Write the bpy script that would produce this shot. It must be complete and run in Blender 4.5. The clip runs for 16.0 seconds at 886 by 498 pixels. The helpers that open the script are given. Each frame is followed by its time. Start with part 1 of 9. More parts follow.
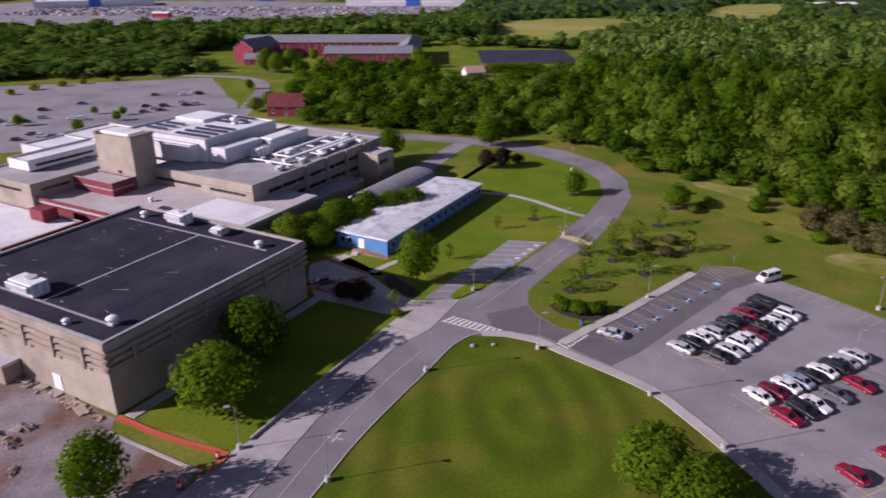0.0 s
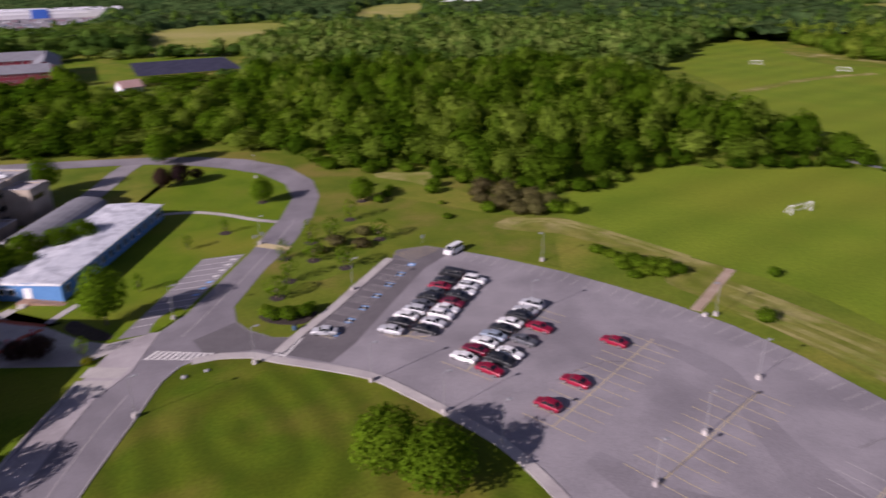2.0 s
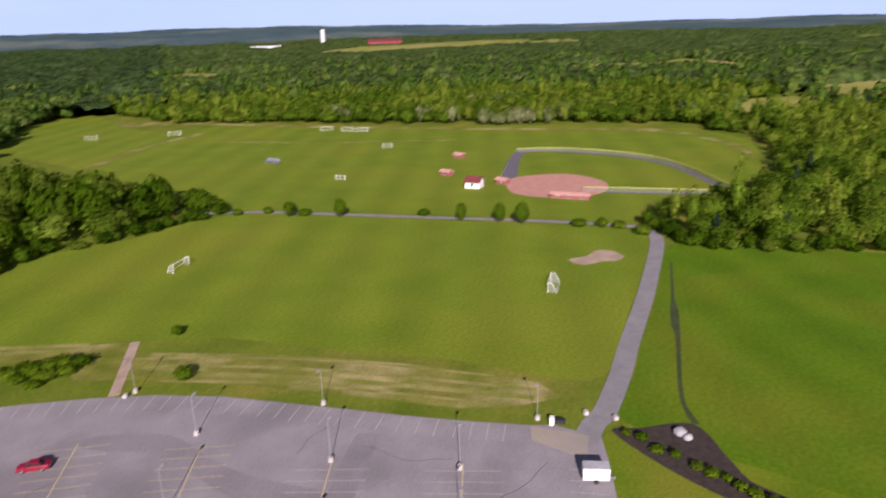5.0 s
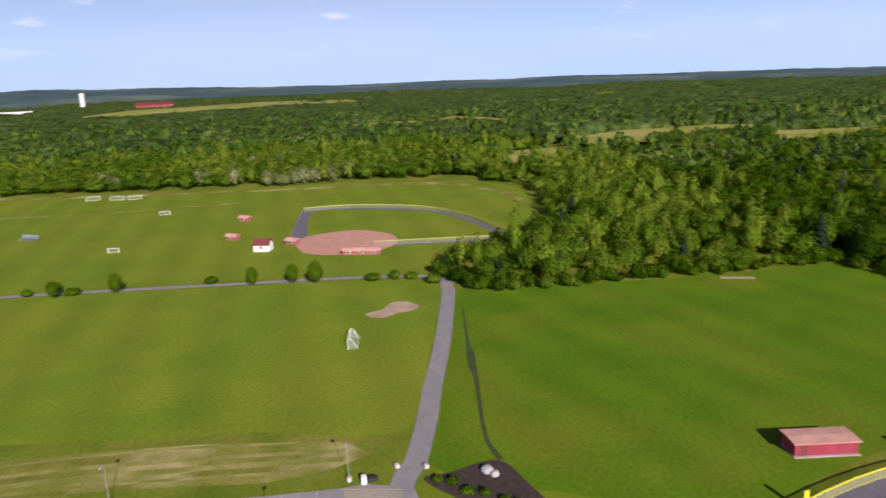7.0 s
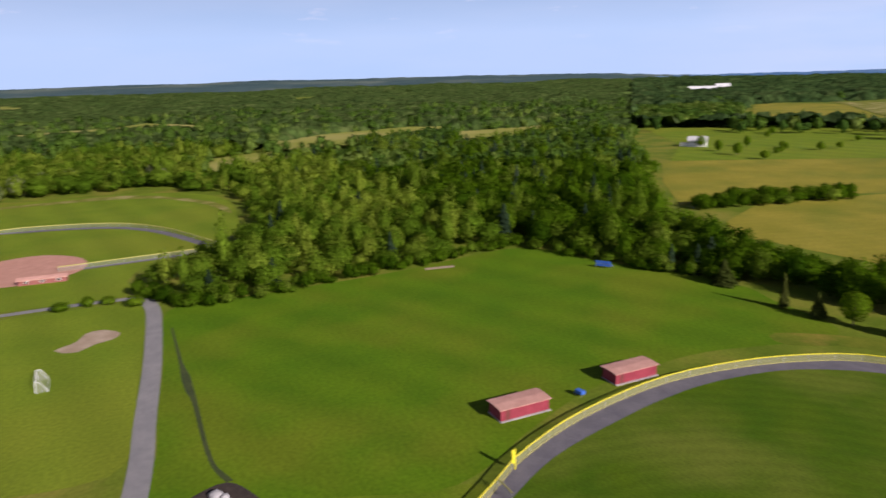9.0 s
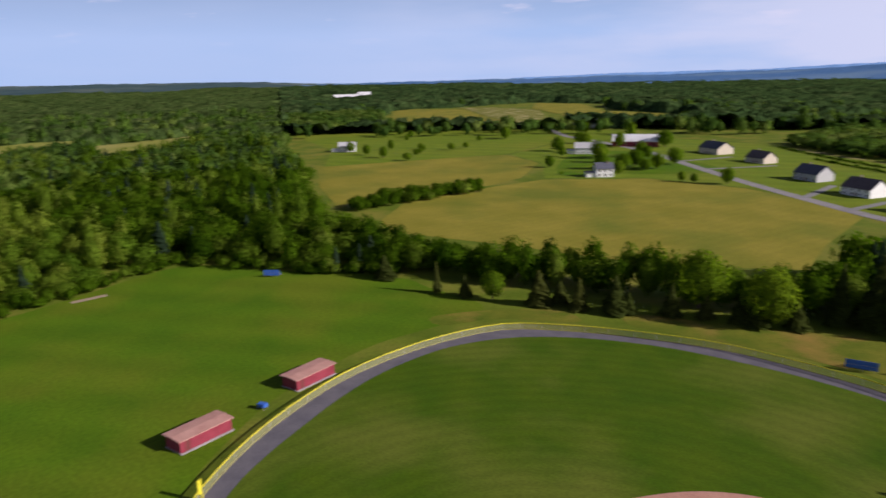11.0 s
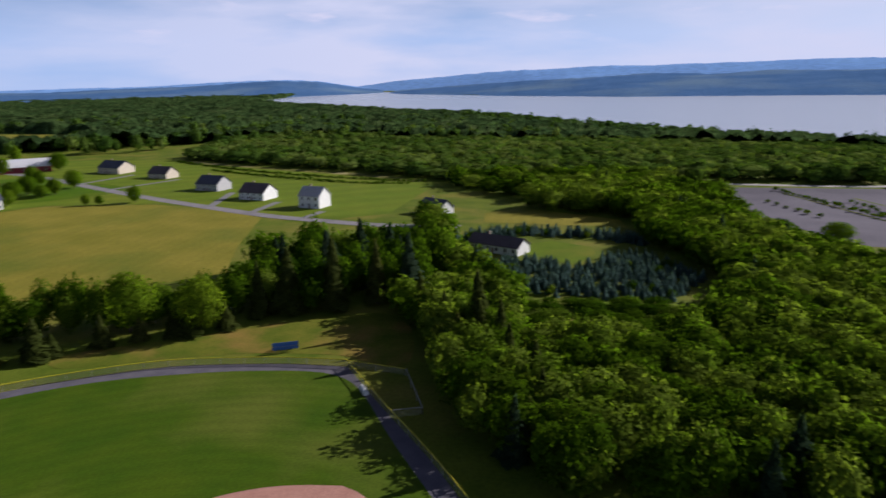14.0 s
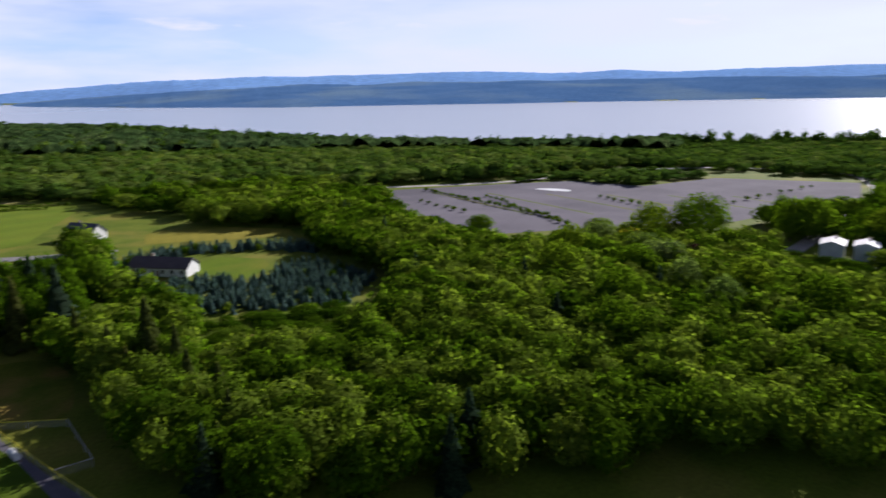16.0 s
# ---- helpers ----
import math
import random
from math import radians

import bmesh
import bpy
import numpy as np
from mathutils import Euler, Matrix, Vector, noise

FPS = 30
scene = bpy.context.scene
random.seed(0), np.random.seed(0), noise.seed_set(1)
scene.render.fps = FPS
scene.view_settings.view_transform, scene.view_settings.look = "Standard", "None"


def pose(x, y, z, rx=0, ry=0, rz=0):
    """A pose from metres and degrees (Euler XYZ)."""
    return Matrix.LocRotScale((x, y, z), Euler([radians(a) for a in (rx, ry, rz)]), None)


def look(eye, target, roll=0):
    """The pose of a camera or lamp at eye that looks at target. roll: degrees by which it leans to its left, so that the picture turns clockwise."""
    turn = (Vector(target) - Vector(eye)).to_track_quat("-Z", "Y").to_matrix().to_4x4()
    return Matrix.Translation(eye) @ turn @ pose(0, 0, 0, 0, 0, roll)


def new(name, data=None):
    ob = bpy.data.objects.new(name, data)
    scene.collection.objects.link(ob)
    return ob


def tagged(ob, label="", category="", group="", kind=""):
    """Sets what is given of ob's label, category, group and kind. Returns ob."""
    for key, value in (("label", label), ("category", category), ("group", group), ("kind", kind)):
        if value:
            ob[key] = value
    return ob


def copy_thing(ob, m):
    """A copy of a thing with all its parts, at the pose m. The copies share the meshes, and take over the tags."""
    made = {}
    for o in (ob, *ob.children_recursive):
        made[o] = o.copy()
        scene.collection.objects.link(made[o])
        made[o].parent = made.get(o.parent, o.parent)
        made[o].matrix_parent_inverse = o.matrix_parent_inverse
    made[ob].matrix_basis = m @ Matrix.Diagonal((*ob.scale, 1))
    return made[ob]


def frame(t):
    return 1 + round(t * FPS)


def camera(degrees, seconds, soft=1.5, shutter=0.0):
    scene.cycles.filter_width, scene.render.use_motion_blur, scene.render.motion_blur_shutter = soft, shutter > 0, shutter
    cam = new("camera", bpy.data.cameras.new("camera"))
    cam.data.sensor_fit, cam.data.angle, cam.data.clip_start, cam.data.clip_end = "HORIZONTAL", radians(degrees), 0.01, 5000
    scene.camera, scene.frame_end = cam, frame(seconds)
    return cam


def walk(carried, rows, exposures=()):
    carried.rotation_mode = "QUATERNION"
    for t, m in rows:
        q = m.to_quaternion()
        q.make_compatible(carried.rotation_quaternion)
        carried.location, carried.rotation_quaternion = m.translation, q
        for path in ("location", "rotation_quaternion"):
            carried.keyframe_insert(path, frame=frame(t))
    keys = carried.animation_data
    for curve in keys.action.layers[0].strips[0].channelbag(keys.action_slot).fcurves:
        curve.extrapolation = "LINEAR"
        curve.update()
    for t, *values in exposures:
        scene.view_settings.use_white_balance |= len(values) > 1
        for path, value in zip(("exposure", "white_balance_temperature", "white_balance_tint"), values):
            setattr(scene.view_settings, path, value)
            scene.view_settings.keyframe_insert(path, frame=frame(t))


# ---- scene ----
cam = camera(64.3, 16.0, soft=1.55, shutter=0.55)
PATH = [
    (0.0, 0, 0, 62, 67.56, 0.11, -0.00),
    (0.5, 0, 0, 62, 67.60, 0.23, -4.46),
    (1.0, 0, 0, 62, 67.64, 0.29, -9.14),
    (1.5, 0, 0, 62, 67.68, 0.42, -16.85),
    (2.0, 0, 0, 62, 67.71, 0.55, -26.21),
    (2.5, 0, 0, 62, 67.72, 0.82, -36.85),
    (3.0, 0, 0, 62, 67.69, 1.08, -46.73),
    (3.5, 0, 0, 62, 67.56, 1.33, -56.04),
    (4.0, 0, 0, 62, 67.44, 1.41, -63.73),
    (4.5, 0, 0, 62, 68.03, 1.52, -70.78),
    (4.7, 0, 0, 62, 69.78, 1.63, -73.18),
    (5.2, 0, 0, 62, 73.60, 1.72, -78.20),
    (5.75, 0, 0, 62, 75.90, 1.82, -82.95),
    (6.8, 0, 0, 62, 76.36, 1.97, -91.69),
    (7.0, 0, 0, 62, 76.35, 2.12, -93.65),
    (7.5, 0, 0, 62, 76.20, 1.81, -98.57),
    (8.0, 0, 0, 62, 76.08, 1.70, -104.41),
    (8.5, 0, 0, 62, 75.97, 1.76, -110.87),
    (8.7, 0, 0, 62, 75.96, 1.74, -113.39),
    (9.75, 0, 0, 62, 75.88, 1.60, -127.40),
    (10.8, 0, 0, 62, 75.85, 1.44, -141.74),
    (11.0, 0, 0, 62, 75.89, 1.35, -144.74),
    (11.5, 0, 0, 62, 75.91, 1.23, -152.23),
    (12.0, 0, 0, 62, 76.03, 1.16, -160.40),
    (12.5, 0, 0, 62, 76.12, 1.15, -169.01),
    (13.0, 0, 0, 62, 76.16, 1.16, -176.91),
    (13.5, 0, 0, 62, 76.17, 1.21, -184.03),
    (14.0, 0, 0, 62, 76.22, 1.10, -190.71),
    (14.5, 0, 0, 62, 76.27, 1.04, -196.62),
    (15.0, 0, 0, 62, 76.35, 0.95, -202.95),
    (15.5, 0, 0, 62, 76.42, 0.95, -210.12),
    (16.0, 0, 0, 62, 76.60, 0.84, -217.52),
]

walk(cam, [(t, pose(*p)) for t, *p in PATH], exposures=[(0.0, 0.36, 6000, 33), (2.5, 0.50, 6250, 32), (4.5, 0.64, 6400, 30), (7.0, 0.60, 6400, 19), (8.7, 0.50, 6450, 19), (11.0, 0.24, 6280, 20), (13.5, 0.12, 6050, 18), (15.0, 0.40, 6020, 17), (16.0, 0.50, 6000, 17)])

# ---- light: late afternoon sun, thin high cloud ----
SUN_EL, SUN_DIR = 25.0, Vector((-0.965, -0.262, 0.0)).normalized()   # towards the sun, on the plan
sky_world = bpy.data.worlds.new("sky")
scene.world = sky_world
sky_world.use_nodes = True
wn, wl = sky_world.node_tree.nodes, sky_world.node_tree.links
wn.clear()
sky = wn.new("ShaderNodeTexSky")
sky.sky_type, sky.sun_disc = "NISHITA", False
sky.sun_elevation = radians(SUN_EL)
sky.sun_rotation = math.atan2(SUN_DIR.x, SUN_DIR.y)
sky.air_density, sky.dust_density, sky.ozone_density = 1.0, 0.4, 3.0
coord = wn.new("ShaderNodeTexCoord")
mapping = wn.new("ShaderNodeMapping")
mapping.inputs["Scale"].default_value = (2.2, 2.2, 11.0)
puffs = wn.new("ShaderNodeTexNoise")
puffs.inputs["Scale"].default_value, puffs.inputs["Detail"].default_value = 1.6, 7.0
ramp = wn.new("ShaderNodeValToRGB")
ramp.color_ramp.elements[0].position, ramp.color_ramp.elements[1].position = 0.34, 0.60
def world_mix(fac, a_, b_, kind="MIX"):
    x = wn.new("ShaderNodeMix")
    x.data_type, x.blend_type = "RGBA", kind
    for sock, v in ((0, fac), (6, a_), (7, b_)):
        if isinstance(v, tuple):
            x.inputs[sock].default_value = (*v, 1)
        elif isinstance(v, float):
            x.inputs[sock].default_value = v
        else:
            wl.new(v, x.inputs[sock])
    return x.outputs[2]


def world_range(sock, a_, b_, c_, d_):
    r = wn.new("ShaderNodeMapRange")
    r.inputs[1].default_value, r.inputs[2].default_value, r.inputs[3].default_value, r.inputs[4].default_value = a_, b_, c_, d_
    wl.new(sock, r.inputs[0])
    return r.outputs[0]


def world_times(a_, b_):
    x = wn.new("ShaderNodeMath")
    x.operation = "MULTIPLY"
    wl.new(a_, x.inputs[0]), wl.new(b_, x.inputs[1])
    return x.outputs[0]


split = wn.new("ShaderNodeSeparateXYZ")
back = wn.new("ShaderNodeBackground")
back.inputs["Strength"].default_value = 0.0242
out = wn.new("ShaderNodeOutputWorld")
wl.new(coord.outputs["Generated"], mapping.inputs["Vector"])
wl.new(mapping.outputs["Vector"], puffs.inputs["Vector"])
wl.new(puffs.outputs["Fac"], ramp.inputs["Fac"])
wl.new(coord.outputs["Generated"], split.inputs[0])
clear = world_mix(1.0, sky.outputs["Color"], (0.55, 0.60, 0.80), "MULTIPLY")
hazy = world_mix(world_range(split.outputs["Z"], 0.05, 0.27, 0.95, 0.0), clear, (14.6, 20.2, 30.0))      # blue haze gathers towards the horizon
west = world_range(split.outputs["X"], 0.75, -0.1, 0.10, 1.0)      # cloud thickens towards the sun and the lake
bright = world_mix(world_times(world_range(split.outputs["X"], -0.15, -0.95, 0.0, 0.85), world_range(split.outputs["Z"], 0.1, 0.4, 1.0, 0.1)), hazy, (27.8, 28.5, 31.9))
overhead = world_range(split.outputs["Z"], 0.14, 0.5, 1.0, 0.12)      # clear deep blue high up
clouded = world_mix(world_times(world_times(ramp.outputs["Color"], west), overhead), bright, (23.6, 24.6, 29.8))
small = wn.new("ShaderNodeMapping")
small.inputs["Scale"].default_value = (6.0, 6.0, 30.0)
tufts = wn.new("ShaderNodeTexNoise")
tufts.inputs["Scale"].default_value, tufts.inputs["Detail"].default_value = 1.3, 5.0
wl.new(coord.outputs["Generated"], small.inputs["Vector"])
wl.new(small.outputs["Vector"], tufts.inputs["Vector"])
tufted = world_mix(world_times(world_times(world_range(tufts.outputs["Fac"], 0.60, 0.72, 0.0, 0.75), world_range(split.outputs["Z"], 0.035, 0.07, 0.0, 1.0)), overhead), clouded, (27.6, 26.4, 30.6))      # small fair-weather clouds
wl.new(tufted, back.inputs["Color"])
wl.new(back.outputs["Background"], out.inputs["Surface"])

sun_data = bpy.data.lights.new("sun", "SUN")
sun_data.energy, sun_data.angle, sun_data.color = 5.0, radians(0.6), (1.0, 0.93, 0.82)
sun = new("sun", sun_data)
sun.matrix_world = look((0, 0, 0), -(SUN_DIR * math.cos(radians(SUN_EL)) + Vector((0, 0, math.sin(radians(SUN_EL))))))

# ---- materials ----
def shader(name, c1, c2, scale=1.0, fine=12.0, rough=0.9, bump=0.0, c3=None, big=0.03, metal=0.0, vary="", spread=0.25, wave=None, spec=0.3):
    """A surface of two colours mixed by noise at two scales, c3 in large patches; vary: 'object', 'island' or 'tint' shifts the value."""
    m = bpy.data.materials.new(name)
    m.use_nodes = True
    n, l = m.node_tree.nodes, m.node_tree.links
    bsdf = n["Principled BSDF"]
    bsdf.inputs["Roughness"].default_value, bsdf.inputs["Metallic"].default_value = rough, metal
    bsdf.inputs["Specular IOR Level"].default_value = spec
    geo = n.new("ShaderNodeNewGeometry")

    def noise_at(s, detail=4.0):
        t = n.new("ShaderNodeTexNoise")
        t.inputs["Scale"].default_value, t.inputs["Detail"].default_value = s, detail
        l.new(geo.outputs["Position"], t.inputs["Vector"])
        return t

    def mixed(fac, a, b, kind="MIX"):
        x = n.new("ShaderNodeMix")
        x.data_type, x.blend_type = "RGBA", kind
        for sock, v in ((0, fac), (6, a), (7, b)):
            if isinstance(v, (tuple, list)):
                x.inputs[sock].default_value = (*v, 1)
            elif isinstance(v, (int, float)):
                x.inputs[sock].default_value = v
            else:
                l.new(v, x.inputs[sock])
        return x.outputs[2]

    def ramped(sock, lo, hi):
        r = n.new("ShaderNodeMapRange")
        r.inputs[1].default_value, r.inputs[2].default_value = lo, hi
        l.new(sock, r.inputs[0])
        return r.outputs[0]

    a, b = noise_at(scale), noise_at(scale * fine)
    col = mixed(ramped(a.outputs["Fac"], 0.32, 0.68), c1, c2)
    if c3:
        p = noise_at(big, 6.0)
        col = mixed(ramped(p.outputs["Fac"], 0.48, 0.66), col, c3)
    if wave:
        w = n.new("ShaderNodeTexWave")
        w.wave_type, w.rings_direction = wave[0], "Z"
        w.inputs["Scale"].default_value, w.inputs["Distortion"].default_value = wave[1], wave[2]
        w.inputs["Detail"].default_value, w.inputs["Detail Scale"].default_value = 2.0, wave[7] if len(wave) > 7 else 0.25
        mp = n.new("ShaderNodeMapping")
        mp.inputs["Location"].default_value = (-wave[3][0], -wave[3][1], 0)
        rot = n.new("ShaderNodeMapping")
        rot.inputs["Rotation"].default_value = (0, 0, radians(wave[4]))
        rot.inputs["Scale"].default_value = (1, wave[6] if len(wave) > 6 else 1, 1)
        l.new(geo.outputs["Position"], mp.inputs["Vector"])
        l.new(mp.outputs["Vector"], rot.inputs["Vector"])
        l.new(rot.outputs["Vector"], w.inputs["Vector"])
        dark = n.new("ShaderNodeMapRange")
        dark.inputs[3].default_value, dark.inputs[4].default_value = wave[5], 1.0
        l.new(w.outputs["Fac"], dark.inputs[0])
        col = mixed(1.0, col, dark.outputs[0], "MULTIPLY")
    shade = n.new("ShaderNodeMapRange")
    shade.inputs[1].default_value, shade.inputs[2].default_value = 0.3, 0.7
    shade.inputs[3].default_value, shade.inputs[4].default_value = 0.82, 1.15
    l.new(b.outputs["Fac"], shade.inputs[0])
    col = mixed(1.0, col, shade.outputs[0], "MULTIPLY")
    if vary:
        if vary == "object":
            src = n.new("ShaderNodeObjectInfo").outputs["Random"]
        elif vary == "island":
            src = geo.outputs["Random Per Island"]
        else:
            at = n.new("ShaderNodeAttribute")
            at.attribute_name = "tint"
            src = at.outputs["Fac"]
        v = n.new("ShaderNodeMapRange")
        v.inputs[3].default_value, v.inputs[4].default_value = 1 - spread, 1 + spread
        l.new(src, v.inputs[0])
        col = mixed(1.0, col, v.outputs[0], "MULTIPLY")
    l.new(col, bsdf.inputs["Base Color"])
    if bump:
        bm_ = n.new("ShaderNodeBump")
        bm_.inputs["Strength"].default_value, bm_.inputs["Distance"].default_value = 0.6, bump
        l.new(b.outputs["Fac"], bm_.inputs["Height"])
        l.new(bm_.outputs["Normal"], bsdf.inputs["Normal"])
    return m


def foliage(name, c1, c2, c3, vary="tint", thin=0.5, clump=0.3, ragged=0.44, size=2.0):
    """Leaves: hue by tree, value by clump and by noise that also paints shade between sprays, ragged edges, a little
    light through them.
    """
    m = bpy.data.materials.new(name)
    m.use_nodes = True
    n, l = m.node_tree.nodes, m.node_tree.links
    bsdf = n["Principled BSDF"]
    bsdf.inputs["Roughness"].default_value, bsdf.inputs["Specular IOR Level"].default_value = 0.9, 0.0
    geo = n.new("ShaderNodeNewGeometry")
    if vary == "tint":
        at = n.new("ShaderNodeAttribute")
        at.attribute_name = "tint"
        src = at.outputs["Fac"]
    else:
        src = n.new("ShaderNodeObjectInfo").outputs["Random"]
    ramp_ = n.new("ShaderNodeValToRGB")
    ramp_.color_ramp.elements[0].color, ramp_.color_ramp.elements[1].color = (*c1, 1), (*c3, 1)
    e = ramp_.color_ramp.elements.new(0.55)
    e.color = (*c2, 1)
    l.new(src, ramp_.inputs["Fac"])
    v = n.new("ShaderNodeMapRange")
    v.inputs[3].default_value, v.inputs[4].default_value = 1 - clump, 1 + clump
    l.new(geo.outputs["Random Per Island"], v.inputs[0])
    spray = n.new("ShaderNodeTexNoise")
    spray.inputs["Scale"].default_value, spray.inputs["Detail"].default_value, spray.inputs["Roughness"].default_value = size, 2.0, 0.6
    l.new(geo.outputs["Position"], spray.inputs["Vector"])
    # random leaf tone, its dark end painted in as shade between sprays
    mottle = n.new("ShaderNodeMapRange")
    mottle.inputs[1].default_value, mottle.inputs[2].default_value = 0.36, 0.66
    mottle.inputs[3].default_value, mottle.inputs[4].default_value = 0.62, 1.38
    l.new(spray.outputs["Fac"], mottle.inputs[0])
    value = n.new("ShaderNodeMath")
    value.operation = "MULTIPLY"
    l.new(v.outputs[0], value.inputs[0])
    l.new(mottle.outputs[0], value.inputs[1])
    x = n.new("ShaderNodeMix")
    x.data_type, x.blend_type = "RGBA", "MULTIPLY"
    x.inputs[0].default_value = 1.0
    l.new(ramp_.outputs["Color"], x.inputs[6])
    l.new(value.outputs[0], x.inputs[7])
    l.new(x.outputs[2], bsdf.inputs["Base Color"])
    through_leaf = n.new("ShaderNodeBsdfTranslucent")
    warm = n.new("ShaderNodeMix")          # light comes through a leaf yellower than it is thrown back
    warm.data_type, warm.blend_type, warm.clamp_result = "RGBA", "MULTIPLY", False
    warm.inputs[0].default_value, warm.inputs[7].default_value = 1.0, (1.7, 1.75, 0.8, 1)
    l.new(x.outputs[2], warm.inputs[6])
    l.new(warm.outputs[2], through_leaf.inputs["Color"])
    both = n.new("ShaderNodeMixShader")
    both.inputs[0].default_value = thin
    l.new(bsdf.outputs[0], both.inputs[1])
    l.new(through_leaf.outputs[0], both.inputs[2])
    if ragged:
        gaps = n.new("ShaderNodeTexNoise")
        gaps.inputs["Scale"].default_value, gaps.inputs["Detail"].default_value = size * 0.9, 2.0
        shift = n.new("ShaderNodeVectorMath")
        shift.inputs[1].default_value = (31.0, 17.0, 5.0)
        l.new(geo.outputs["Position"], shift.inputs[0])
        l.new(shift.outputs[0], gaps.inputs["Vector"])
        hole = n.new("ShaderNodeMath")
        hole.operation = "GREATER_THAN"
        hole.inputs[1].default_value = ragged
        l.new(gaps.outputs["Fac"], hole.inputs[0])
        clear_ = n.new("ShaderNodeBsdfTransparent")
        cut = n.new("ShaderNodeMixShader")
        l.new(hole.outputs[0], cut.inputs[0])
        l.new(clear_.outputs[0], cut.inputs[1])
        l.new(both.outputs[0], cut.inputs[2])
        l.new(cut.outputs[0], n["Material Output"].inputs["Surface"])
    else:
        l.new(both.outputs[0], n["Material Output"].inputs["Surface"])
    return m


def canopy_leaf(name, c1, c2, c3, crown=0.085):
    """A closed canopy seen from far off: rounded crowns in relief, the shade between them put into the colour."""
    m = bpy.data.materials.new(name)
    m.use_nodes = True
    n, l = m.node_tree.nodes, m.node_tree.links
    bsdf = n["Principled BSDF"]
    bsdf.inputs["Roughness"].default_value, bsdf.inputs["Specular IOR Level"].default_value = 0.95, 0.0
    geo = n.new("ShaderNodeNewGeometry")
    at = n.new("ShaderNodeAttribute")
    at.attribute_name = "tint"
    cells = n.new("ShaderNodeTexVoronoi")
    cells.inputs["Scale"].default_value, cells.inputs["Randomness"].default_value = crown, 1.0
    fine_ = n.new("ShaderNodeTexNoise")
    fine_.inputs["Scale"].default_value, fine_.inputs["Detail"].default_value = 0.45, 3.0
    l.new(geo.outputs["Position"], cells.inputs["Vector"])
    l.new(geo.outputs["Position"], fine_.inputs["Vector"])
    hue = n.new("ShaderNodeSeparateColor")
    l.new(cells.outputs["Color"], hue.inputs[0])
    pick = n.new("ShaderNodeMix")
    pick.inputs[0].default_value = 0.45
    l.new(at.outputs["Fac"], pick.inputs[2])
    l.new(hue.outputs[0], pick.inputs[3])
    tones = n.new("ShaderNodeValToRGB")
    tones.color_ramp.elements[0].color, tones.color_ramp.elements[1].color = (*c1, 1), (*c3, 1)
    tones.color_ramp.elements.new(0.55).color = (*c2, 1)
    l.new(pick.outputs[0], tones.inputs["Fac"])
    # shade between crowns: cell edges darkened in the colour
    gap_shade = n.new("ShaderNodeMapRange")
    gap_shade.inputs[1].default_value, gap_shade.inputs[2].default_value, gap_shade.inputs[3].default_value, gap_shade.inputs[4].default_value = 0.35, 0.8, 1.0, 0.45
    l.new(cells.outputs["Distance"], gap_shade.inputs[0])
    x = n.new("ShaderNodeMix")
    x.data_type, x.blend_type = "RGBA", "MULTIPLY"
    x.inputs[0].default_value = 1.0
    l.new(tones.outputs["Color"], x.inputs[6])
    l.new(gap_shade.outputs[0], x.inputs[7])
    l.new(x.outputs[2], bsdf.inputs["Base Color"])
    height_ = n.new("ShaderNodeMath")
    height_.operation = "MULTIPLY_ADD"
    height_.inputs[1].default_value = -1.0
    l.new(cells.outputs["Distance"], height_.inputs[0])
    l.new(fine_.outputs["Fac"], height_.inputs[2])
    relief = n.new("ShaderNodeBump")
    relief.inputs["Strength"].default_value, relief.inputs["Distance"].default_value = 0.7, 5.0
    l.new(height_.outputs[0], relief.inputs["Height"])
    l.new(relief.outputs["Normal"], bsdf.inputs["Normal"])
    return m


def plain(name, c, rough=0.6, metal=0.0, spec=0.4):
    m = bpy.data.materials.new(name)
    m.use_nodes = True
    b = m.node_tree.nodes["Principled BSDF"]
    b.inputs["Base Color"].default_value = (*c, 1)
    b.inputs["Roughness"].default_value, b.inputs["Metallic"].default_value = rough, metal
    b.inputs["Specular IOR Level"].default_value = spec
    return m


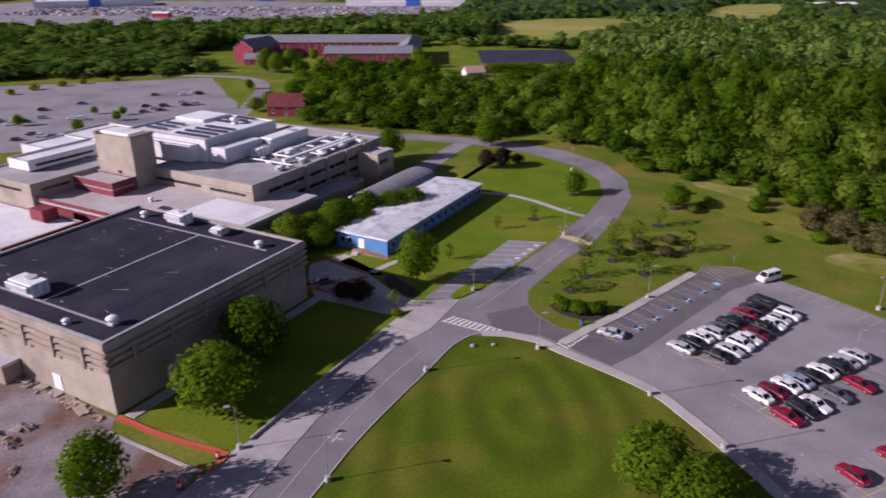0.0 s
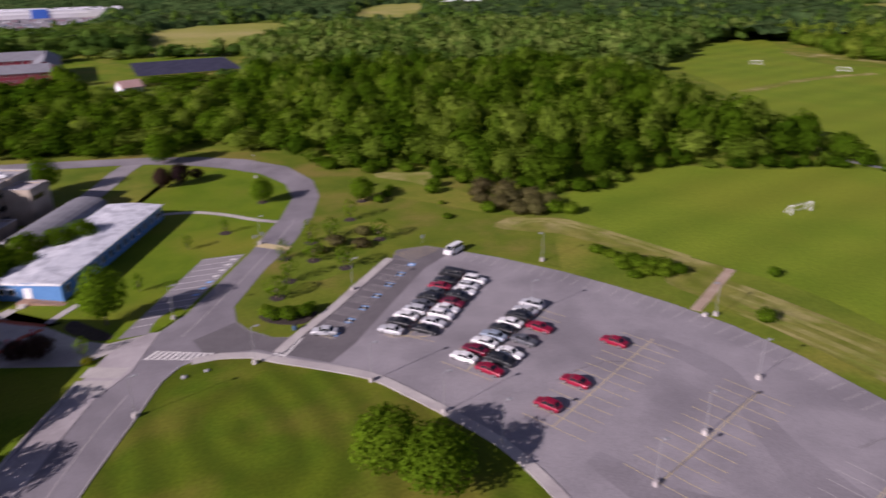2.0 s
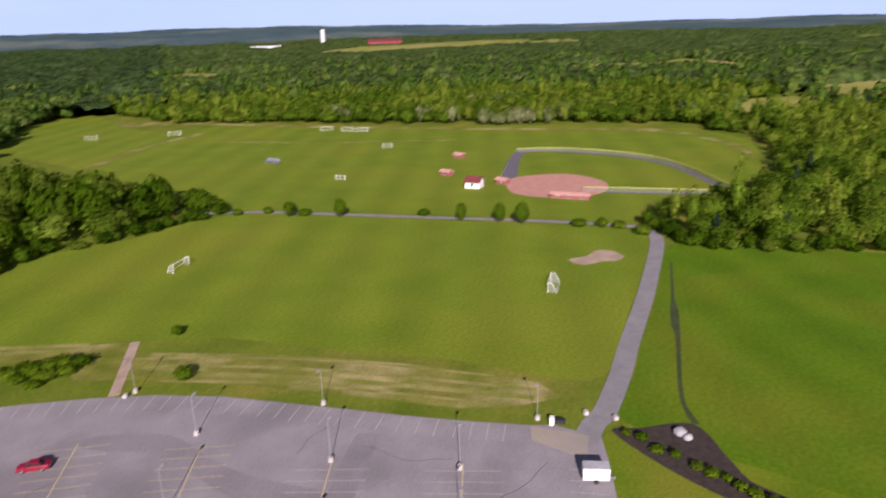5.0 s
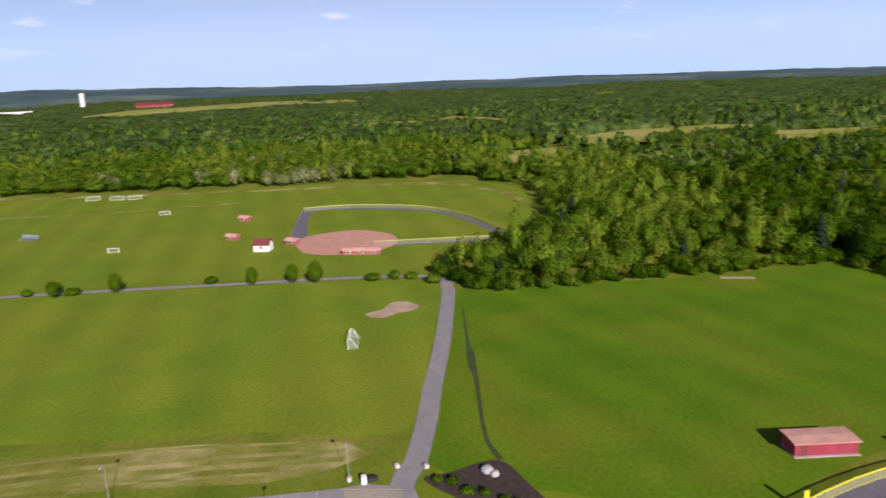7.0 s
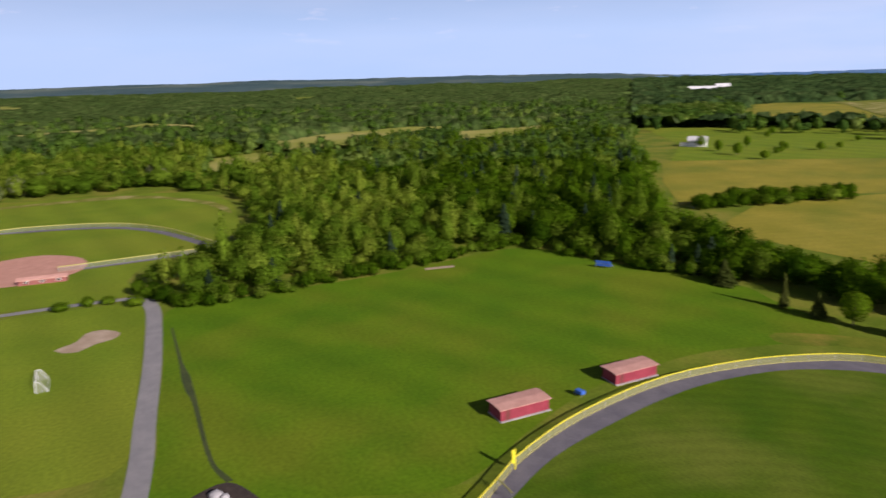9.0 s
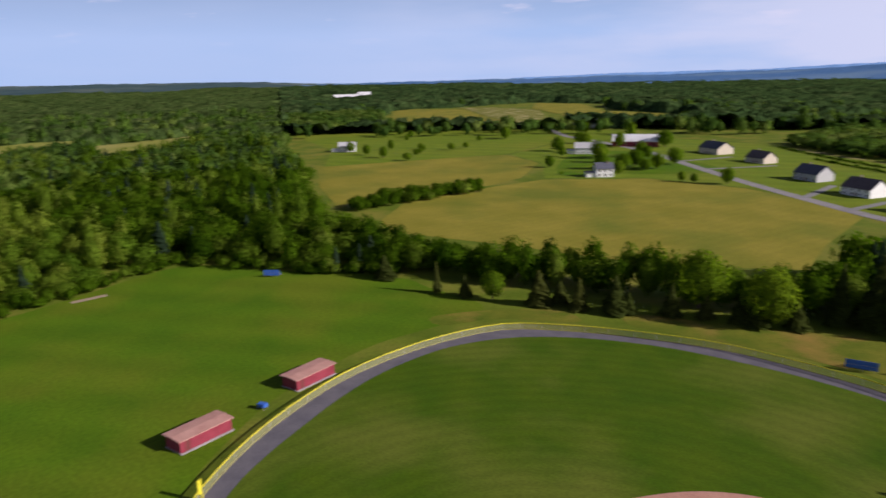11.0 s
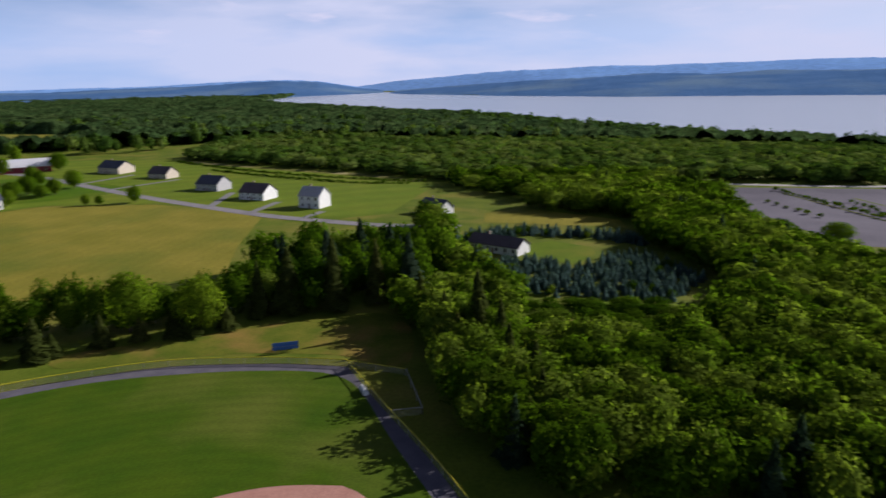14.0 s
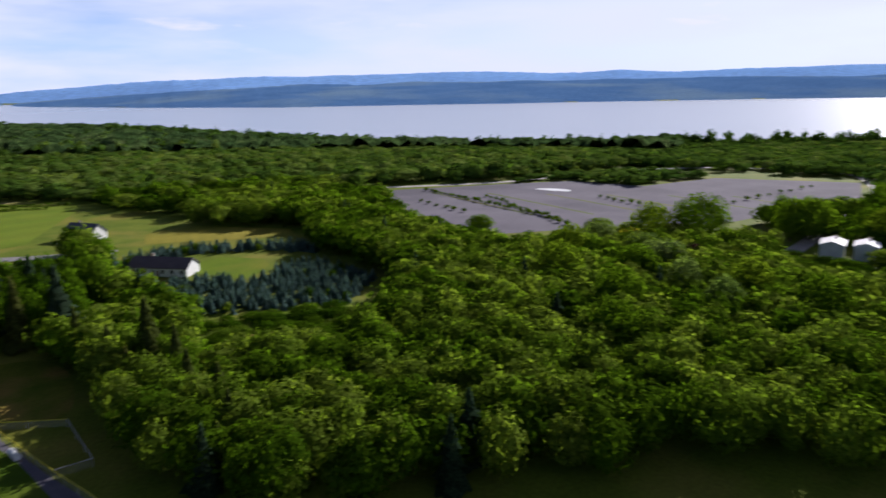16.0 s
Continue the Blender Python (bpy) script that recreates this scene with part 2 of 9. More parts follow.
M = dict(
    meadow=shader("meadow grass", (0.085, 0.13, 0.010), (0.14, 0.175, 0.018), 0.08, 14, bump=0.1, c3=(0.19, 0.185, 0.03), big=0.045, spec=0.08),
    lawn=shader("mown lawn", (0.085, 0.145, 0.006), (0.125, 0.18, 0.009), 0.12, 16, bump=0.03, c3=(0.165, 0.18, 0.018), big=0.035, spec=0.08),
    verge_lawn=shader("thin browned lawn", (0.085, 0.125, 0.010), (0.13, 0.155, 0.016), 0.1, 14, bump=0.04, c3=(0.18, 0.155, 0.035), big=0.06, spec=0.08),
    ring_lawn=shader("mown lawn with curved mower tracks", (0.068, 0.115, 0.005), (0.10, 0.135, 0.007), 0.12, 16, bump=0.03, c3=(0.15, 0.14, 0.02), big=0.05,
                     wave=("RINGS", 0.052, 5.0, (9.8, 86.3), 52, 0.72, 0.5, 1.3), spec=0.08),
    field=shader("playing field grass", (0.122, 0.186, 0.012), (0.158, 0.213, 0.016), 0.06, 20, bump=0.02, c3=(0.172, 0.208, 0.018), big=0.012,
                 wave=("BANDS", 0.016, 0.0, (0, 0), 80, 0.88), spec=0.08),
    outfield=shader("outfield grass", (0.046, 0.098, 0.003), (0.068, 0.116, 0.004), 0.1, 20, bump=0.02, c3=(0.11, 0.14, 0.016), big=0.03,
                    wave=("RINGS", 0.09, 0.8, (28, -60), 0, 0.90), spec=0.08),
    practice=shader("deep green playing field", (0.066, 0.142, 0.004), (0.092, 0.166, 0.005), 0.06, 20, bump=0.02, c3=(0.12, 0.165, 0.009), big=0.025,
                    wave=("BANDS", 0.02, 0.0, (0, 0), 68, 0.90), spec=0.08),
    pasture=shader("far pasture", (0.20, 0.225, 0.04), (0.26, 0.26, 0.06), 0.03, 20, c3=(0.32, 0.29, 0.10), big=0.008, spec=0.05),
    pink_concrete=shader("stained pinkish concrete", (0.33, 0.30, 0.31), (0.41, 0.375, 0.385), 0.25, 20, 0.9, 0.01, c3=(0.26, 0.235, 0.245), big=0.1),
    faded_line=shader("faded white paint", (0.36, 0.34, 0.33), (0.46, 0.44, 0.42), 1.5, 8, 0.8),
    hay=shader("dry hay field", (0.205, 0.19, 0.022), (0.27, 0.235, 0.035), 0.05, 20, bump=0.06, c3=(0.15, 0.17, 0.02), big=0.02,
               wave=("BANDS", 0.06, 1.0, (0, 0), 20, 0.95), spec=0.08),
    dry=shader("tall dry grass", (0.13, 0.155, 0.018), (0.22, 0.21, 0.05), 0.15, 10, bump=0.15, c3=(0.38, 0.32, 0.15), big=0.06,
               wave=("BANDS", 0.06, 1.5, (0, 0), 3, 0.86), spec=0.08),
    weeds=shader("green and rusty weeds", (0.085, 0.125, 0.010), (0.165, 0.17, 0.020), 0.12, 12, bump=0.12, c3=(0.25, 0.175, 0.040), big=0.07, spec=0.08),
    tan_grass=shader("tan cut grass", (0.20, 0.20, 0.05), (0.30, 0.27, 0.10), 0.2, 10, bump=0.1, c3=(0.15, 0.18, 0.025), big=0.09, spec=0.08),
    asphalt=shader("worn asphalt", (0.228, 0.213, 0.229), (0.278, 0.258, 0.276), 0.15, 30, 0.9, 0.01, c3=(0.185, 0.172, 0.187), big=0.05),
    road_asphalt=shader("grey road asphalt", (0.165, 0.152, 0.168), (0.205, 0.19, 0.208), 0.2, 30, 0.9, 0.01, c3=(0.24, 0.222, 0.242), big=0.06),
    lot_asphalt=shader("sun-bleached lake lot asphalt", (0.155, 0.145, 0.172), (0.19, 0.178, 0.208), 0.05, 30, 0.95, 0.01, c3=(0.13, 0.122, 0.145), big=0.02, spec=0.05),
    new_asphalt=shader("newer dark asphalt", (0.115, 0.105, 0.112), (0.14, 0.128, 0.136), 0.2, 30, 0.9, 0.01),
    cart=shader("path asphalt", (0.19, 0.185, 0.20), (0.24, 0.23, 0.24), 0.3, 20, 0.9, 0.01),
    track=shader("dark cinder track", (0.10, 0.095, 0.12), (0.14, 0.13, 0.155), 0.3, 20, 0.95, 0.02),
    concrete=shader("pale concrete", (0.38, 0.35, 0.34), (0.46, 0.43, 0.41), 0.25, 20, 0.85, 0.01, c3=(0.32, 0.29, 0.29), big=0.1),
    clay=shader("red infield clay", (0.42, 0.21, 0.165), (0.49, 0.26, 0.205), 0.3, 16, 0.95, 0.02),
    dirt=shader("bare earth", (0.30, 0.22, 0.16), (0.40, 0.31, 0.24), 0.3, 10, 0.95, 0.06),
    rubble=shader("torn up ground", (0.18, 0.155, 0.165), (0.27, 0.24, 0.255), 0.25, 9, 0.95, 0.15, c3=(0.14, 0.075, 0.055), big=0.11),
    mulch=shader("dark bark mulch", (0.03, 0.022, 0.02), (0.055, 0.04, 0.035), 1.0, 8, 0.95, 0.05),
    under=shader("woodland floor", (0.03, 0.045, 0.012), (0.05, 0.065, 0.018), 0.2, 8, 0.95, 0.1),
    white_line=shader("white road paint", (0.62, 0.6, 0.58), (0.75, 0.73, 0.7), 1.5, 8, 0.7),
    yellow_line=shader("yellow road paint", (0.44, 0.36, 0.20), (0.55, 0.46, 0.26), 1.5, 8, 0.7),
    blue_line=shader("blue road paint", (0.14, 0.33, 0.66), (0.22, 0.42, 0.74), 1.5, 8, 0.7),
    water=plain("lake water", (0.30, 0.34, 0.40), 0.22, 0.0, 0.6),
    bark=shader("bark", (0.09, 0.065, 0.045), (0.15, 0.11, 0.08), 2.0, 8, 0.95, 0.03),
    # far hills: the haze of distance is mixed into these colours as blue
    hill_near=shader("haze-blue wooded far shore", (0.072, 0.155, 0.325), (0.09, 0.182, 0.365), 0.006, 14, 1.0, c3=(0.145, 0.235, 0.36), big=0.0022, spec=0.0),
    hill_far=shader("haze-blue distant ridge", (0.20, 0.37, 0.72), (0.22, 0.40, 0.75), 0.003, 10, 1.0, spec=0.0),
    hill_green=shader("haze-tinted distant wooded ridge", (0.048, 0.082, 0.095), (0.068, 0.108, 0.118), 0.006, 14, 1.0, c3=(0.12, 0.15, 0.135), big=0.002, spec=0.0),
)
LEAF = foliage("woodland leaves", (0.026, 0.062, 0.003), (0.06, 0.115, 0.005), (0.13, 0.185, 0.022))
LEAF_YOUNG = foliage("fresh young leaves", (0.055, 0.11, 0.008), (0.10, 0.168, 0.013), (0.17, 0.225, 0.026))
# paler and bluer than LEAF: distance haze put into the leaf colour
LEAF_FAR = foliage("haze-paled distant leaves", (0.038, 0.080, 0.014), (0.070, 0.125, 0.019), (0.128, 0.176, 0.038), thin=0.3, clump=0.2, ragged=0.43, size=0.9)
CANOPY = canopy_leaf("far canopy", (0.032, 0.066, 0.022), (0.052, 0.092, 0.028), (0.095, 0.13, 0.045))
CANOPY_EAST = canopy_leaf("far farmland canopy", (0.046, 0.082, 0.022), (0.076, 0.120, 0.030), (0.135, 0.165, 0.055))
LEAF_ONE = foliage("tree leaves", (0.06, 0.115, 0.005), (0.09, 0.155, 0.008), (0.125, 0.185, 0.012), "object", size=2.2)
NEEDLE = foliage("spruce needles", (0.046, 0.064, 0.014), (0.062, 0.080, 0.018), (0.085, 0.095, 0.022), "object", ragged=0, size=2.5)

# ---- helpers for building ----
from mathutils.geometry import tessellate_polygon


def mesh_from(name, verts, faces, mats=()):
    me = bpy.data.meshes.new(name)
    me.from_pydata([tuple(v) for v in verts], [], [tuple(f) for f in faces])
    for m in mats if isinstance(mats, (list, tuple)) else [mats]:
        me.materials.append(m)
    return me


def part(name, bm, material, parent=None, label=""):
    """One mesh object from a bmesh (or a mesh), under its thing."""
    if isinstance(bm, bmesh.types.BMesh):
        me = bpy.data.meshes.new(name)
        bm.to_mesh(me)
        bm.free()
        me.materials.append(material)
    else:
        me = bm
    ob = new(name, me)
    ob.parent = parent
    return tagged(ob, label)


def thing(name, m, label, category, group="", kind=""):
    ob = new(name)
    ob.empty_display_size = 0.3
    ob.matrix_basis = m
    return tagged(ob, label, category, group, kind)


def box_into(bm, x0, y0, z0, x1, y1, z1, bevel=0.0):
    r = bmesh.ops.create_cube(bm, size=1.0)
    bmesh.ops.scale(bm, vec=(x1 - x0, y1 - y0, z1 - z0), verts=r["verts"])
    bmesh.ops.translate(bm, vec=((x0 + x1) / 2, (y0 + y1) / 2, (z0 + z1) / 2), verts=r["verts"])
    if bevel:
        edges = list({e for v in r["verts"] for e in v.link_edges})
        bmesh.ops.bevel(bm, geom=edges, offset=bevel, segments=1, affect="EDGES")
    return bm


def box(x0, y0, z0, x1, y1, z1, bevel=0.0):
    return box_into(bmesh.new(), x0, y0, z0, x1, y1, z1, bevel)


def tube_into(bm, p, q, r0, r1=None, seg=8):
    p, q = Vector(p), Vector(q)
    c = bmesh.ops.create_cone(bm, cap_ends=True, segments=seg, radius1=r0, radius2=r0 if r1 is None else r1, depth=(q - p).length)
    m = Matrix.Translation((p + q) / 2) @ (q - p).to_track_quat("Z", "Y").to_matrix().to_4x4()
    bmesh.ops.transform(bm, matrix=m, verts=c["verts"])
    return bm


def tube(p, q, r0, r1=None, seg=8):
    return tube_into(bmesh.new(), p, q, r0, r1, seg)


def smooth_line(pts, step=3.0, closed=False):
    """Catmull-Rom through the points."""
    pts = [np.array(p, float) for p in pts]
    n, out_ = len(pts), []
    for i in range(n if closed else n - 1):
        p1, p2 = pts[i], pts[(i + 1) % n]
        p0 = pts[i - 1] if (closed or i) else 2 * p1 - p2
        p3 = pts[(i + 2) % n] if (closed or i + 2 < n) else 2 * p2 - p1
        k = max(1, int(np.linalg.norm(p2 - p1) / step))
        for j in range(k):
            t = j / k
            out_.append(0.5 * (2 * p1 + (p2 - p0) * t + (2 * p0 - 5 * p1 + 4 * p2 - p3) * t * t + (3 * p1 - p0 - 3 * p2 + p3) * t ** 3))
    if not closed:
        out_.append(pts[-1])
    return [tuple(p) for p in out_]


def sheet(name, pts, z, mat, label="", thick=0.0, kind="structure", category="", parent=None):
    """A flat piece of ground with the given outline; thick gives it a raised edge."""
    pts = [Vector((p[0], p[1], 0)) for p in pts]
    tris = tessellate_polygon([pts])
    n = len(pts)
    verts = [(p.x, p.y, z) for p in pts]
    faces = []
    for a, b, c in tris:
        up = (pts[b] - pts[a]).cross(pts[c] - pts[a]).z
        faces.append((a, b, c) if up > 0 else (a, c, b))
    if thick:
        verts += [(p.x, p.y, z - thick) for p in pts]
        faces += [(i, (i + 1) % n, n + (i + 1) % n, n + i) for i in range(n)]
    ob = new(name, mesh_from(name, verts, faces, mat))
    ob.parent = parent
    return tagged(ob, label, category, "", kind) if not parent else tagged(ob, label)


def ribbon(name, pts, width, z, mat, label="", thick=0.0, step=3.0, kind="structure", parent=None):
    line = smooth_line(pts, step)
    left, right = [], []
    for i, p in enumerate(line):
        a, b = np.array(line[max(0, i - 1)]), np.array(line[min(len(line) - 1, i + 1)])
        d = (b - a) / (np.linalg.norm(b - a) + 1e-9)
        nrm = np.array((-d[1], d[0])) * width / 2
        left.append(tuple(np.array(p) + nrm)), right.append(tuple(np.array(p) - nrm))
    n = len(line)
    verts = [(*p, z) for p in left] + [(*p, z) for p in right]
    faces = [(i, n + i, n + i + 1, i + 1) for i in range(n - 1)]
    if thick:
        verts += [(*p, z - thick) for p in left] + [(*p, z - thick) for p in right]
        for i in range(n - 1):
            faces += [(i, i + 1, 2 * n + i + 1, 2 * n + i), (n + i, 3 * n + i, 3 * n + i + 1, n + i + 1)]
    ob = new(name, mesh_from(name, verts, faces, mat))
    ob.parent = parent
    return tagged(ob, label, "", "", kind) if not parent else tagged(ob, label)


def inside(poly, x, y):
    """Which of the points lie inside the outline (arrays)."""
    x, y = np.asarray(x, float), np.asarray(y, float)
    hit = np.zeros(x.shape, bool)
    n = len(poly)
    for i in range(n):
        (x1, y1), (x2, y2) = poly[i], poly[(i + 1) % n]
        if y1 != y2:
            hit ^= ((y1 > y) != (y2 > y)) & (x < (x2 - x1) * (y - y1) / (y2 - y1) + x1)
    return hit


def edge_distance(poly, x, y):
    """How far the points lie from the outline (arrays)."""
    best = np.full(np.shape(x), 1e9)
    for (x1, y1), (x2, y2) in zip(poly, poly[1:] + poly[:1]):
        dx, dy = x2 - x1, y2 - y1
        k = np.clip(((x - x1) * dx + (y - y1) * dy) / (dx * dx + dy * dy), 0, 1)
        best = np.minimum(best, np.hypot(x - x1 - k * dx, y - y1 - k * dy))
    return best


def lumps(x, y, size, seed=0):
    """Cheap smooth noise from summed waves, about -1 to 1."""
    rng = np.random.RandomState(seed)
    s = 0
    for k in range(6):
        a, ph, f = rng.uniform(0, 2 * np.pi), rng.uniform(0, 6.3), rng.uniform(0.6, 1.7) * 2 * np.pi / size
        s = s + np.sin(f * (x * np.cos(a) + y * np.sin(a)) + ph + 1.3 * np.sin(f * 0.6 * (y * np.cos(a) - x * np.sin(a)) + ph * 2))
    return s / 3.2


def step01(a, b, v):
    t = np.clip((v - a) / (b - a), 0, 1)
    return t * t * (3 - 2 * t)


# ---- the land ----
LAKE = [(230, -2740), (60, -2150), (-150, -1650), (-330, -1180), (-425, -770), (-535, -590), (-760, -445), (-880, -330), (-1250, 150), (-2600, 900),
        (-3900, 500), (-3300, -400), (-2769, -1059), (-1678, -1818), (-1037, -2234), (-640, -2830), (-560, -3400), (-158, -4700), (80, -4700), (0, -3600), (110, -3050)]


def land_z(x, y):
    """The ground's height: level round the campus, falling to the lake."""
    x, y = np.asarray(x, float), np.asarray(y, float)
    d = -0.75 * x - 0.66 * y
    r = np.hypot(x, y)
    z = -13.0 * step01(430, 850, d) + 5.0 * lumps(x, y, 900, 3) * step01(1300, 2200, r) * step01(300, -300, d)
    return np.where(inside(LAKE, x, y), -32.0, z)


def polar(r0, r1, ratio, deg0, deg1, step):
    radii = [r0]
    while radii[-1] < r1:
        radii.append(min(r1, radii[-1] * ratio))
    az = np.radians(np.arange(deg0, deg1 + step / 2, step))
    return np.array(radii), az


def grid_mesh(name, X, Y, Z, mats, face_mat=None, wrap=False):
    """A mesh over rows (rings) and columns (bearings)."""
    nr, na = X.shape
    idx = np.arange(nr * na).reshape(nr, na)
    a, b = (idx, np.roll(idx, -1, 1)) if wrap else (idx[:, :-1], idx[:, 1:])
    f = np.stack([a[:-1], a[1:], b[1:], b[:-1]], -1).reshape(-1, 4)[:, ::-1]
    me = bpy.data.meshes.new(name)
    me.from_pydata(np.stack([X, Y, Z], -1).reshape(-1, 3).tolist(), [], f.tolist())
    for m in mats:
        me.materials.append(m)
    if face_mat is not None:
        me.polygons.foreach_set("material_index", face_mat.astype(np.int32).ravel())
    return me


R_, A_ = polar(3.0, 4900.0, 1.045, 0, 358.5, 1.5)
GX, GY = np.outer(R_, np.sin(A_)), np.outer(R_, np.cos(A_))
ground = tagged(new("ground", grid_mesh("ground", GX, GY, land_z(GX, GY), [M["meadow"]], wrap=True)),
                "rough green meadow and farm land reaching the horizon", "ground", "", "structure")
sheet("lake", LAKE, -15.0, M["water"], "wide calm pale lake below wooded hills", category="lake")


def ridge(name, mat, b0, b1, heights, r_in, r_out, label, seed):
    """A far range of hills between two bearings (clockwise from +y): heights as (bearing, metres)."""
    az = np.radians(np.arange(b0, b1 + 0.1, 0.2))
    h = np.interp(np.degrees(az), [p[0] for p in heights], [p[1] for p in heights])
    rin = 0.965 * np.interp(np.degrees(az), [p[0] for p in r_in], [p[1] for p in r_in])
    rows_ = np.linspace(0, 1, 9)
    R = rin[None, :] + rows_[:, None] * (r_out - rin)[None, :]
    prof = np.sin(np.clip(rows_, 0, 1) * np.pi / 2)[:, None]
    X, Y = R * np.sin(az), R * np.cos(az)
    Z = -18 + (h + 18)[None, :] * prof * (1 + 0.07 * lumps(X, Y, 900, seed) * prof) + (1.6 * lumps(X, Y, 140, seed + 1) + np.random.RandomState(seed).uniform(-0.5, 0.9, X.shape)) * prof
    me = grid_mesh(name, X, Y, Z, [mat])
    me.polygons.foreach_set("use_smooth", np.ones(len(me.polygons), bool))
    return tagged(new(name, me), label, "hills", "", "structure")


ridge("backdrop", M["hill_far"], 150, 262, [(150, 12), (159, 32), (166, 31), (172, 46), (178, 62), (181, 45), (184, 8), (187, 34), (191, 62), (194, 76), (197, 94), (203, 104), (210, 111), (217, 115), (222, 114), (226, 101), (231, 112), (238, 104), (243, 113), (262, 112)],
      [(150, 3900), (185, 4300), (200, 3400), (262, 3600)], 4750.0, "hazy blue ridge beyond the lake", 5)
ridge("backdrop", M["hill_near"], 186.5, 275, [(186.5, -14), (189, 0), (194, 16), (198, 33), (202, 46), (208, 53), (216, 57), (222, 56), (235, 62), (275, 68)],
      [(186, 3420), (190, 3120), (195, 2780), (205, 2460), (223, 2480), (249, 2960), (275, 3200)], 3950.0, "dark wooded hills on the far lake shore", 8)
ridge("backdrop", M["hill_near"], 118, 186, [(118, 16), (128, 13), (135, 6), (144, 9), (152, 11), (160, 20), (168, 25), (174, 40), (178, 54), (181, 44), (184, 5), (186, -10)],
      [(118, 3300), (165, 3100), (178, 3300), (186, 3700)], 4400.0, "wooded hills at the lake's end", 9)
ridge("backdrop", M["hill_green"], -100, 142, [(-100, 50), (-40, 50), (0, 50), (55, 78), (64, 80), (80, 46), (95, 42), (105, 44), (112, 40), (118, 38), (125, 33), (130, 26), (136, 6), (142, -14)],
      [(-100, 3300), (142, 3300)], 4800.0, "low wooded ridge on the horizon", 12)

# ---- lawns, roads, paths, lots ----
ROAD_R1 = [(-38, 15), (-16.7, 69.1), (-10.9, 82.9), (-2.6, 98.6), (1.4, 106.3), (4.5, 109.7)]
ROAD_R2 = [(16.4, 121.7), (17.1, 128), (27, 143.8), (35.2, 154), (45.3, 171), (52.6, 188), (55.3, 204), (52.5, 223), (42.2, 239), (29.6, 249), (15.7, 256), (-5.2, 263), (-30, 270)]
ROAD_L = [(-32, 261), (-15.6, 256), (9.3, 249), (22.8, 241), (33.4, 231), (42.7, 219), (46.8, 204), (45.3, 190), (37.7, 174), (31.8, 165), (26.9, 156), (8.6, 129.3), (3.3, 124.2),
          (-2.6, 111.7), (-8.3, 105.8), (-13.1, 96.4), (-18.5, 85), (-24.3, 69.1), (-46, 15)]
LOT = [(4.5, 109.7), (9.5, 111.2), (16.5, 109.2), (19.5, 106.3), (27.2, 99), (32.9, 92.8), (36.6, 85.5), (40.8, 75.5), (43.3, 66), (44, 56), (44, 40), (46, 20), (50, -4.5), (74.4, -2.8), (83.6, -2), (91.3, -0.9), (98.3, 0.5),
       (100.4, 8.2), (99.6, 12), (98.8, 23.5), (98.6, 32.7), (98.7, 43.1), (98.7, 54.1), (98.6, 66.5), (96.8, 78.6), (93.4, 90), (88.8, 101.4), (83.4, 112.6), (75.2, 125.5), (68.5, 134),
       (63.8, 139.4), (56.5, 140.3), (53.3, 135.8), (33.3, 117), (25.2, 110.6), (21, 112.6), (17.6, 117.5), (16.4, 121.7), (8, 118)]

sheet("lawn_1", [(4.5, 109.7), (1.4, 106.3), (-2.6, 98.6), (-10.9, 82.9), (-16.7, 69.1), (-38, 15), (-36, -20), (46, -20), (46, 20), (44, 40), (44, 56), (43.3, 66), (40.4, 75.5), (36, 85.5), (31, 92.8), (24.5, 99.3), (16.6, 106.7), (13.4, 108.6), (9.5, 109.5)],
      0.03, M["ring_lawn"], "green mown lawn with curved mower tracks", category="lawn")
sheet("lawn_2", [(-43, 84), (-35, 81.7), (-29.4, 77.3), (-26.9, 80.4), (-10.7, 111.1), (-7.5, 117.5), (-12, 119.5), (-24, 127), (-29, 133), (-22, 150), (30, 250), (22, 241), (33, 231), (42.7, 219), (46.8, 204), (45.3, 190), (37.7, 174), (26.9, 156),
                 (8.6, 129.3), (3, 123.5), (-6, 124), (-12.5, 136), (-20, 144), (-35, 160), (-45, 150), (-30, 130), (-45, 95)], 0.028, M["lawn"], "mown campus lawn beside the blue building", category="lawn")
sheet("lawn_3", [(-30, 268), (-5, 262.5), (15.7, 255.5), (29.6, 248.5), (42.2, 238.5), (52, 223), (54.8, 204), (52.1, 188), (45, 171), (35, 154), (26.7, 143.8), (16.8, 128), (16.4, 121.7), (17.4, 118), (21, 112.6), (25.2, 110.6), (33.3, 117), (53, 136), (57, 140.5), (64, 140), (75, 127), (84, 114),
                 (100, 142), (110, 150), (107, 172), (99, 188), (94, 198), (84, 206), (70, 212), (62, 230), (50, 246), (20, 262)], 0.026, M["verge_lawn"], "thin mown verge with young trees", category="lawn")
sheet("lawn_4", [(98.3, 0.5), (91.3, -0.9), (74.4, -2.8), (50, -4.5), (46, -20), (60, -45), (82, -52), (95, -30), (103, -14), (104, -4)], 0.026, M["lawn"], "mown grass beside the car park", category="lawn")
sheet("soccer_field", smooth_line([(116, 8), (120, 30), (120, 53), (121, 81), (116, 99), (104, 140), (122, 160), (147, 165), (166, 163), (183, 149), (209, 139), (217, 122), (218.5, 88), (218.5, 50), (217, 12), (214, -8), (206, -9.5), (194, -9.3), (162, -5.5), (134, -2), (119, 0.5)], 4, True),
      0.03, M["field"], "wide mown soccer field", category="playing field")
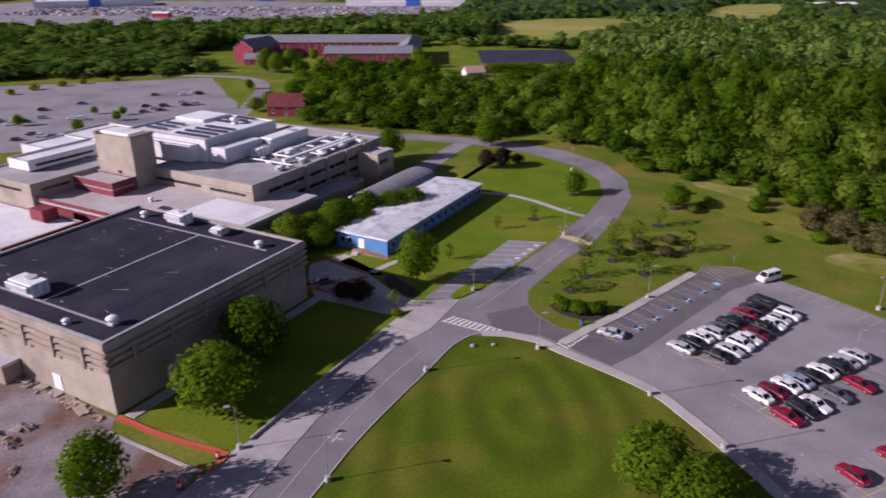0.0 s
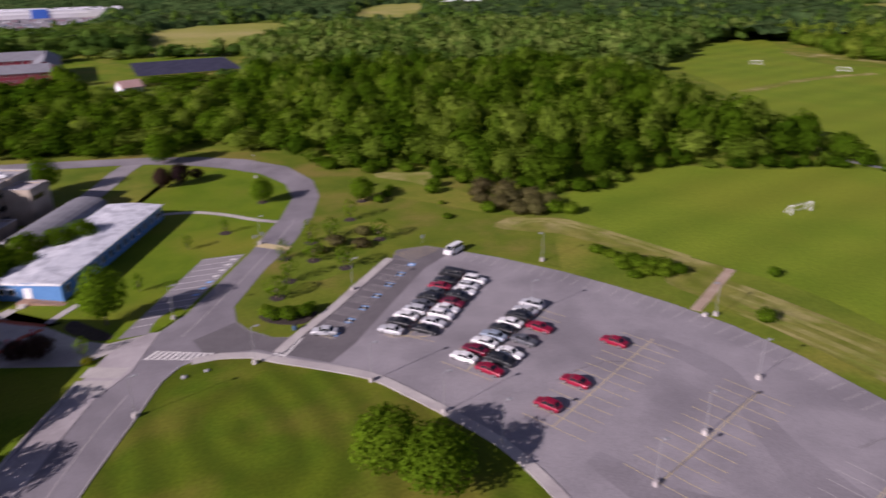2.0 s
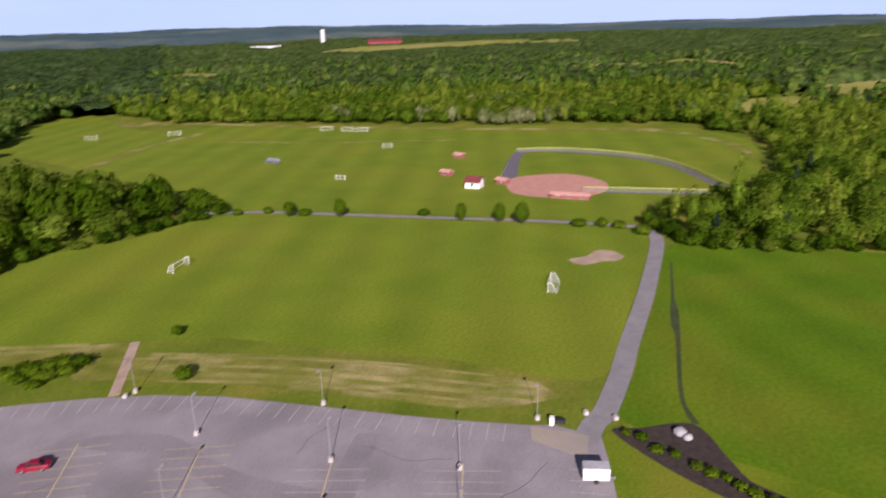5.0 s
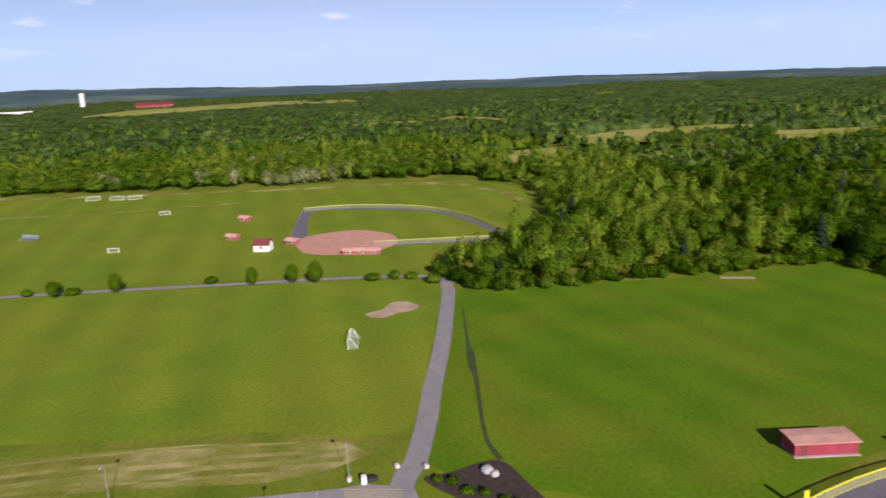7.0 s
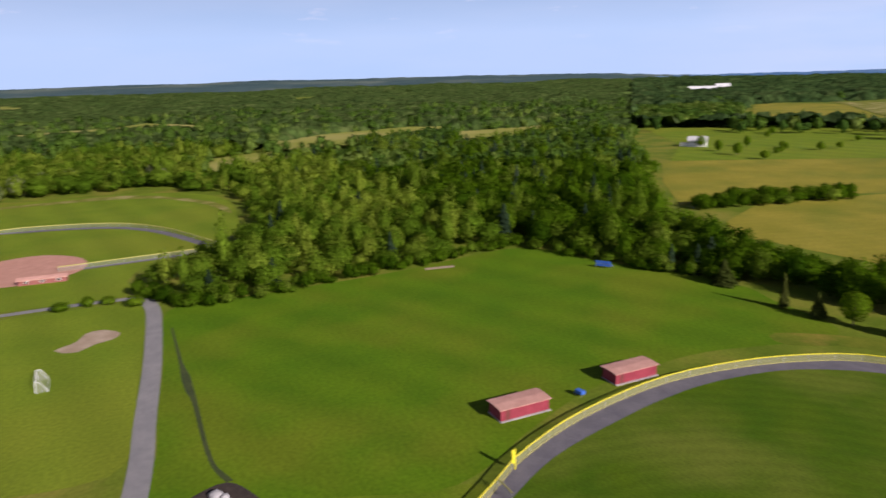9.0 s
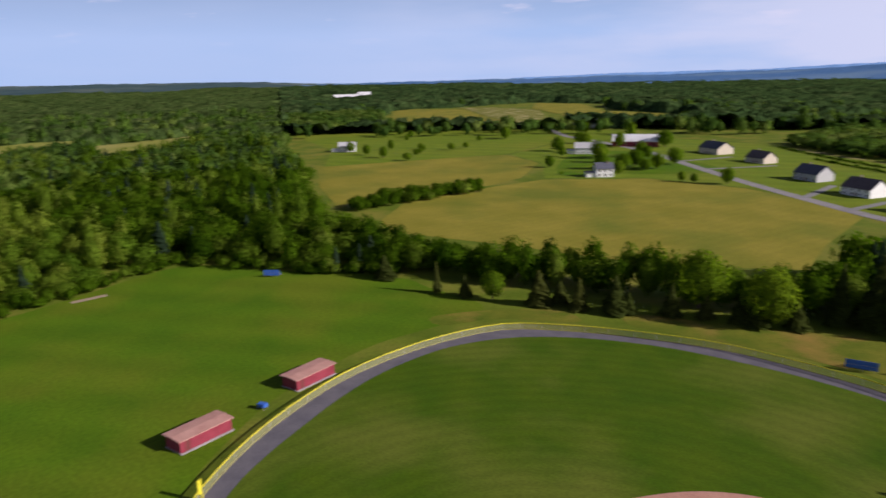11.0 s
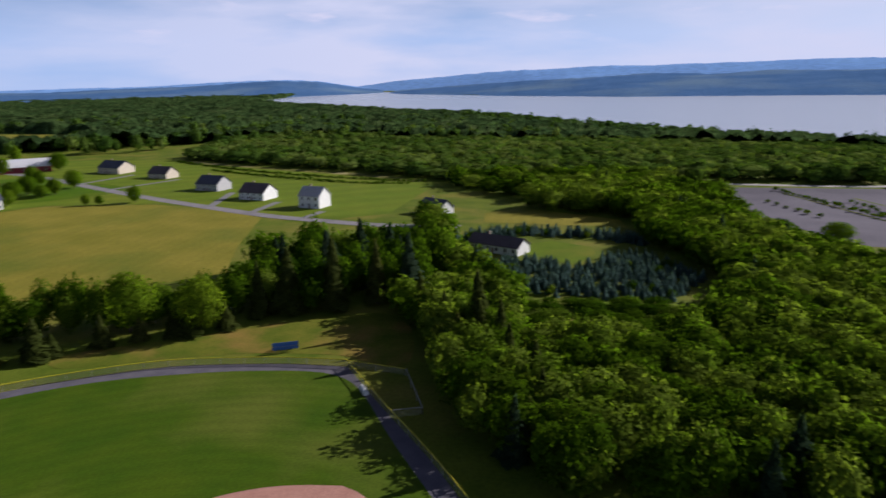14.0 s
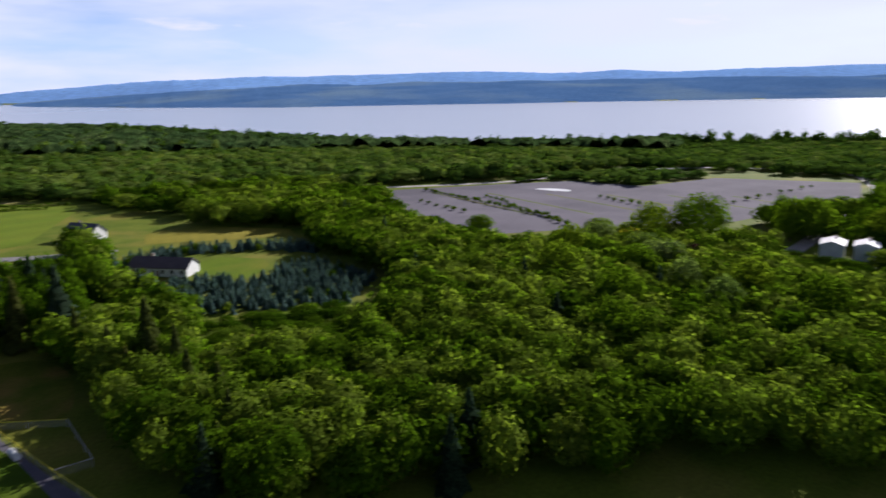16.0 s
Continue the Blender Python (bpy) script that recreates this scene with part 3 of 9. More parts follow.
sheet("upper_field", smooth_line([(224, 139), (226, 90), (226, 30), (223, -6), (240, -8), (262, -18), (290, -50), (349, -64), (400, -62), (432, -32), (442, 40), (437, 98), (434, 125), (440, 244), (412, 308), (500, 425), (426, 411), (345, 375), (300, 285), (255, 195)], 6, True),
      0.03, M["field"], "mown upper playing fields", category="playing field")
sheet("practice_field", smooth_line([(104, -2.5), (119, -4.6), (134, -6.4), (162, -10.4), (194, -13.8), (203, -18), (203, -30), (202, -65), (203, -92), (208, -130), (200, -142), (183, -146), (138, -163), (120, -160), (96, -152), (104, -118), (104, -100), (102, -83), (95, -65), (86, -45), (92, -28)], 4, True),
      0.03, M["practice"], "mown practice field behind the dugouts", category="playing field")
sheet("verge", smooth_line([(102.6, 24), (106, 13), (109.5, 7.5), (114.0, 12), (116.5, 30), (116, 60), (112, 90), (106, 104), (99, 98), (101.5, 84), (103.2, 60), (103, 35)], 4, True), 0.045, M["dry"], "patchy tall dry grass between the car park and the field", category="grass verge")
ribbon("verge", [(110, 100), (104, 118), (96, 136)], 4.0, 0.045, M["dry"], "strip of tall dry grass")

for k, line in enumerate(([(115, 20), (115.6, 45), (113.5, 70), (109, 92)], [(111.2, 12), (111.6, 40), (110.2, 66), (106, 88)], [(108.4, 12), (108.3, 40), (107.3, 62), (104, 84)], [(105.2, 16), (105.4, 42), (104.6, 62), (101.5, 82)],
                          [(88, 141), (97, 141), (104, 128), (111, 104)], [(90, 145), (100, 141), (106.5, 128), (113, 106)])):
    ribbon("verge", line, 0.9 + 0.4 * (k % 3), 0.056 + 0.004 * k, M["tan_grass"], "streak of tan cut grass along the bank")
for k, pts in enumerate(([(60, -161.5), (52, -160), (33, -161), (15, -159.5), (4, -156.5), (-5, -153), (-15, -143), (-20, -150), (-22, -170), (-14, -182), (10, -180), (35, -174), (60, -169)], [(70, -156), (88, -148), (98, -136), (104, -140), (92, -154), (78, -161)])):
    sheet("rough_patch", smooth_line(pts, 2, True), 0.04 + 0.005 * k, M["weeds"], "tan weedy grass behind the outfield fence", category="grass verge")
sheet("rough_strip", smooth_line([(446, 352), (452, 286), (439, 190), (432, 110), (432, 30), (430, -22), (380, -58), (340, -60), (384, -50), (420, -16), (424, 74), (424, 120), (430, 200), (440, 286), (430, 340)], 8, True), 0.045, M["dry"], "uncut paler grass along the upper field", category="grass verge")
ribbon("rough_strip", [(290, 252), (350, 262), (400, 258)], 6, 0.045, M["dry"], "faint worn strip of paler grass")
ribbon("rough_strip", [(370, 232), (371, 160), (384, 88)], 3, 0.05, M["dry"], "faint worn strip of paler grass")
ribbon("rough_strip", [(100, -590), (30, -520), (-30, -465), (-66, -425)], 9, 0.095, M["dry"], "paler uncut grass behind the houses")
sheet("rough_bank", smooth_line([(84, 143), (90, 147), (100, 144), (107, 130), (113, 106), (116, 97), (111, 96), (103, 117), (97, 130), (89, 137)], 3, True), 0.05, M["dry"], "bank of tall tan grass above the car park", category="grass verge")
sheet("rough_bank", smooth_line([(66, 196), (76, 200), (86, 186), (92, 168), (98, 150), (90, 150), (80, 165), (70, 180)], 4, True), 0.05, M["meadow"], "rough weedy bank below the wood", category="grass verge")
sheet("rough_bank", smooth_line([(30, 140), (38, 152), (48, 160), (60, 160), (60, 150), (48, 140), (36, 132)], 3, True), 0.045, M["meadow"], "thin browned grass under young trees", category="grass verge")
sheet("road", ROAD_R1 + ROAD_R2 + ROAD_L, 0.06, M["road_asphalt"], "worn grey asphalt campus road", category="road")
sheet("parking_lot", LOT, 0.055, M["asphalt"], "large worn asphalt car park with faded lines", category="car park")
sheet("resurfaced_lane", [(9, 111.8), (17.5, 109.6), (20, 107), (27.5, 99.6), (33.5, 104), (44, 114.5), (58, 128), (68.5, 134), (63.6, 139.2), (56.7, 140.1), (53.3, 135.6), (33.3, 116.8), (25.2, 110.4), (20.8, 112.4), (17.4, 117.3), (16.2, 121.5), (8, 118)],
      0.066, M["new_asphalt"], "newer dark asphalt lane", category="car park")
OLD_PATCH = shader("sealed darker asphalt", (0.185, 0.171, 0.186), (0.235, 0.218, 0.235), 0.12, 30, 0.9, 0.01, c3=(0.225, 0.21, 0.228), big=0.09)
for k, pts in enumerate(([(80, 84), (83, 80), (85.5, 68), (80.5, 57), (78, 48), (77, 38), (73, 35), (70, 40), (73, 50), (78, 61), (80.5, 68), (79.5, 76)], [(92, 38.4), (92.4, 34.7), (82, 34.0), (66.9, 31.8), (52, 31), (52, 34), (64.2, 35), (76.9, 37.2)],
            [(70, 38), (62, 37), (53, 45), (50, 60), (53, 61), (58, 50), (66, 43)])):
    sheet("asphalt_patch", smooth_line(pts, 2, True), 0.0595 + 0.004 * k, OLD_PATCH, "darker resealed strip of asphalt", category="car park")
rk = random.Random(12)
for x, y, a, n_ in ((88, 22, 100, 9), (90, 8, 150, 7), (80, 12, 190, 10), (93, 44, 165, 5), (58, 78, 30, 8)):
    pts = [(x, y)]
    for _ in range(n_):
        a += rk.uniform(-22, 22)
        pts.append((pts[-1][0] + 1.7 * math.cos(radians(a)), pts[-1][1] + 1.7 * math.sin(radians(a))))
    ribbon("tar_seam", pts, 0.08, 0.072, M["mulch"], "thin dark tar line along a crack", step=1.0)
sheet("parking_bay", [(-4, 124.5), (15.5, 155.5), (24.6, 154.2), (5.6, 126.7), (2, 124)], 0.064, M["asphalt"], "asphalt parking bay beside the road", category="car park")
sheet("bay_island", smooth_line([(1.4, 124.6), (3.6, 125), (8.4, 130.2), (6.8, 132.3), (3.2, 129)], 1, True), 0.17, M["lawn"], "kerbed grass island", 0.17, category="traffic island")
sheet("pavement_1", [(-60, 2), (-33.3, 69.1), (-29.4, 77.3), (-26.9, 80.4), (-17.2, 99.5), (-10.7, 111.1), (-5.6, 119.9), (1, 124), (3.3, 124), (-2.6, 111.7), (-8.3, 105.8), (-13.1, 96.4), (-18.5, 85), (-24.3, 69.1), (-46, 15)],
      0.12, M["pink_concrete"], "broad stained concrete pavement beside the road", 0.12, category="pavement")
sheet("pavement_2", [(-29.2, 140.9), (-24.7, 145.6), (-20.2, 139.3), (-15.5, 135.5), (-9.6, 126.8), (-5.5, 123.5), (1.0, 124.0), (-5.5, 119.9), (-10.1, 117.6), (-25, 124.6), (-28.1, 132.2)], 0.10, M["concrete"], "concrete forecourt between the halls", 0.10, category="pavement")
sheet("pavement_slab", [(-12.6, 109.2), (-10.6, 112.8), (-5.2, 110.2), (-7.2, 106.6)], 0.126, M["concrete"], "newer pale concrete slabs in the pavement", category="pavement")
sheet("pavement_slab", [(-10.2, 113.6), (-8.6, 116.4), (-2.6, 113.2), (-4.4, 110.6)], 0.126, M["concrete"], "newer pale concrete slabs in the pavement", category="pavement")
CURVE = [(6.8, 110.6), (11.5, 110.2), (16.5, 108), (20, 104.4), (25.5, 99.4), (32, 92.8), (35.2, 86.6), (39.3, 76.7), (42.2, 68.2), (43.2, 60), (43.3, 48), (43.5, 36), (45, 18)]
ribbon("pavement_3", CURVE, 1.9, 0.16, M["concrete"], "curved concrete pavement edging the car park", 0.16)
ribbon("pavement_4", [(20.5, 106.8), (26.3, 112.2), (33, 117.6), (43, 127), (53, 136.3)], 1.9, 0.17, M["concrete"], "concrete pavement along the accessible bays", 0.17)
ribbon("footpath", [(10.9, 192), (18.4, 190), (25.6, 184), (32.1, 176), (38, 171)], 1.9, 0.055, M["concrete"], "curving concrete footpath to the blue building")
ribbon("service_road", [(-14, 203), (-7.1, 216), (-2.7, 226), (3, 241), (8.2, 251)], 6.5, 0.058, M["asphalt"], "service road behind the blue building")
ribbon("field_path", [(96, 3), (102, 1.8), (105.7, 0.2), (119.2, -2.2), (133.7, -4), (162, -8), (194, -11.5), (205, -12.2), (213, -11.5), (217.5, -9)], 4.0, 0.07, M["cart"], "grey asphalt path between the fields", step=2)
ribbon("field_path", [(213, -12.3), (218, -10), (221, 5), (222, 29), (221.5, 55), (221.5, 88), (221, 120), (218, 137), (216, 150)], 3.0, 0.068, M["cart"], "grey asphalt path along the field edge", step=3)
ribbon("field_path", [(95, 86.1), (104.2, 90.9), (116, 97.1)], 2.0, 0.075, M["dirt"], "worn pale earth path down the bank")
sheet("mulch_bed", smooth_line([(100.6, -1), (94.4, -6.2), (88.8, -12.8), (85.2, -18.7), (83.4, -23.1), (84.5, -30.5), (85.8, -26), (88.5, -23.8), (91.1, -20), (96.4, -17.7), (104.8, -13.6), (102, -5.3)], 1.5, True), 0.07, M["mulch"], "dark bark mulch planting bed", category="planting bed")
sheet("bare_ground", smooth_line([(184, 12), (188, 7), (193, 5), (194, 1), (189, -3), (185, -1), (183.5, 3), (180, 7), (181, 10)], 2, True), 0.05, M["dirt"], "patch of bare earth on the field")
sheet("ditch", smooth_line([(186, -15.2), (160.8, -14.3), (152, -14.6), (144, -14.3), (137.6, -14.0), (122.1, -13.1), (115.5, -12.9), (110.2, -13.1), (105, -14.6), (104.8, -13.5), (110.2, -12.3), (115.5, -12.1), (122.1, -12.3), (137.6, -13.0), (144, -12.6), (152, -12.8), (160.8, -13.5), (186, -14.8)], 2.0, True), 0.05, M["under"], "narrow drainage ditch across the grass")
ribbon("bare_ground", [(200, -94.8), (198, -104.5)], 2.4, 0.06, M["dirt"], "bare patch at the wood's edge")
sheet("building_site", [(-95, 112), (-73.9, 101.4), (-47.9, 85.7), (-47.1, 82), (-32.2, 74), (-33.3, 69.1), (-60, 2), (-120, 30)], 0.035, M["rubble"], "torn up earth and rubble beside the hall", category="building site")
ribbon("kerb", [(-47.3, 82.2), (-40, 78.2), (-32.2, 74)], 0.5, 0.2, M["concrete"], "pale concrete kerb", 0.2)
ribbon("kerb", [(-26.9, 80.4), (-17.2, 99.5), (-10.7, 111.1)], 0.3, 0.5, M["concrete"], "low concrete wall along the pavement", 0.5)
ribbon("kerb", [(x + 0.15, y) for x, y in ROAD_R1], 0.18, 0.16, M["concrete"], "concrete kerb", 0.16)

# ballparks
BALL = [(85.5, -54.7), (90.2, -65.2), (93.4, -75.5), (95.6, -87), (96.6, -98.5), (95.5, -111), (91.5, -126.5), (83.5, -141), (70.8, -148), (54.5, -153), (34, -155.8), (13, -152.6), (3.8, -150), (-5.0, -146.8)]
INNER = [(82, -56), (85, -62.5), (87.5, -71), (89.5, -80.5), (91.3, -90), (92.3, -102), (91.4, -113), (88, -125.5), (79.6, -137.2), (68, -144.8), (56, -149), (43.8, -151), (31.5, -150.9), (20.3, -150), (10, -148), (3.3, -146), (-2.4, -142.5), (-6.8, -134.3), (-10.8, -112.5), (-14.5, -95), (-20, -70)]
sheet("warning_track", smooth_line(BALL, 3) + smooth_line([(-5.0, -146.8), (-11.4, -121.8), (-16.5, -103.5), (-23, -72)], 4) + [(-18, -40), (60, -25), (77, -40)], 0.06, M["track"], "dark cinder warning track round the ballpark", category="sports ground")
sheet("outfield", smooth_line(INNER, 3) + [(0, -35), (50, -30), (74, -42)], 0.085, M["outfield"], "mown outfield grass of the ballpark", category="sports ground")
sheet("infield", smooth_line([(36, -70), (34, -86), (27.3, -95.1), (19.2, -100.2), (10.2, -101.8), (1.2, -100.4), (-3.8, -97.5), (-9, -84), (-6, -60), (15, -52)], 2, True), 0.11, M["clay"], "red clay infield", category="sports ground")
sheet("warning_track", smooth_line([(277, 46), (348, 49), (352, 27), (340, -7), (316, -27), (274, -42), (271, -39.5), (314, -24), (336.5, -5.5), (348, 26), (344.5, 44.5), (279, 40)], 5, True), 0.06, M["track"], "dark cinder warning track of the far ballpark", category="sports ground")
sheet("infield", smooth_line([(279, 43), (291, 38), (297, 20), (286, 6), (270, 3), (258, 10), (254, 24), (260, 38)], 3, True), 0.09, M["clay"], "red clay infield of the far ballpark", category="sports ground")
ribbon("warning_track", [(266, 6), (266, -40)], 3.0, 0.058, M["track"], "dark cinder strip behind the far ballpark")

# farm land and the housing estate
sheet("hay_field_1", [(180, -213), (125, -217), (72, -217), (30, -235), (30, -270), (26, -312), (24, -330), (50, -362), (82, -383), (137, -392), (188, -364), (200, -330), (215, -270), (196, -228)], 0.08, M["hay"], "golden dry hay field", category="field")
sheet("hay_field_2", [(232, -240), (240, -285), (205, -330), (203, -365), (226, -430), (270, -462), (320, -420), (352, -345), (290, -285)], 0.08, M["hay"], "golden dry hay field beyond a hedge", category="field")
sheet("estate_lawn", [(137, -395), (82, -386), (50, -368), (22, -334), (-8, -318), (-34, -323), (-71, -405), (-73, -428), (-12, -490), (106, -600), (220, -640), (320, -720), (351, -676), (276, -575), (268, -465), (224, -432), (190, -370)], 0.07, M["field"], "green lawns round the houses", category="lawn")
sheet("green_field", [(272, -468), (350, -350), (420, -430), (600, -545), (542, -655), (351, -676), (280, -575)], 0.09, M["field"], "bright green pasture", category="field")
sheet("hay_field_3", [(428, -753), (569, -688), (754, -922), (764, -984), (662, -995), (511, -829)], 0.4, M["hay"], "pale hay field on the rise", category="field")
sheet("hay_field_4", [(258, -787), (333, -800), (416, -879), (566, -1053), (647, -1216), (545, -1200), (419, -1007), (317, -966), (249, -834)], 0.4, M["hay"], "pale distant hay field", category="field")
sheet("hay_field_5", [(709, -1040), (660, -1000), (509, -832), (430, -757), (420, -800), (437, -853), (520, -995), (640, -1060)], 0.39, M["dry"], "dry strip between the far hay fields", category="field")
sheet("farm_lawn", smooth_line([(186, -384), (163, -405), (134, -416), (108, -436), (118, -462), (150, -490), (190, -520), (226, -500), (214, -440)], 6, True), 0.095, M["practice"], "bright watered lawn round the farmhouse", category="lawn")
ribbon("estate_road", [(-60, -285), (-26, -299), (-3, -315), (20.3, -333), (48.5, -362), (90, -408), (136.5, -465), (180, -520), (240, -575), (292, -615), (345, -680), (420, -760)], 7.0, 0.12, M["asphalt"], "grey asphalt road past the houses", step=8)
sheet("ranch_lawn", [(-74, -231), (-84, -214), (-97, -228), (-99, -238), (-88, -250), (-70, -246), (-54, -250), (-50, -240)], 0.08, M["lawn"], "bright lawn round the low house", category="lawn")
sheet("glade", [(-64, -177), (-88, -162), (-93, -173), (-71, -181)], 0.08, M["lawn"], "small sunlit clearing in the wood", category="lawn")
sheet("glade", [(-72, -292), (-126, -265), (-130, -281), (-98, -319), (-78, -312)], 0.08, M["hay"], "pale grass clearing beside the trees", category="field")
sheet("lake_lot", [(-204, -354), (-186, -281), (-194, -212), (-242, -190), (-284, -164), (-393, -156), (-446, -178), (-405, -247), (-345, -256), (-330, -300), (-292, -318)], 0.06, M["lot_asphalt"], "large empty grey car park near the lake", category="car park")
# pond surface drawn as one even white, not with the lake's water
sheet("pond", smooth_line([(-290, -291), (-298, -287), (-302, -277), (-298, -271), (-293, -278)], 2, True), 0.12, plain("white pond surface", (0.75, 0.76, 0.78), 0.4), "small pale pond by the car park", category="pond")
ribbon("lake_road", [(-200, -372), (-295, -326), (-382, -315), (-460, -270), (-480, -200), (-400, -150), (-350, -140), (-250, -120)], 6.0, 0.1, M["concrete"], "pale road behind the lake car park", step=8)
sheet("north_lot", [(-235, 374), (-130, 403), (-120, 380), (-96, 330), (-90, 308), (-110, 255), (-155, 236), (-260, 290)], 0.06, M["asphalt"], "large grey car park behind the college", category="car park")
ribbon("north_road", [(-250, 425), (-190, 418), (-130, 408), (-112, 402), (-98, 385), (-91, 355), (-88, 320), (-84, 290), (-60, 278), (-30, 266)], 7.0, 0.065, M["asphalt"], "campus loop road", step=5)
sheet("lawn_5", [(-124, 395), (-113, 394), (-102, 378), (-97, 352), (-97, 332), (-105, 345)], 0.07, M["lawn"], "grass between the lot and the loop road", category="lawn")
sheet("store_lot", [(-700, 900), (-420, 690), (-283, 705), (-137, 770), (-20, 880), (30, 1010), (-300, 1180), (-640, 1150)], 0.5, M["asphalt"], "busy shopping centre car park far off", category="car park")
sheet("far_field", [(20, 520), (90, 520), (60, 640), (10, 600)], 0.3, M["lawn"], "green field by the dormitories", category="field")
sheet("dorm_lawn", [(-170, 470), (-150, 450), (-60, 415), (20, 410), (30, 480), (0, 560), (-160, 545)], 0.05, M["lawn"], "lawn round the red dormitories", category="lawn")

# ---- woods ----
def crown_template(rng, cards, card, wide=0.5, tall=1.0, core=1, loose=0.5, bumps=9, amp=1.0):
    """A leafy crown of unit size (base at z=0, top at about tall): a rough dark core inside a broken shell of bent leaf clumps."""
    heads = [Vector((rng.gauss(0, 1), rng.gauss(0, 1), rng.gauss(0.25, 0.8))).normalized() for _ in range(bumps)]
    sizes = [rng.uniform(0.12, 0.38) for _ in heads]

    def reach(d):
        k = 0.74 - 0.14 * (amp - 1) + amp * max(s_ * max(0.0, (d.dot(h) - 0.45) / 0.55) ** 0.7 for h, s_ in zip(heads, sizes))
        flat = 1.0 if d.z > -0.2 else 1.0 - 0.25 * (-d.z - 0.2)
        return Vector((d.x * wide * k * flat, d.y * wide * k * flat, tall * (0.46 + (0.47 if d.z > 0 else 0.42) * d.z * k)))

    verts, faces = [], []
    bm = bmesh.new()
    bmesh.ops.create_icosphere(bm, subdivisions=core, radius=1.0)
    mid = Vector((0, 0, tall * 0.46))
    for v in bm.verts:
        v.co = mid + (reach(v.co.normalized()) - mid) * rng.uniform(0.62, 0.86)
    bm.verts.index_update()
    verts += [tuple(v.co) for v in bm.verts]
    faces += [tuple(v.index for v in f.verts) for f in bm.faces]
    bm.free()
    for i in range(cards):
        d = Vector((rng.gauss(0, 1), rng.gauss(0, 1), rng.gauss(0.25, 1))).normalized()
        p = mid + (reach(d) - mid) * rng.uniform(0.76, 1.06)
        p.z = max(p.z, 0.01)
        nrm = (d + Vector((rng.gauss(0, 1), rng.gauss(0, 1), rng.gauss(0.6, 1))) * loose).normalized()
        t = nrm.orthogonal().normalized()
        t.rotate(Matrix.Rotation(rng.uniform(0, 6.3), 3, nrm))
        b, s = nrm.cross(t), card * rng.uniform(0.5, 1.4)
        k = len(verts)
        verts += [tuple(p + t * s * 0.62), tuple(p + b * s * 0.45 - nrm * s * 0.12), tuple(p - t * s * 0.55 + nrm * s * 0.1), tuple(p - b * s * 0.5 - nrm * s * 0.12)]
        faces.append((k, k + 1, k + 2, k + 3))
    return verts, faces


def conifer_template(rng, tiers, per, tall=1.0, trunk_gap=0.03):
    """A spruce of unit height: tiers of drooping boughs round a slim core."""
    verts, faces = [], []
    for i in range(6):
        a = i * math.pi / 3
        verts.append((0.14 * math.cos(a), 0.14 * math.sin(a), trunk_gap))
    verts.append((0, 0, 0.97))
    faces += [(i, (i + 1) % 6, 6) for i in range(6)]
    total = int(tiers * per * 0.72)
    lobes = [rng.uniform(0.8, 1.15) for _ in range(7)]
    for i in range(total):
        f = ((i + rng.random()) / total) ** 1.25          # boughs crowd towards the foot
        a = 2.39996 * i + rng.uniform(-0.4, 0.4)
        z = trunk_gap + 0.03 + (0.93 - trunk_gap) * f
        rr = (0.215 * (1 - f) ** 0.9 + 0.014) * rng.uniform(0.62, 1.2) * lobes[int(a / 6.2832 * 7) % 7]
        w = rr * rng.uniform(0.32, 0.5) + 0.010
        c, s = math.cos(a), math.sin(a)
        k = len(verts)
        verts += [(0.02 * c, 0.02 * s, z + 0.05), (rr * 0.6 * c - w * s, rr * 0.6 * s + w * c, z + 0.0), (rr * c, rr * s, z - 0.03 - 0.05 * (1 - f)), (rr * 0.6 * c + w * s, rr * 0.6 * s - w * c, z + 0.0)]
        faces.append((k, k + 1, k + 2, k + 3))
    return verts, faces


RNG = random.Random(7)
CROWN_FINE = [crown_template(RNG, 360, 0.088, 0.47, t, 2) for t in (1.0, 1.1, 0.95, 1.15, 1.0)]
CROWN_MID = [crown_template(RNG, 130, 0.14, 0.47, t, 1) for t in (1.0, 1.15, 0.95)]
CROWN_FAR = [crown_template(RNG, 28, 0.28, 0.46, t, 1) for t in (1.0, 1.15, 0.9, 1.05)]
SLIM_FINE = [crown_template(RNG, 230, 0.075, 0.27, t, 1, bumps=12) for t in (1.05, 1.2)]
SLIM_MID = [crown_template(RNG, 80, 0.12, 0.27, t, 1, bumps=12) for t in (1.05, 1.2)]
SPRUCE_FINE = [conifer_template(RNG, 13, 11) for _ in range(2)]
SPRUCE_MID = [conifer_template(RNG, 8, 7) for _ in range(2)]


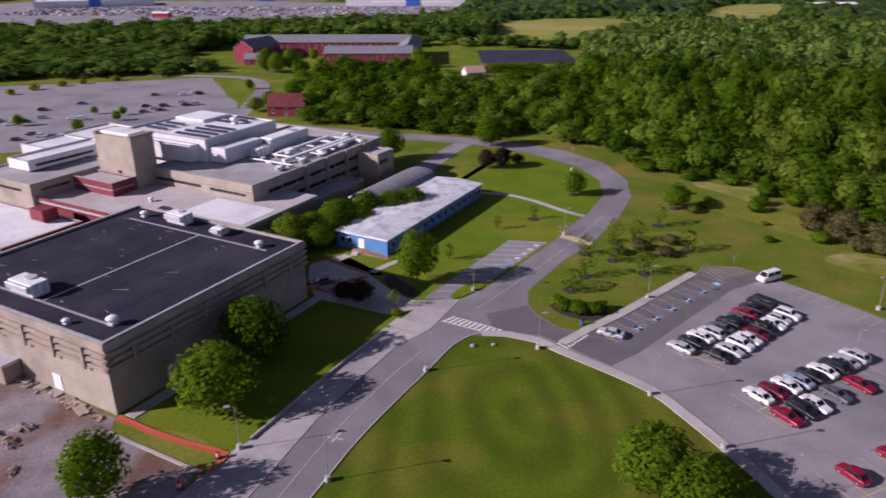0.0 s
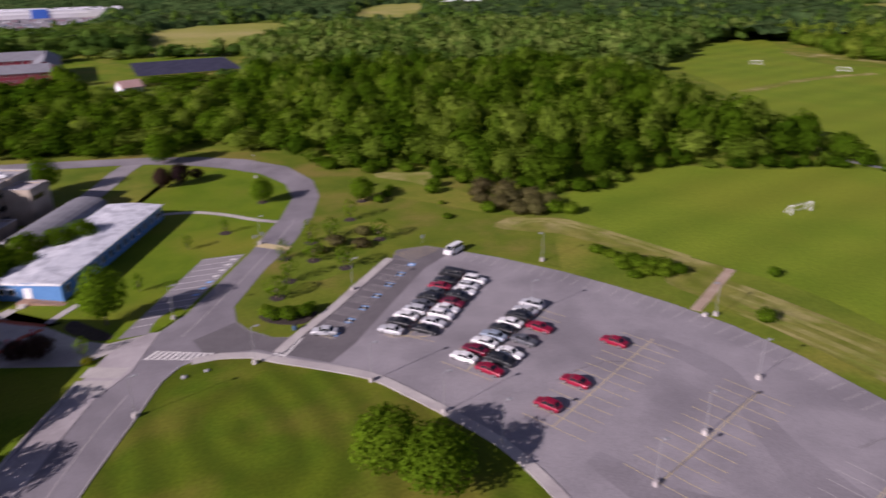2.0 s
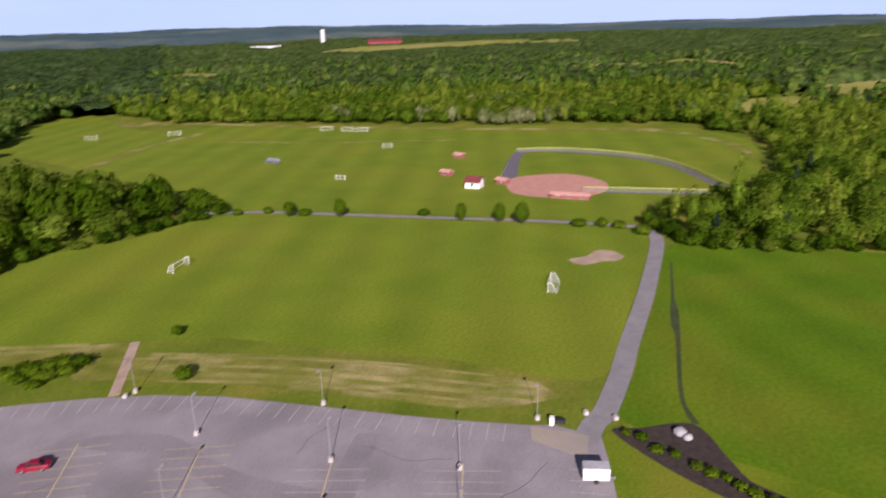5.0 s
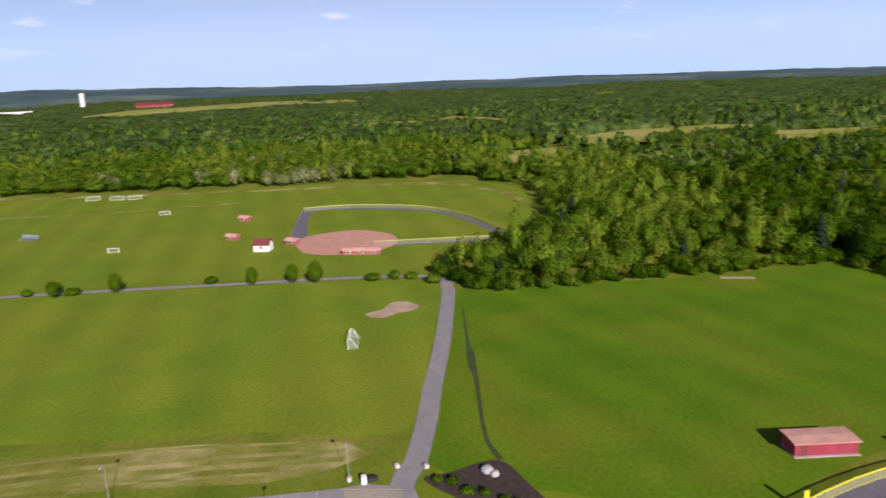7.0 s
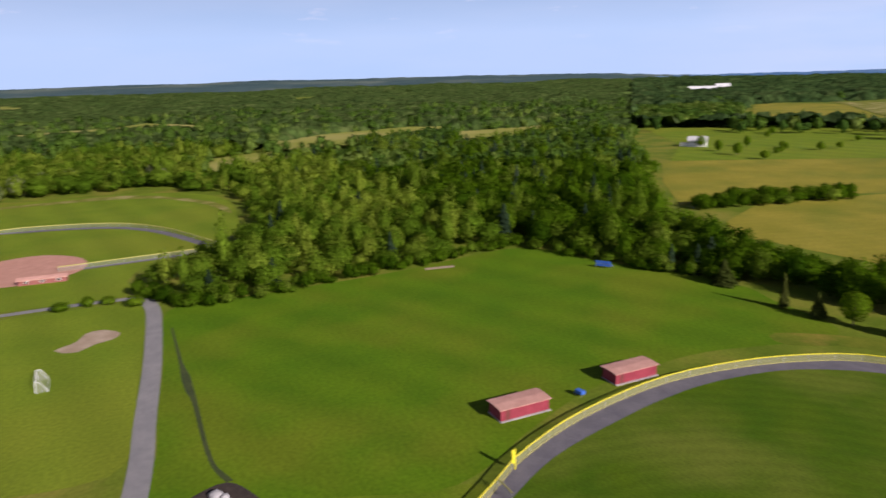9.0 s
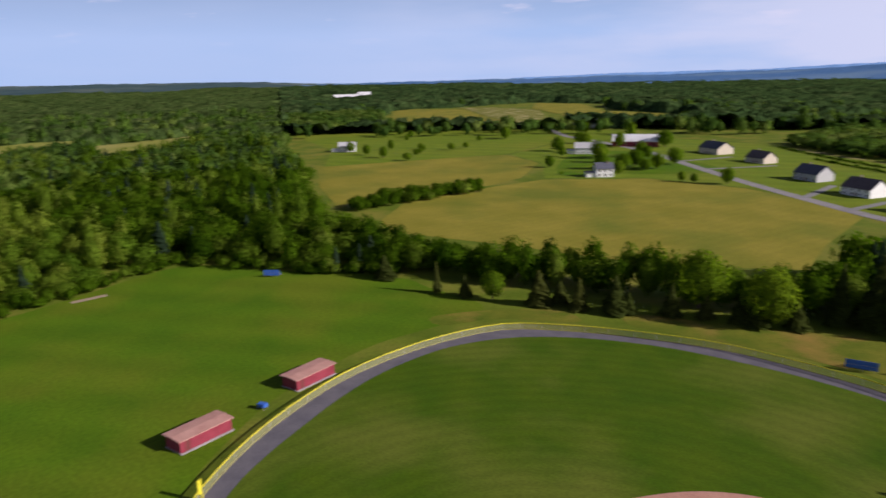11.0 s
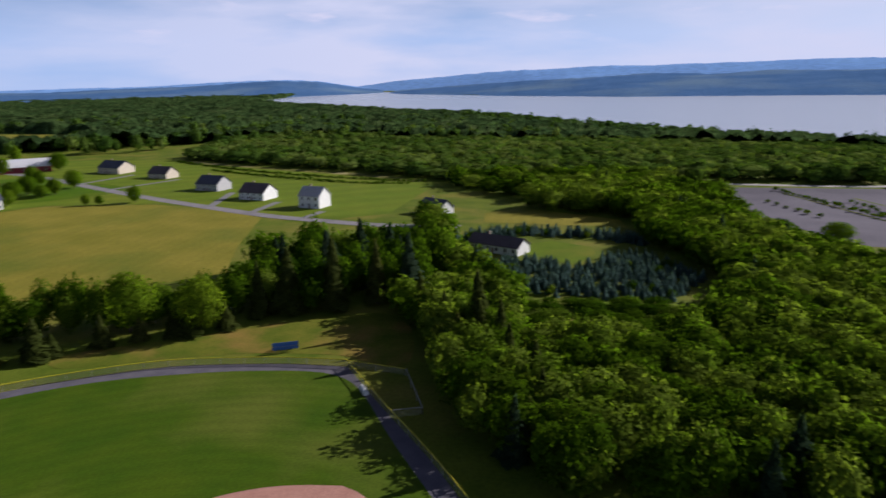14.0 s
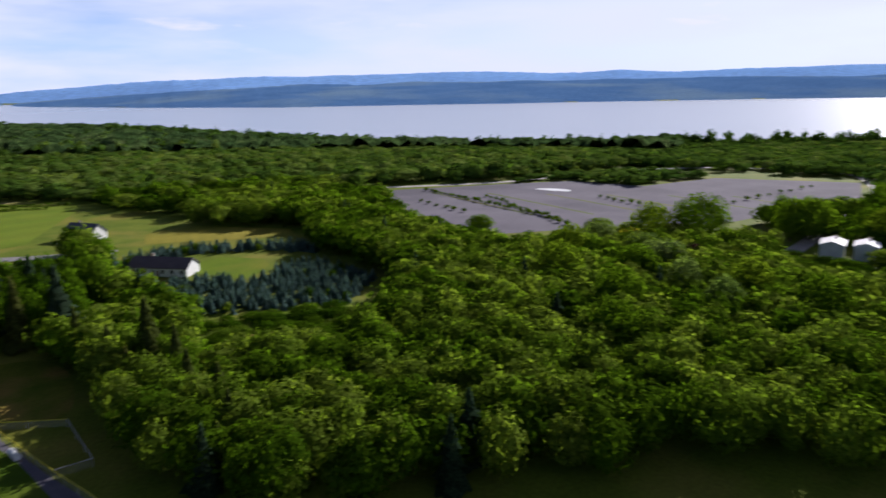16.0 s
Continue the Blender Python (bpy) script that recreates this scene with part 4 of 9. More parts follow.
def as_arrays(template):
    """A template as vertices, faces turned outwards (-1 for no fourth corner) and vertex normals: the crown's own roundness with each clump's tilt."""
    v, f = template
    v = np.array(v, float)
    q = np.array([tuple(x) if len(x) == 4 else (*x, -1) for x in f], int)
    top, r = v[:, 2].max(), np.hypot(v[:, 0], v[:, 1])
    if r.max() < 0.36 and v[6, 0] == 0 and v[6, 1] == 0:          # a conifer: outwards and a little up
        out_ = np.column_stack([v[:, 0], v[:, 1], 0.5 * r + 0.02])
    else:
        out_ = np.column_stack([v[:, 0] / r.max() ** 2, v[:, 1] / r.max() ** 2, (v[:, 2] - 0.42 * top) / (0.55 * top) ** 2])
    out_ /= np.linalg.norm(out_, axis=1)[:, None] + 1e-9
    four = q[:, 3] >= 0
    fn = np.cross(v[q[:, 2]] - v[q[:, 0]], v[np.where(four, q[:, 3], q[:, 2])] - v[q[:, 1]])
    fn = np.where(four[:, None], fn, np.cross(v[q[:, 1]] - v[q[:, 0]], v[q[:, 2]] - v[q[:, 0]]))
    fn /= np.linalg.norm(fn, axis=1)[:, None] + 1e-9
    back_ = (fn * out_[q[:, 0]]).sum(1) < 0
    q[back_ & four] = q[back_ & four][:, [0, 3, 2, 1]]
    fn[back_] *= -1
    nrm = out_.copy()
    for k in range(4):
        nrm[q[four, k]] = 0.75 * out_[q[four, k]] + 0.55 * fn[four]
    return v, q, nrm / (np.linalg.norm(nrm, axis=1)[:, None] + 1e-9)


def crown_mesh(name, template, mat):
    """One crown as a mesh with soft normals."""
    v, q, nrm = as_arrays(template)
    me = mesh_from(name, v.tolist(), [tuple(x) if x[3] >= 0 else tuple(x[:3]) for x in q.tolist()], mat)
    me.polygons.foreach_set("use_smooth", np.ones(len(me.polygons), bool))
    me.normals_split_custom_set_from_vertices(nrm.tolist())
    return me


def planted(name, spots, templates, mat, label, category="trees"):
    """Many trees in one mesh: spots of (x, y, z, width, height, tint)."""
    arrays = [as_arrays(t) for t in templates]
    V, L, N, T = [], [], [], []
    base = 0
    rng = np.random.RandomState(len(spots))
    for x, y, z, w, h, tint in spots:
        v, f, vn = arrays[rng.randint(len(arrays))]
        a = rng.uniform(0, 6.283)
        c, s = math.cos(a), math.sin(a)
        p = np.empty_like(v)
        p[:, 0], p[:, 1], p[:, 2] = (v[:, 0] * c - v[:, 1] * s) * w + x, (v[:, 0] * s + v[:, 1] * c) * w + y, v[:, 2] * h + z
        V.append(p)
        N.append(np.column_stack([(vn[:, 0] * c - vn[:, 1] * s) / w, (vn[:, 0] * s + vn[:, 1] * c) / w, vn[:, 2] / h]))
        q = f + base
        four = f[:, 3] >= 0
        L.append((q, four))
        T.append(np.full(len(v), tint))
        base += len(v)
    V, T = np.concatenate(V), np.concatenate(T)
    loops, sizes = [], []
    for q, four in L:
        flat = np.where(np.column_stack([np.ones((len(q), 3), bool), four]), q, -1)
        loops.append(flat.ravel()[flat.ravel() >= 0])
        sizes.append(np.where(four, 4, 3))
    loops, sizes = np.concatenate(loops), np.concatenate(sizes)
    me = bpy.data.meshes.new(name)
    me.vertices.add(len(V)), me.loops.add(len(loops)), me.polygons.add(len(sizes))
    me.vertices.foreach_set("co", V.astype(np.float32).ravel())
    me.loops.foreach_set("vertex_index", loops.astype(np.int32))
    me.polygons.foreach_set("loop_start", np.concatenate([[0], np.cumsum(sizes)[:-1]]).astype(np.int32))
    me.update(calc_edges=True)
    me.attributes.new("tint", "FLOAT", "POINT").data.foreach_set("value", T.astype(np.float32))
    me.materials.append(mat)
    N = np.concatenate(N)
    me.normals_split_custom_set_from_vertices((N / np.linalg.norm(N, axis=1)[:, None]).tolist())
    return tagged(new(name, me), label, category, "", "stuff")


def scatter(outline, gap, seed, holes=(), keep=1.0):
    """A jittered grid of spots inside an outline."""
    rng = np.random.RandomState(seed)
    xs, ys = [p[0] for p in outline], [p[1] for p in outline]
    X, Y = np.meshgrid(np.arange(min(xs), max(xs), gap), np.arange(min(ys), max(ys), gap))
    X, Y = X.ravel() + rng.uniform(-0.55, 0.55, X.size) * gap, Y.ravel() + rng.uniform(-0.55, 0.55, Y.size) * gap
    ok = inside(outline, X, Y) & (rng.rand(X.size) < keep)
    for h in holes:
        ok &= ~inside(h, X, Y)
    return X[ok], Y[ok], rng


def wood(name, outline, gap, seed, height, label, holes=(), keep=1.0, fine_to=255.0, mid_to=430.0, needles=0.0, pale=0.12, far_to=680.0, slim=0.0, needle=None, light=0.0, even=0.75, stout=1.0, wide=1.0, leaves=None, close=1.0, skirt=0.0):
    """A wood as stuff, in finer or coarser trees by its distance from the middle of the campus."""
    X, Y, rng = scatter(outline, gap, seed, list(holes) + FAR_FIELDS, keep)
    Z = land_z(X, Y)
    d = np.hypot(X, Y)
    height = np.where((X < 75) & (Y > 250) & (Y < 520), height * 0.62, height)
    hgt = height * (0.84 + even * (0.16 * lumps(X, Y, 60, seed) + rng.uniform(-0.28, 0.3, X.size)))
    if skirt:                               # lower, younger growth along the wood's edge
        hgt = hgt * (0.58 + 0.42 * step01(0.0, skirt, edge_distance(outline, X, Y) + 5.0 * lumps(X, Y, 25, seed + 3)))
    wid = gap * wide * rng.uniform(1.1, 2.0, X.size)
    far_ = step01(mid_to * 0.85, mid_to * 1.25, d)          # far off the crowns close up into one canopy
    wid, hgt = wid * (1 + 0.22 * far_ * close), hgt + (height * 0.86 - hgt) * 0.45 * far_ * close
    tint = np.clip(0.42 + light + 0.18 * lumps(X, Y, 170, seed + 7) + 0.2 * lumps(X, Y, 45, seed + 5) + rng.normal(0, 0.17, X.size), 0, 0.95)
    tint = np.where(rng.rand(X.size) < pale, np.clip(tint + 0.45, 0, 1), tint)
    con = rng.rand(X.size) < needles
    thin_ = (rng.rand(X.size) < slim * (0.5 + step01(-0.3, 0.5, lumps(X, Y, 70, seed + 9)))) & ~con
    hgt = np.where(thin_, hgt * rng.uniform(1.0, 1.4, X.size), hgt)
    tint = np.where(thin_, np.clip(tint + 0.25, 0, 1), tint)
    spots = np.column_stack([X, Y, Z, wid, hgt, tint])
    for sel, leaf, lab in ((d < fine_to, CROWN_FINE, " near the fields"), ((d >= fine_to) & (d < mid_to), CROWN_MID, ""), ((d >= mid_to) & (d < far_to), CROWN_FAR, " further off")):
        if (sel & ~con & ~thin_).any():
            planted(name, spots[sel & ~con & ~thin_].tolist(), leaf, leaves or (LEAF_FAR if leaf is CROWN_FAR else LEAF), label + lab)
        if (sel & thin_).any():
            planted("young_trees", spots[sel & thin_].tolist(), SLIM_FINE if leaf is CROWN_FINE else SLIM_MID, leaves or LEAF, "slender pale young trees in the " + label.split()[0] + " wood" + lab)
    if con.any():
        for sel, tmpl in ((d < fine_to, SPRUCE_FINE), (d >= fine_to, SPRUCE_MID)):
            s = spots[con & sel].copy()
            if len(s):
                s[:, 3], s[:, 4] = s[:, 4] * stout * rng.uniform(1.3, 1.9, len(s)), s[:, 4] * 1.15
                s[:, 5] = np.clip(rng.normal(0.3, 0.2, len(s)), 0, 1)
                planted("conifers", s.tolist(), tmpl, needle or NEEDLE_WOOD, "dark spruces among the " + category_of(label))


def category_of(label):
    return "broadleaf trees" if "wood" in label else "trees"


NEEDLE_BLUE = foliage("blue spruce needles", (0.075, 0.13, 0.125), (0.105, 0.17, 0.16), (0.14, 0.21, 0.195), ragged=0, size=2.5)
NEEDLE_WOOD = foliage("wood spruce needles", (0.022, 0.042, 0.022), (0.035, 0.06, 0.032), (0.06, 0.085, 0.06), ragged=0, size=2.5)

FAR_FIELDS = [[(1686, 725), (2067, 752), (2220, 501), (2213, 273), (2195, 123), (1956, 103), (1900, 237), (1850, 400), (1700, 500), (1520, 580), (1490, 630)], [(1021, 118), (1078, 30), (1098, -46), (1178, -96), (1047, -156), (900, -130), (971, -74), (950, -34), (943, 26), (909, 100)],
              [(584, -86), (610, -138), (621, -182), (616, -237), (498, -191), (492, -141), (476, -100), (446, -65)], [(704, -174), (758, -249), (777, -356), (749, -397), (596, -308), (574, -188), (560, -141)], [(638, -329), (675, -370), (671, -429), (674, -481), (536, -383), (500, -320), (499, -274)],
              [(2326, 558), (2468, 449), (2367, 168), (2230, 129), (2240, 327), (2100, 700)], [(800, 500), (860, 640), (1000, 660), (960, 480)],
              [(50, 753), (102, 809), (175, 815), (201, 784), (155, 604), (118, 556), (72, 548), (38, 562)], [(343, 968), (416, 1063), (493, 1073), (359, 778), (292, 715), (254, 732)], [(572, 1084), (628, 1056), (694, 1170), (618, 1173)]]
WOOD_N = [(-62, 280), (-5, 268), (30, 258), (50, 247), (61, 226), (74, 211), (88, 206), (97, 196), (100, 184), (108, 173), (116, 163), (127, 161), (146, 168), (166, 169), (183, 155), (211, 143), (222, 141), (228, 175), (234, 215), (246, 265), (280, 310), (340, 352), (400, 400), (510, 440),
          (480, 640), (250, 640), (120, 660), (105, 560), (95, 440), (20, 430), (-5, 385), (-45, 335)]
wood("woods", WOOD_N, 8.2, 11, 18.5, "dense green broadleaf wood", holes=[[(15, 440), (95, 440), (95, 515), (15, 515)], [(10, 352), (62, 366), (92, 440), (92, 450), (10, 450), (-2, 400)]], fine_to=225, mid_to=400, light=0.14, pale=0.24, wide=0.88, skirt=26.0)
wood("woods", [(-56, 300), (-34, 282), (-8, 274), (2, 330), (-5, 385), (-10, 420), (-58, 424), (-80, 400), (-66, 340)], 8.5, 111, 17.0, "dense green trees before the dormitories", mid_to=480)
wood("woods", [(-440, 420), (-240, 392), (-130, 420), (-175, 480), (-165, 560), (-60, 585), (70, 590), (115, 660), (45, 690), (30, 760), (-60, 730), (-150, 685), (-300, 640), (-420, 640), (-600, 640)], 10.0, 12, 15.0, "dark broadleaf wood behind the car park", far_to=900, pale=0.04)
EAST = [(220, -14), (202, -24), (202, -40), (206, -66), (207, -94), (213, -134), (203, -142), (183, -150), (160, -157), (138, -168), (126, -174), (160, -186), (200, -204), (235, -222), (256, -245), (300, -288), (440, -395), (600, -500), (640, -300), (575, -225), (528, -70),
               (445, -45), (432, -44), (400, -72), (349, -72), (292, -62), (256, -44), (242, -18)]
wood("woods", EAST, 7.6, 13, 13.0, "green broadleaf wood behind the practice field", holes=[[(-900, -112), (900, -150), (900, -900), (-900, -900)]], fine_to=300, needles=0.02, pale=0.25, slim=0.38, leaves=LEAF_YOUNG, light=0.1, even=0.6, wide=0.92, skirt=16.0)
wood("woods", EAST, 7.6, 113, 14.5, "dark broadleaf wood at the field corner", holes=[[(-900, -112), (900, -150), (900, 900), (-900, 900)]], fine_to=285, needles=0.12, pale=0.08, slim=0.15, light=0.04, skirt=12.0)
wood("woods", [(520, 436), (440, 305), (452, 244), (446, 125), (455, 20), (448, -40), (520, -68), (640, -140), (680, 60), (660, 380)], 8.5, 14, 12.0, "low green scrub wood beyond the fields", mid_to=540, pale=0.3, slim=0.3, leaves=LEAF_YOUNG, light=0.0, close=0.1, even=1.0)
wood("woods", [(150, -163), (128, -172), (94, -175), (62, -181), (26, -188), (26, -200), (70, -192), (125, -188), (165, -190), (180, -200)], 5.6, 15, 13.0, "row of broadleaf trees below the hay field", fine_to=300)
SOUTH = [(24, -184), (-18, -188), (-24, -165), (-25, -118), (-26, -92), (-50, -81), (-70, -72), (-88, -64), (-102, -53), (-114, -38), (-128, -28), (-220, -20), (-235, -90), (-240, -130), (-166, -178), (-158, -235), (-165, -300), (-150, -345), (-100, -322), (-70, -318), (-54, -300), (-20, -280), (20, -262)]
GLADES = [[(-48, -146), (-72, -131), (-97, -150), (-120, -175), (-120, -235), (-134, -268), (-128, -287), (-98, -322), (-70, -318), (-52, -300), (-50, -256), (-45, -235), (-52, -185)], [(-264, -126), (-236, -118), (-198, -99), (-206, -72), (-240, -80), (-268, -90)], [(26, -186), (-42, -186), (-42, -300), (26, -300)]]
wood("woods", SOUTH, 5.6, 16, 13.0, "thick sunlit broadleaf wood on the slope", holes=GLADES, fine_to=165, needles=0.015, pale=0.2, light=0.22, even=0.25, wide=1.22)
wood("woods", [(24, -184), (-18, -188), (-34, -190), (-40, -212), (-37, -236), (-10, -240), (20, -236)], 6.6, 17, 16.0, "mixed dark wood with spruces", light=-0.22, needles=0.14, fine_to=230)
wood("plantation", [(-66, -183), (-95, -171), (-116, -188), (-113, -222), (-99, -224), (-85, -211), (-72, -226), (-54, -228), (-50, -200)], 2.7, 18, 3.4, "rows of blue-green spruces", needles=0.97, needle=NEEDLE_BLUE, stout=1.35, even=0.4, fine_to=300)
wood("plantation", [(-50, -257), (-80, -262), (-108, -248), (-118, -232), (-122, -240), (-110, -258), (-80, -272), (-50, -266)], 2.7, 24, 4.0, "dark spruce windbreak behind the low house", needles=0.97, needle=NEEDLE_BLUE, stout=1.35, even=0.4, fine_to=300)
wood("scrub", [(-246, -120), (-204, -97), (-208, -76), (-244, -92)], 5.0, 26, 3.4, "low green garden scrub before the lakeside houses", fine_to=300)
wood("scrub", [(-50, -150), (-70, -136), (-92, -152), (-100, -166), (-66, -178), (-54, -176)], 5.5, 25, 3.2, "low green scrub at the wood's edge", fine_to=300)
wood("woods", [(-75, -432), (-12, -497), (104, -605), (60, -780), (-430, -760), (-520, -560), (-470, -330), (-300, -332), (-205, -378), (-190, -350), (-150, -350), (-100, -330)], 9.2, 19, 10.5, "broad green wood sloping to the lake", far_to=1100, pale=0.14, light=0.16)
wood("woods", [(-128, -28), (-262, -95), (-284, -158), (-350, -148), (-395, -148), (-470, -182), (-430, -320), (-530, -560), (-760, -430), (-870, -320), (-900, 0), (-300, 60)], 9.0, 20, 9.5, "shoreside broadleaf wood and gardens", far_to=1200, pale=0.15, keep=0.8)
wood("woods", [(-165, -300), (-150, -345), (-196, -352), (-204, -325), (-190, -288), (-178, -262), (-177, -240), (-170, -222), (-176, -205), (-168, -185), (-160, -200)], 6.4, 27, 9.5, "broadleaf trees before the lake car park", fine_to=230, light=0.1)
wood("hedge", [(222, -230), (196, -312), (204, -326), (236, -272)], 5.0, 21, 6.5, "dark overgrown hedge between the hay fields", fine_to=350)
wood("woods", [(582, -690), (592, -610), (615, -535), (700, -560), (790, -720), (768, -905)], 9.0, 22, 12.0, "dark wood on the rise", far_to=1400)

for k, edge in enumerate(([(60, 224), (74, 208), (88, 203), (95, 194), (98, 182), (106, 171), (114, 161), (127, 158), (147, 165), (166, 166), (183, 152), (211, 140), (222, 138)], [(220, -12), (200, -23), (200, -40), (204, -66), (205, -94), (211, -133), (203, -140), (183, -148), (160, -155), (138, -165)])):
    line_ = smooth_line(edge, 3.2)
    r_e = np.random.RandomState(60 + k)
    planted("undergrowth", [(x + r_e.uniform(-2.5, 2.5), y + r_e.uniform(-2.5, 2.5), -0.3, r_e.uniform(3.5, 7), r_e.uniform(2.5, 6), float(np.clip(r_e.normal(0.5, 0.25), 0, 1))) for x, y in line_ for _ in range(1 + r_e.randint(2))], CROWN_MID, LEAF, "bushes along the wood's edge", "bushes")


# ---- far woods: a canopy that reaches the hills, broken by fields ----
def canopy(name, r0, r1, ratio, b0, b1, step, label, height=10.0, leaf=None, glades=True):
    R, A = polar(r0, r1, ratio, b0, b1, step)
    rng = np.random.RandomState(31)
    R2 = R[:, None] * (1 + rng.uniform(-0.4, 0.4, (len(R), len(A))) * (ratio - 1))
    A2 = A[None, :] + np.radians(step) * rng.uniform(-0.4, 0.4, (len(R), len(A)))
    X, Y = R2 * np.sin(A2), R2 * np.cos(A2)
    g = land_z(X, Y)
    open_land = (glades & (lumps(X, Y, 420, 41) + 0.6 * lumps(X, Y, 170, 42) > 0.82)) | inside(LAKE, X, Y)
    for poly in CLEAR:
        open_land |= inside(poly, X, Y)
    Z = g + np.where(open_land, -1.5, height * (0.72 + 0.2 * lumps(X, Y, 120, 43) + rng.uniform(-0.3, 0.3, X.shape)))
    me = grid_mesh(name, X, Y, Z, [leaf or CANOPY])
    me.polygons.foreach_set("use_smooth", np.ones(len(me.polygons), bool))
    tint = np.clip(0.4 + 0.28 * lumps(X, Y, 260, 44) + 0.2 * lumps(X, Y, 90, 45) + rng.normal(0, 0.2, X.shape), 0, 1.0)
    me.attributes.new("tint", "FLOAT", "POINT").data.foreach_set("value", tint.astype(np.float32).ravel())
    return tagged(new(name, me), label, "trees", "", "stuff")


for ff_ in FAR_FIELDS:
    sheet("far_field", ff_, 5.5 if math.hypot(*ff_[0]) > 1700 else 0.5, M["pasture"], "pale far field among the woods", category="field")
CLEAR = FAR_FIELDS + [[(-720, 800), (-440, 640), (-283, 640), (-130, 690), (0, 780), (40, 1020), (-300, 1250), (-700, 1250)], [(428, -745), (569, -680), (762, -915), (780, -990), (720, -1060), (670, -1240), (530, -1225), (400, -1020), (305, -975), (235, -838), (250, -775), (340, -790)], [(1150, -1240), (1260, -1240), (1400, -1500), (1250, -1560)],
         [(40, 680), (150, 740), (455, 950), (430, 1030), (200, 860), (35, 740)], [(100, -600), (220, -645), (320, -725), (360, -680), (450, -660), (600, -540), (760, -700), (560, -930), (420, -800), (330, -740), (200, -680)]]
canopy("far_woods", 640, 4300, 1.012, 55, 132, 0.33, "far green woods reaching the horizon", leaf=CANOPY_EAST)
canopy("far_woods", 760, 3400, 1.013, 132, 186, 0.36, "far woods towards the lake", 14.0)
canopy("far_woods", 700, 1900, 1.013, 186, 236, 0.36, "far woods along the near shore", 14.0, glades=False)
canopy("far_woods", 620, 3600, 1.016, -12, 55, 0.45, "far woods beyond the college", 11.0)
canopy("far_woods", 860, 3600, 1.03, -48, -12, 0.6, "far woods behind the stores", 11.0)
r_x = np.random.RandomState(57)
for b0, b1, r0, r1, n_, lab in ((55, 132, 620, 1250, 1100, "taller trees standing out of the far woods"), (132, 200, 700, 1300, 600, "taller trees standing out of the woods towards the lake"), (-12, 55, 620, 1000, 350, "taller trees standing out of the woods beyond the college")):
    rad, brg = r0 + (r1 - r0) * r_x.rand(n_) ** 1.3, np.radians(r_x.uniform(b0, b1, n_))
    X, Y = rad * np.sin(brg), rad * np.cos(brg)
    ok = ~inside(LAKE, X, Y)
    for poly in CLEAR:
        ok &= ~inside(poly, X, Y)
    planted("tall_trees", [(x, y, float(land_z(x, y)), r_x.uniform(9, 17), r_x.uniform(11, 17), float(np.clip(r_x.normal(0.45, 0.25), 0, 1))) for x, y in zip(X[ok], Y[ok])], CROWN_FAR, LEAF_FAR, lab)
wood("woods", [(-292, -322), (-328, -304), (-345, -260), (-405, -252), (-398, -300), (-340, -322)], 7.0, 23, 6.0, "low trees round the pond", holes=[[(-286, -300), (-310, -300), (-310, -262), (-286, -262)]])
r_l = np.random.RandomState(77)
for (xa, ya), (xb, yb), n_ in (((-240, -329), (-233, -220), 30), ((-251, -288), (-227, -208), 16), ((-294, -246), (-291, -218), 6), ((-215, -300), (-212, -262), 6), ((-330, -190), (-410, -190), 8)):
    planted("lot_hedge", [(xa + (xb - xa) * f + r_l.uniform(-1, 1), ya + (yb - ya) * f, 0, r_l.uniform(2.4, 4.2), r_l.uniform(1.2, 2.6), float(r_l.uniform(0.2, 0.8))) for f in np.linspace(0, 1, n_)], CROWN_MID, LEAF, "row of small dark trees in the lake car park", "trees")

for line_ in ([(102, -585), (73, -545), (28, -494), (-4, -464), (-38, -438), (-66, -420)], [(69, -521), (27, -474), (-20, -432), (-56, -414)]):
    planted("garden_hedge", [(x + r_l.uniform(-0.6, 0.6), y + r_l.uniform(-0.6, 0.6), float(land_z(x, y)) - 0.2, r_l.uniform(2.6, 4.6), r_l.uniform(1.2, 2.4), float(r_l.uniform(0.0, 0.6))) for x, y in smooth_line(line_, 3.2)], CROWN_MID, LEAF, "low dark hedge along the grass behind the houses", "hedge")

r_f = np.random.RandomState(19)
EDGE = []
for ff_ in FAR_FIELDS:
    if math.hypot(*ff_[0]) < 1300:
        for x, y in smooth_line(ff_, 11, True):
            if r_f.rand() < 0.85:
                EDGE.append((x + r_f.uniform(-7, 7), y + r_f.uniform(-7, 7), float(land_z(x, y)) - 0.5, r_f.uniform(7, 15), r_f.uniform(5, 13), float(r_f.uniform(0.1, 0.9))))
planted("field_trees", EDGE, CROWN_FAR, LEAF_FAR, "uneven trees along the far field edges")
wood("woods", [(-2, 385), (12, 352), (62, 366), (92, 436), (92, 450), (10, 436)], 11.0, 131, 9.0, "scattered broadleaf trees below the solar field", holes=[[(8, 395), (28, 395), (28, 414), (8, 414)]], keep=0.42)
wood("woods", [(-30, 545), (110, 530), (120, 556), (60, 552), (30, 566), (-30, 572)], 10.0, 132, 10.0, "broadleaf trees behind the solar field", keep=0.7)
LEAF_PALE = foliage("pale blossom and leaves", (0.13, 0.17, 0.05), (0.18, 0.21, 0.085), (0.25, 0.265, 0.14))
r_p = np.random.RandomState(15)
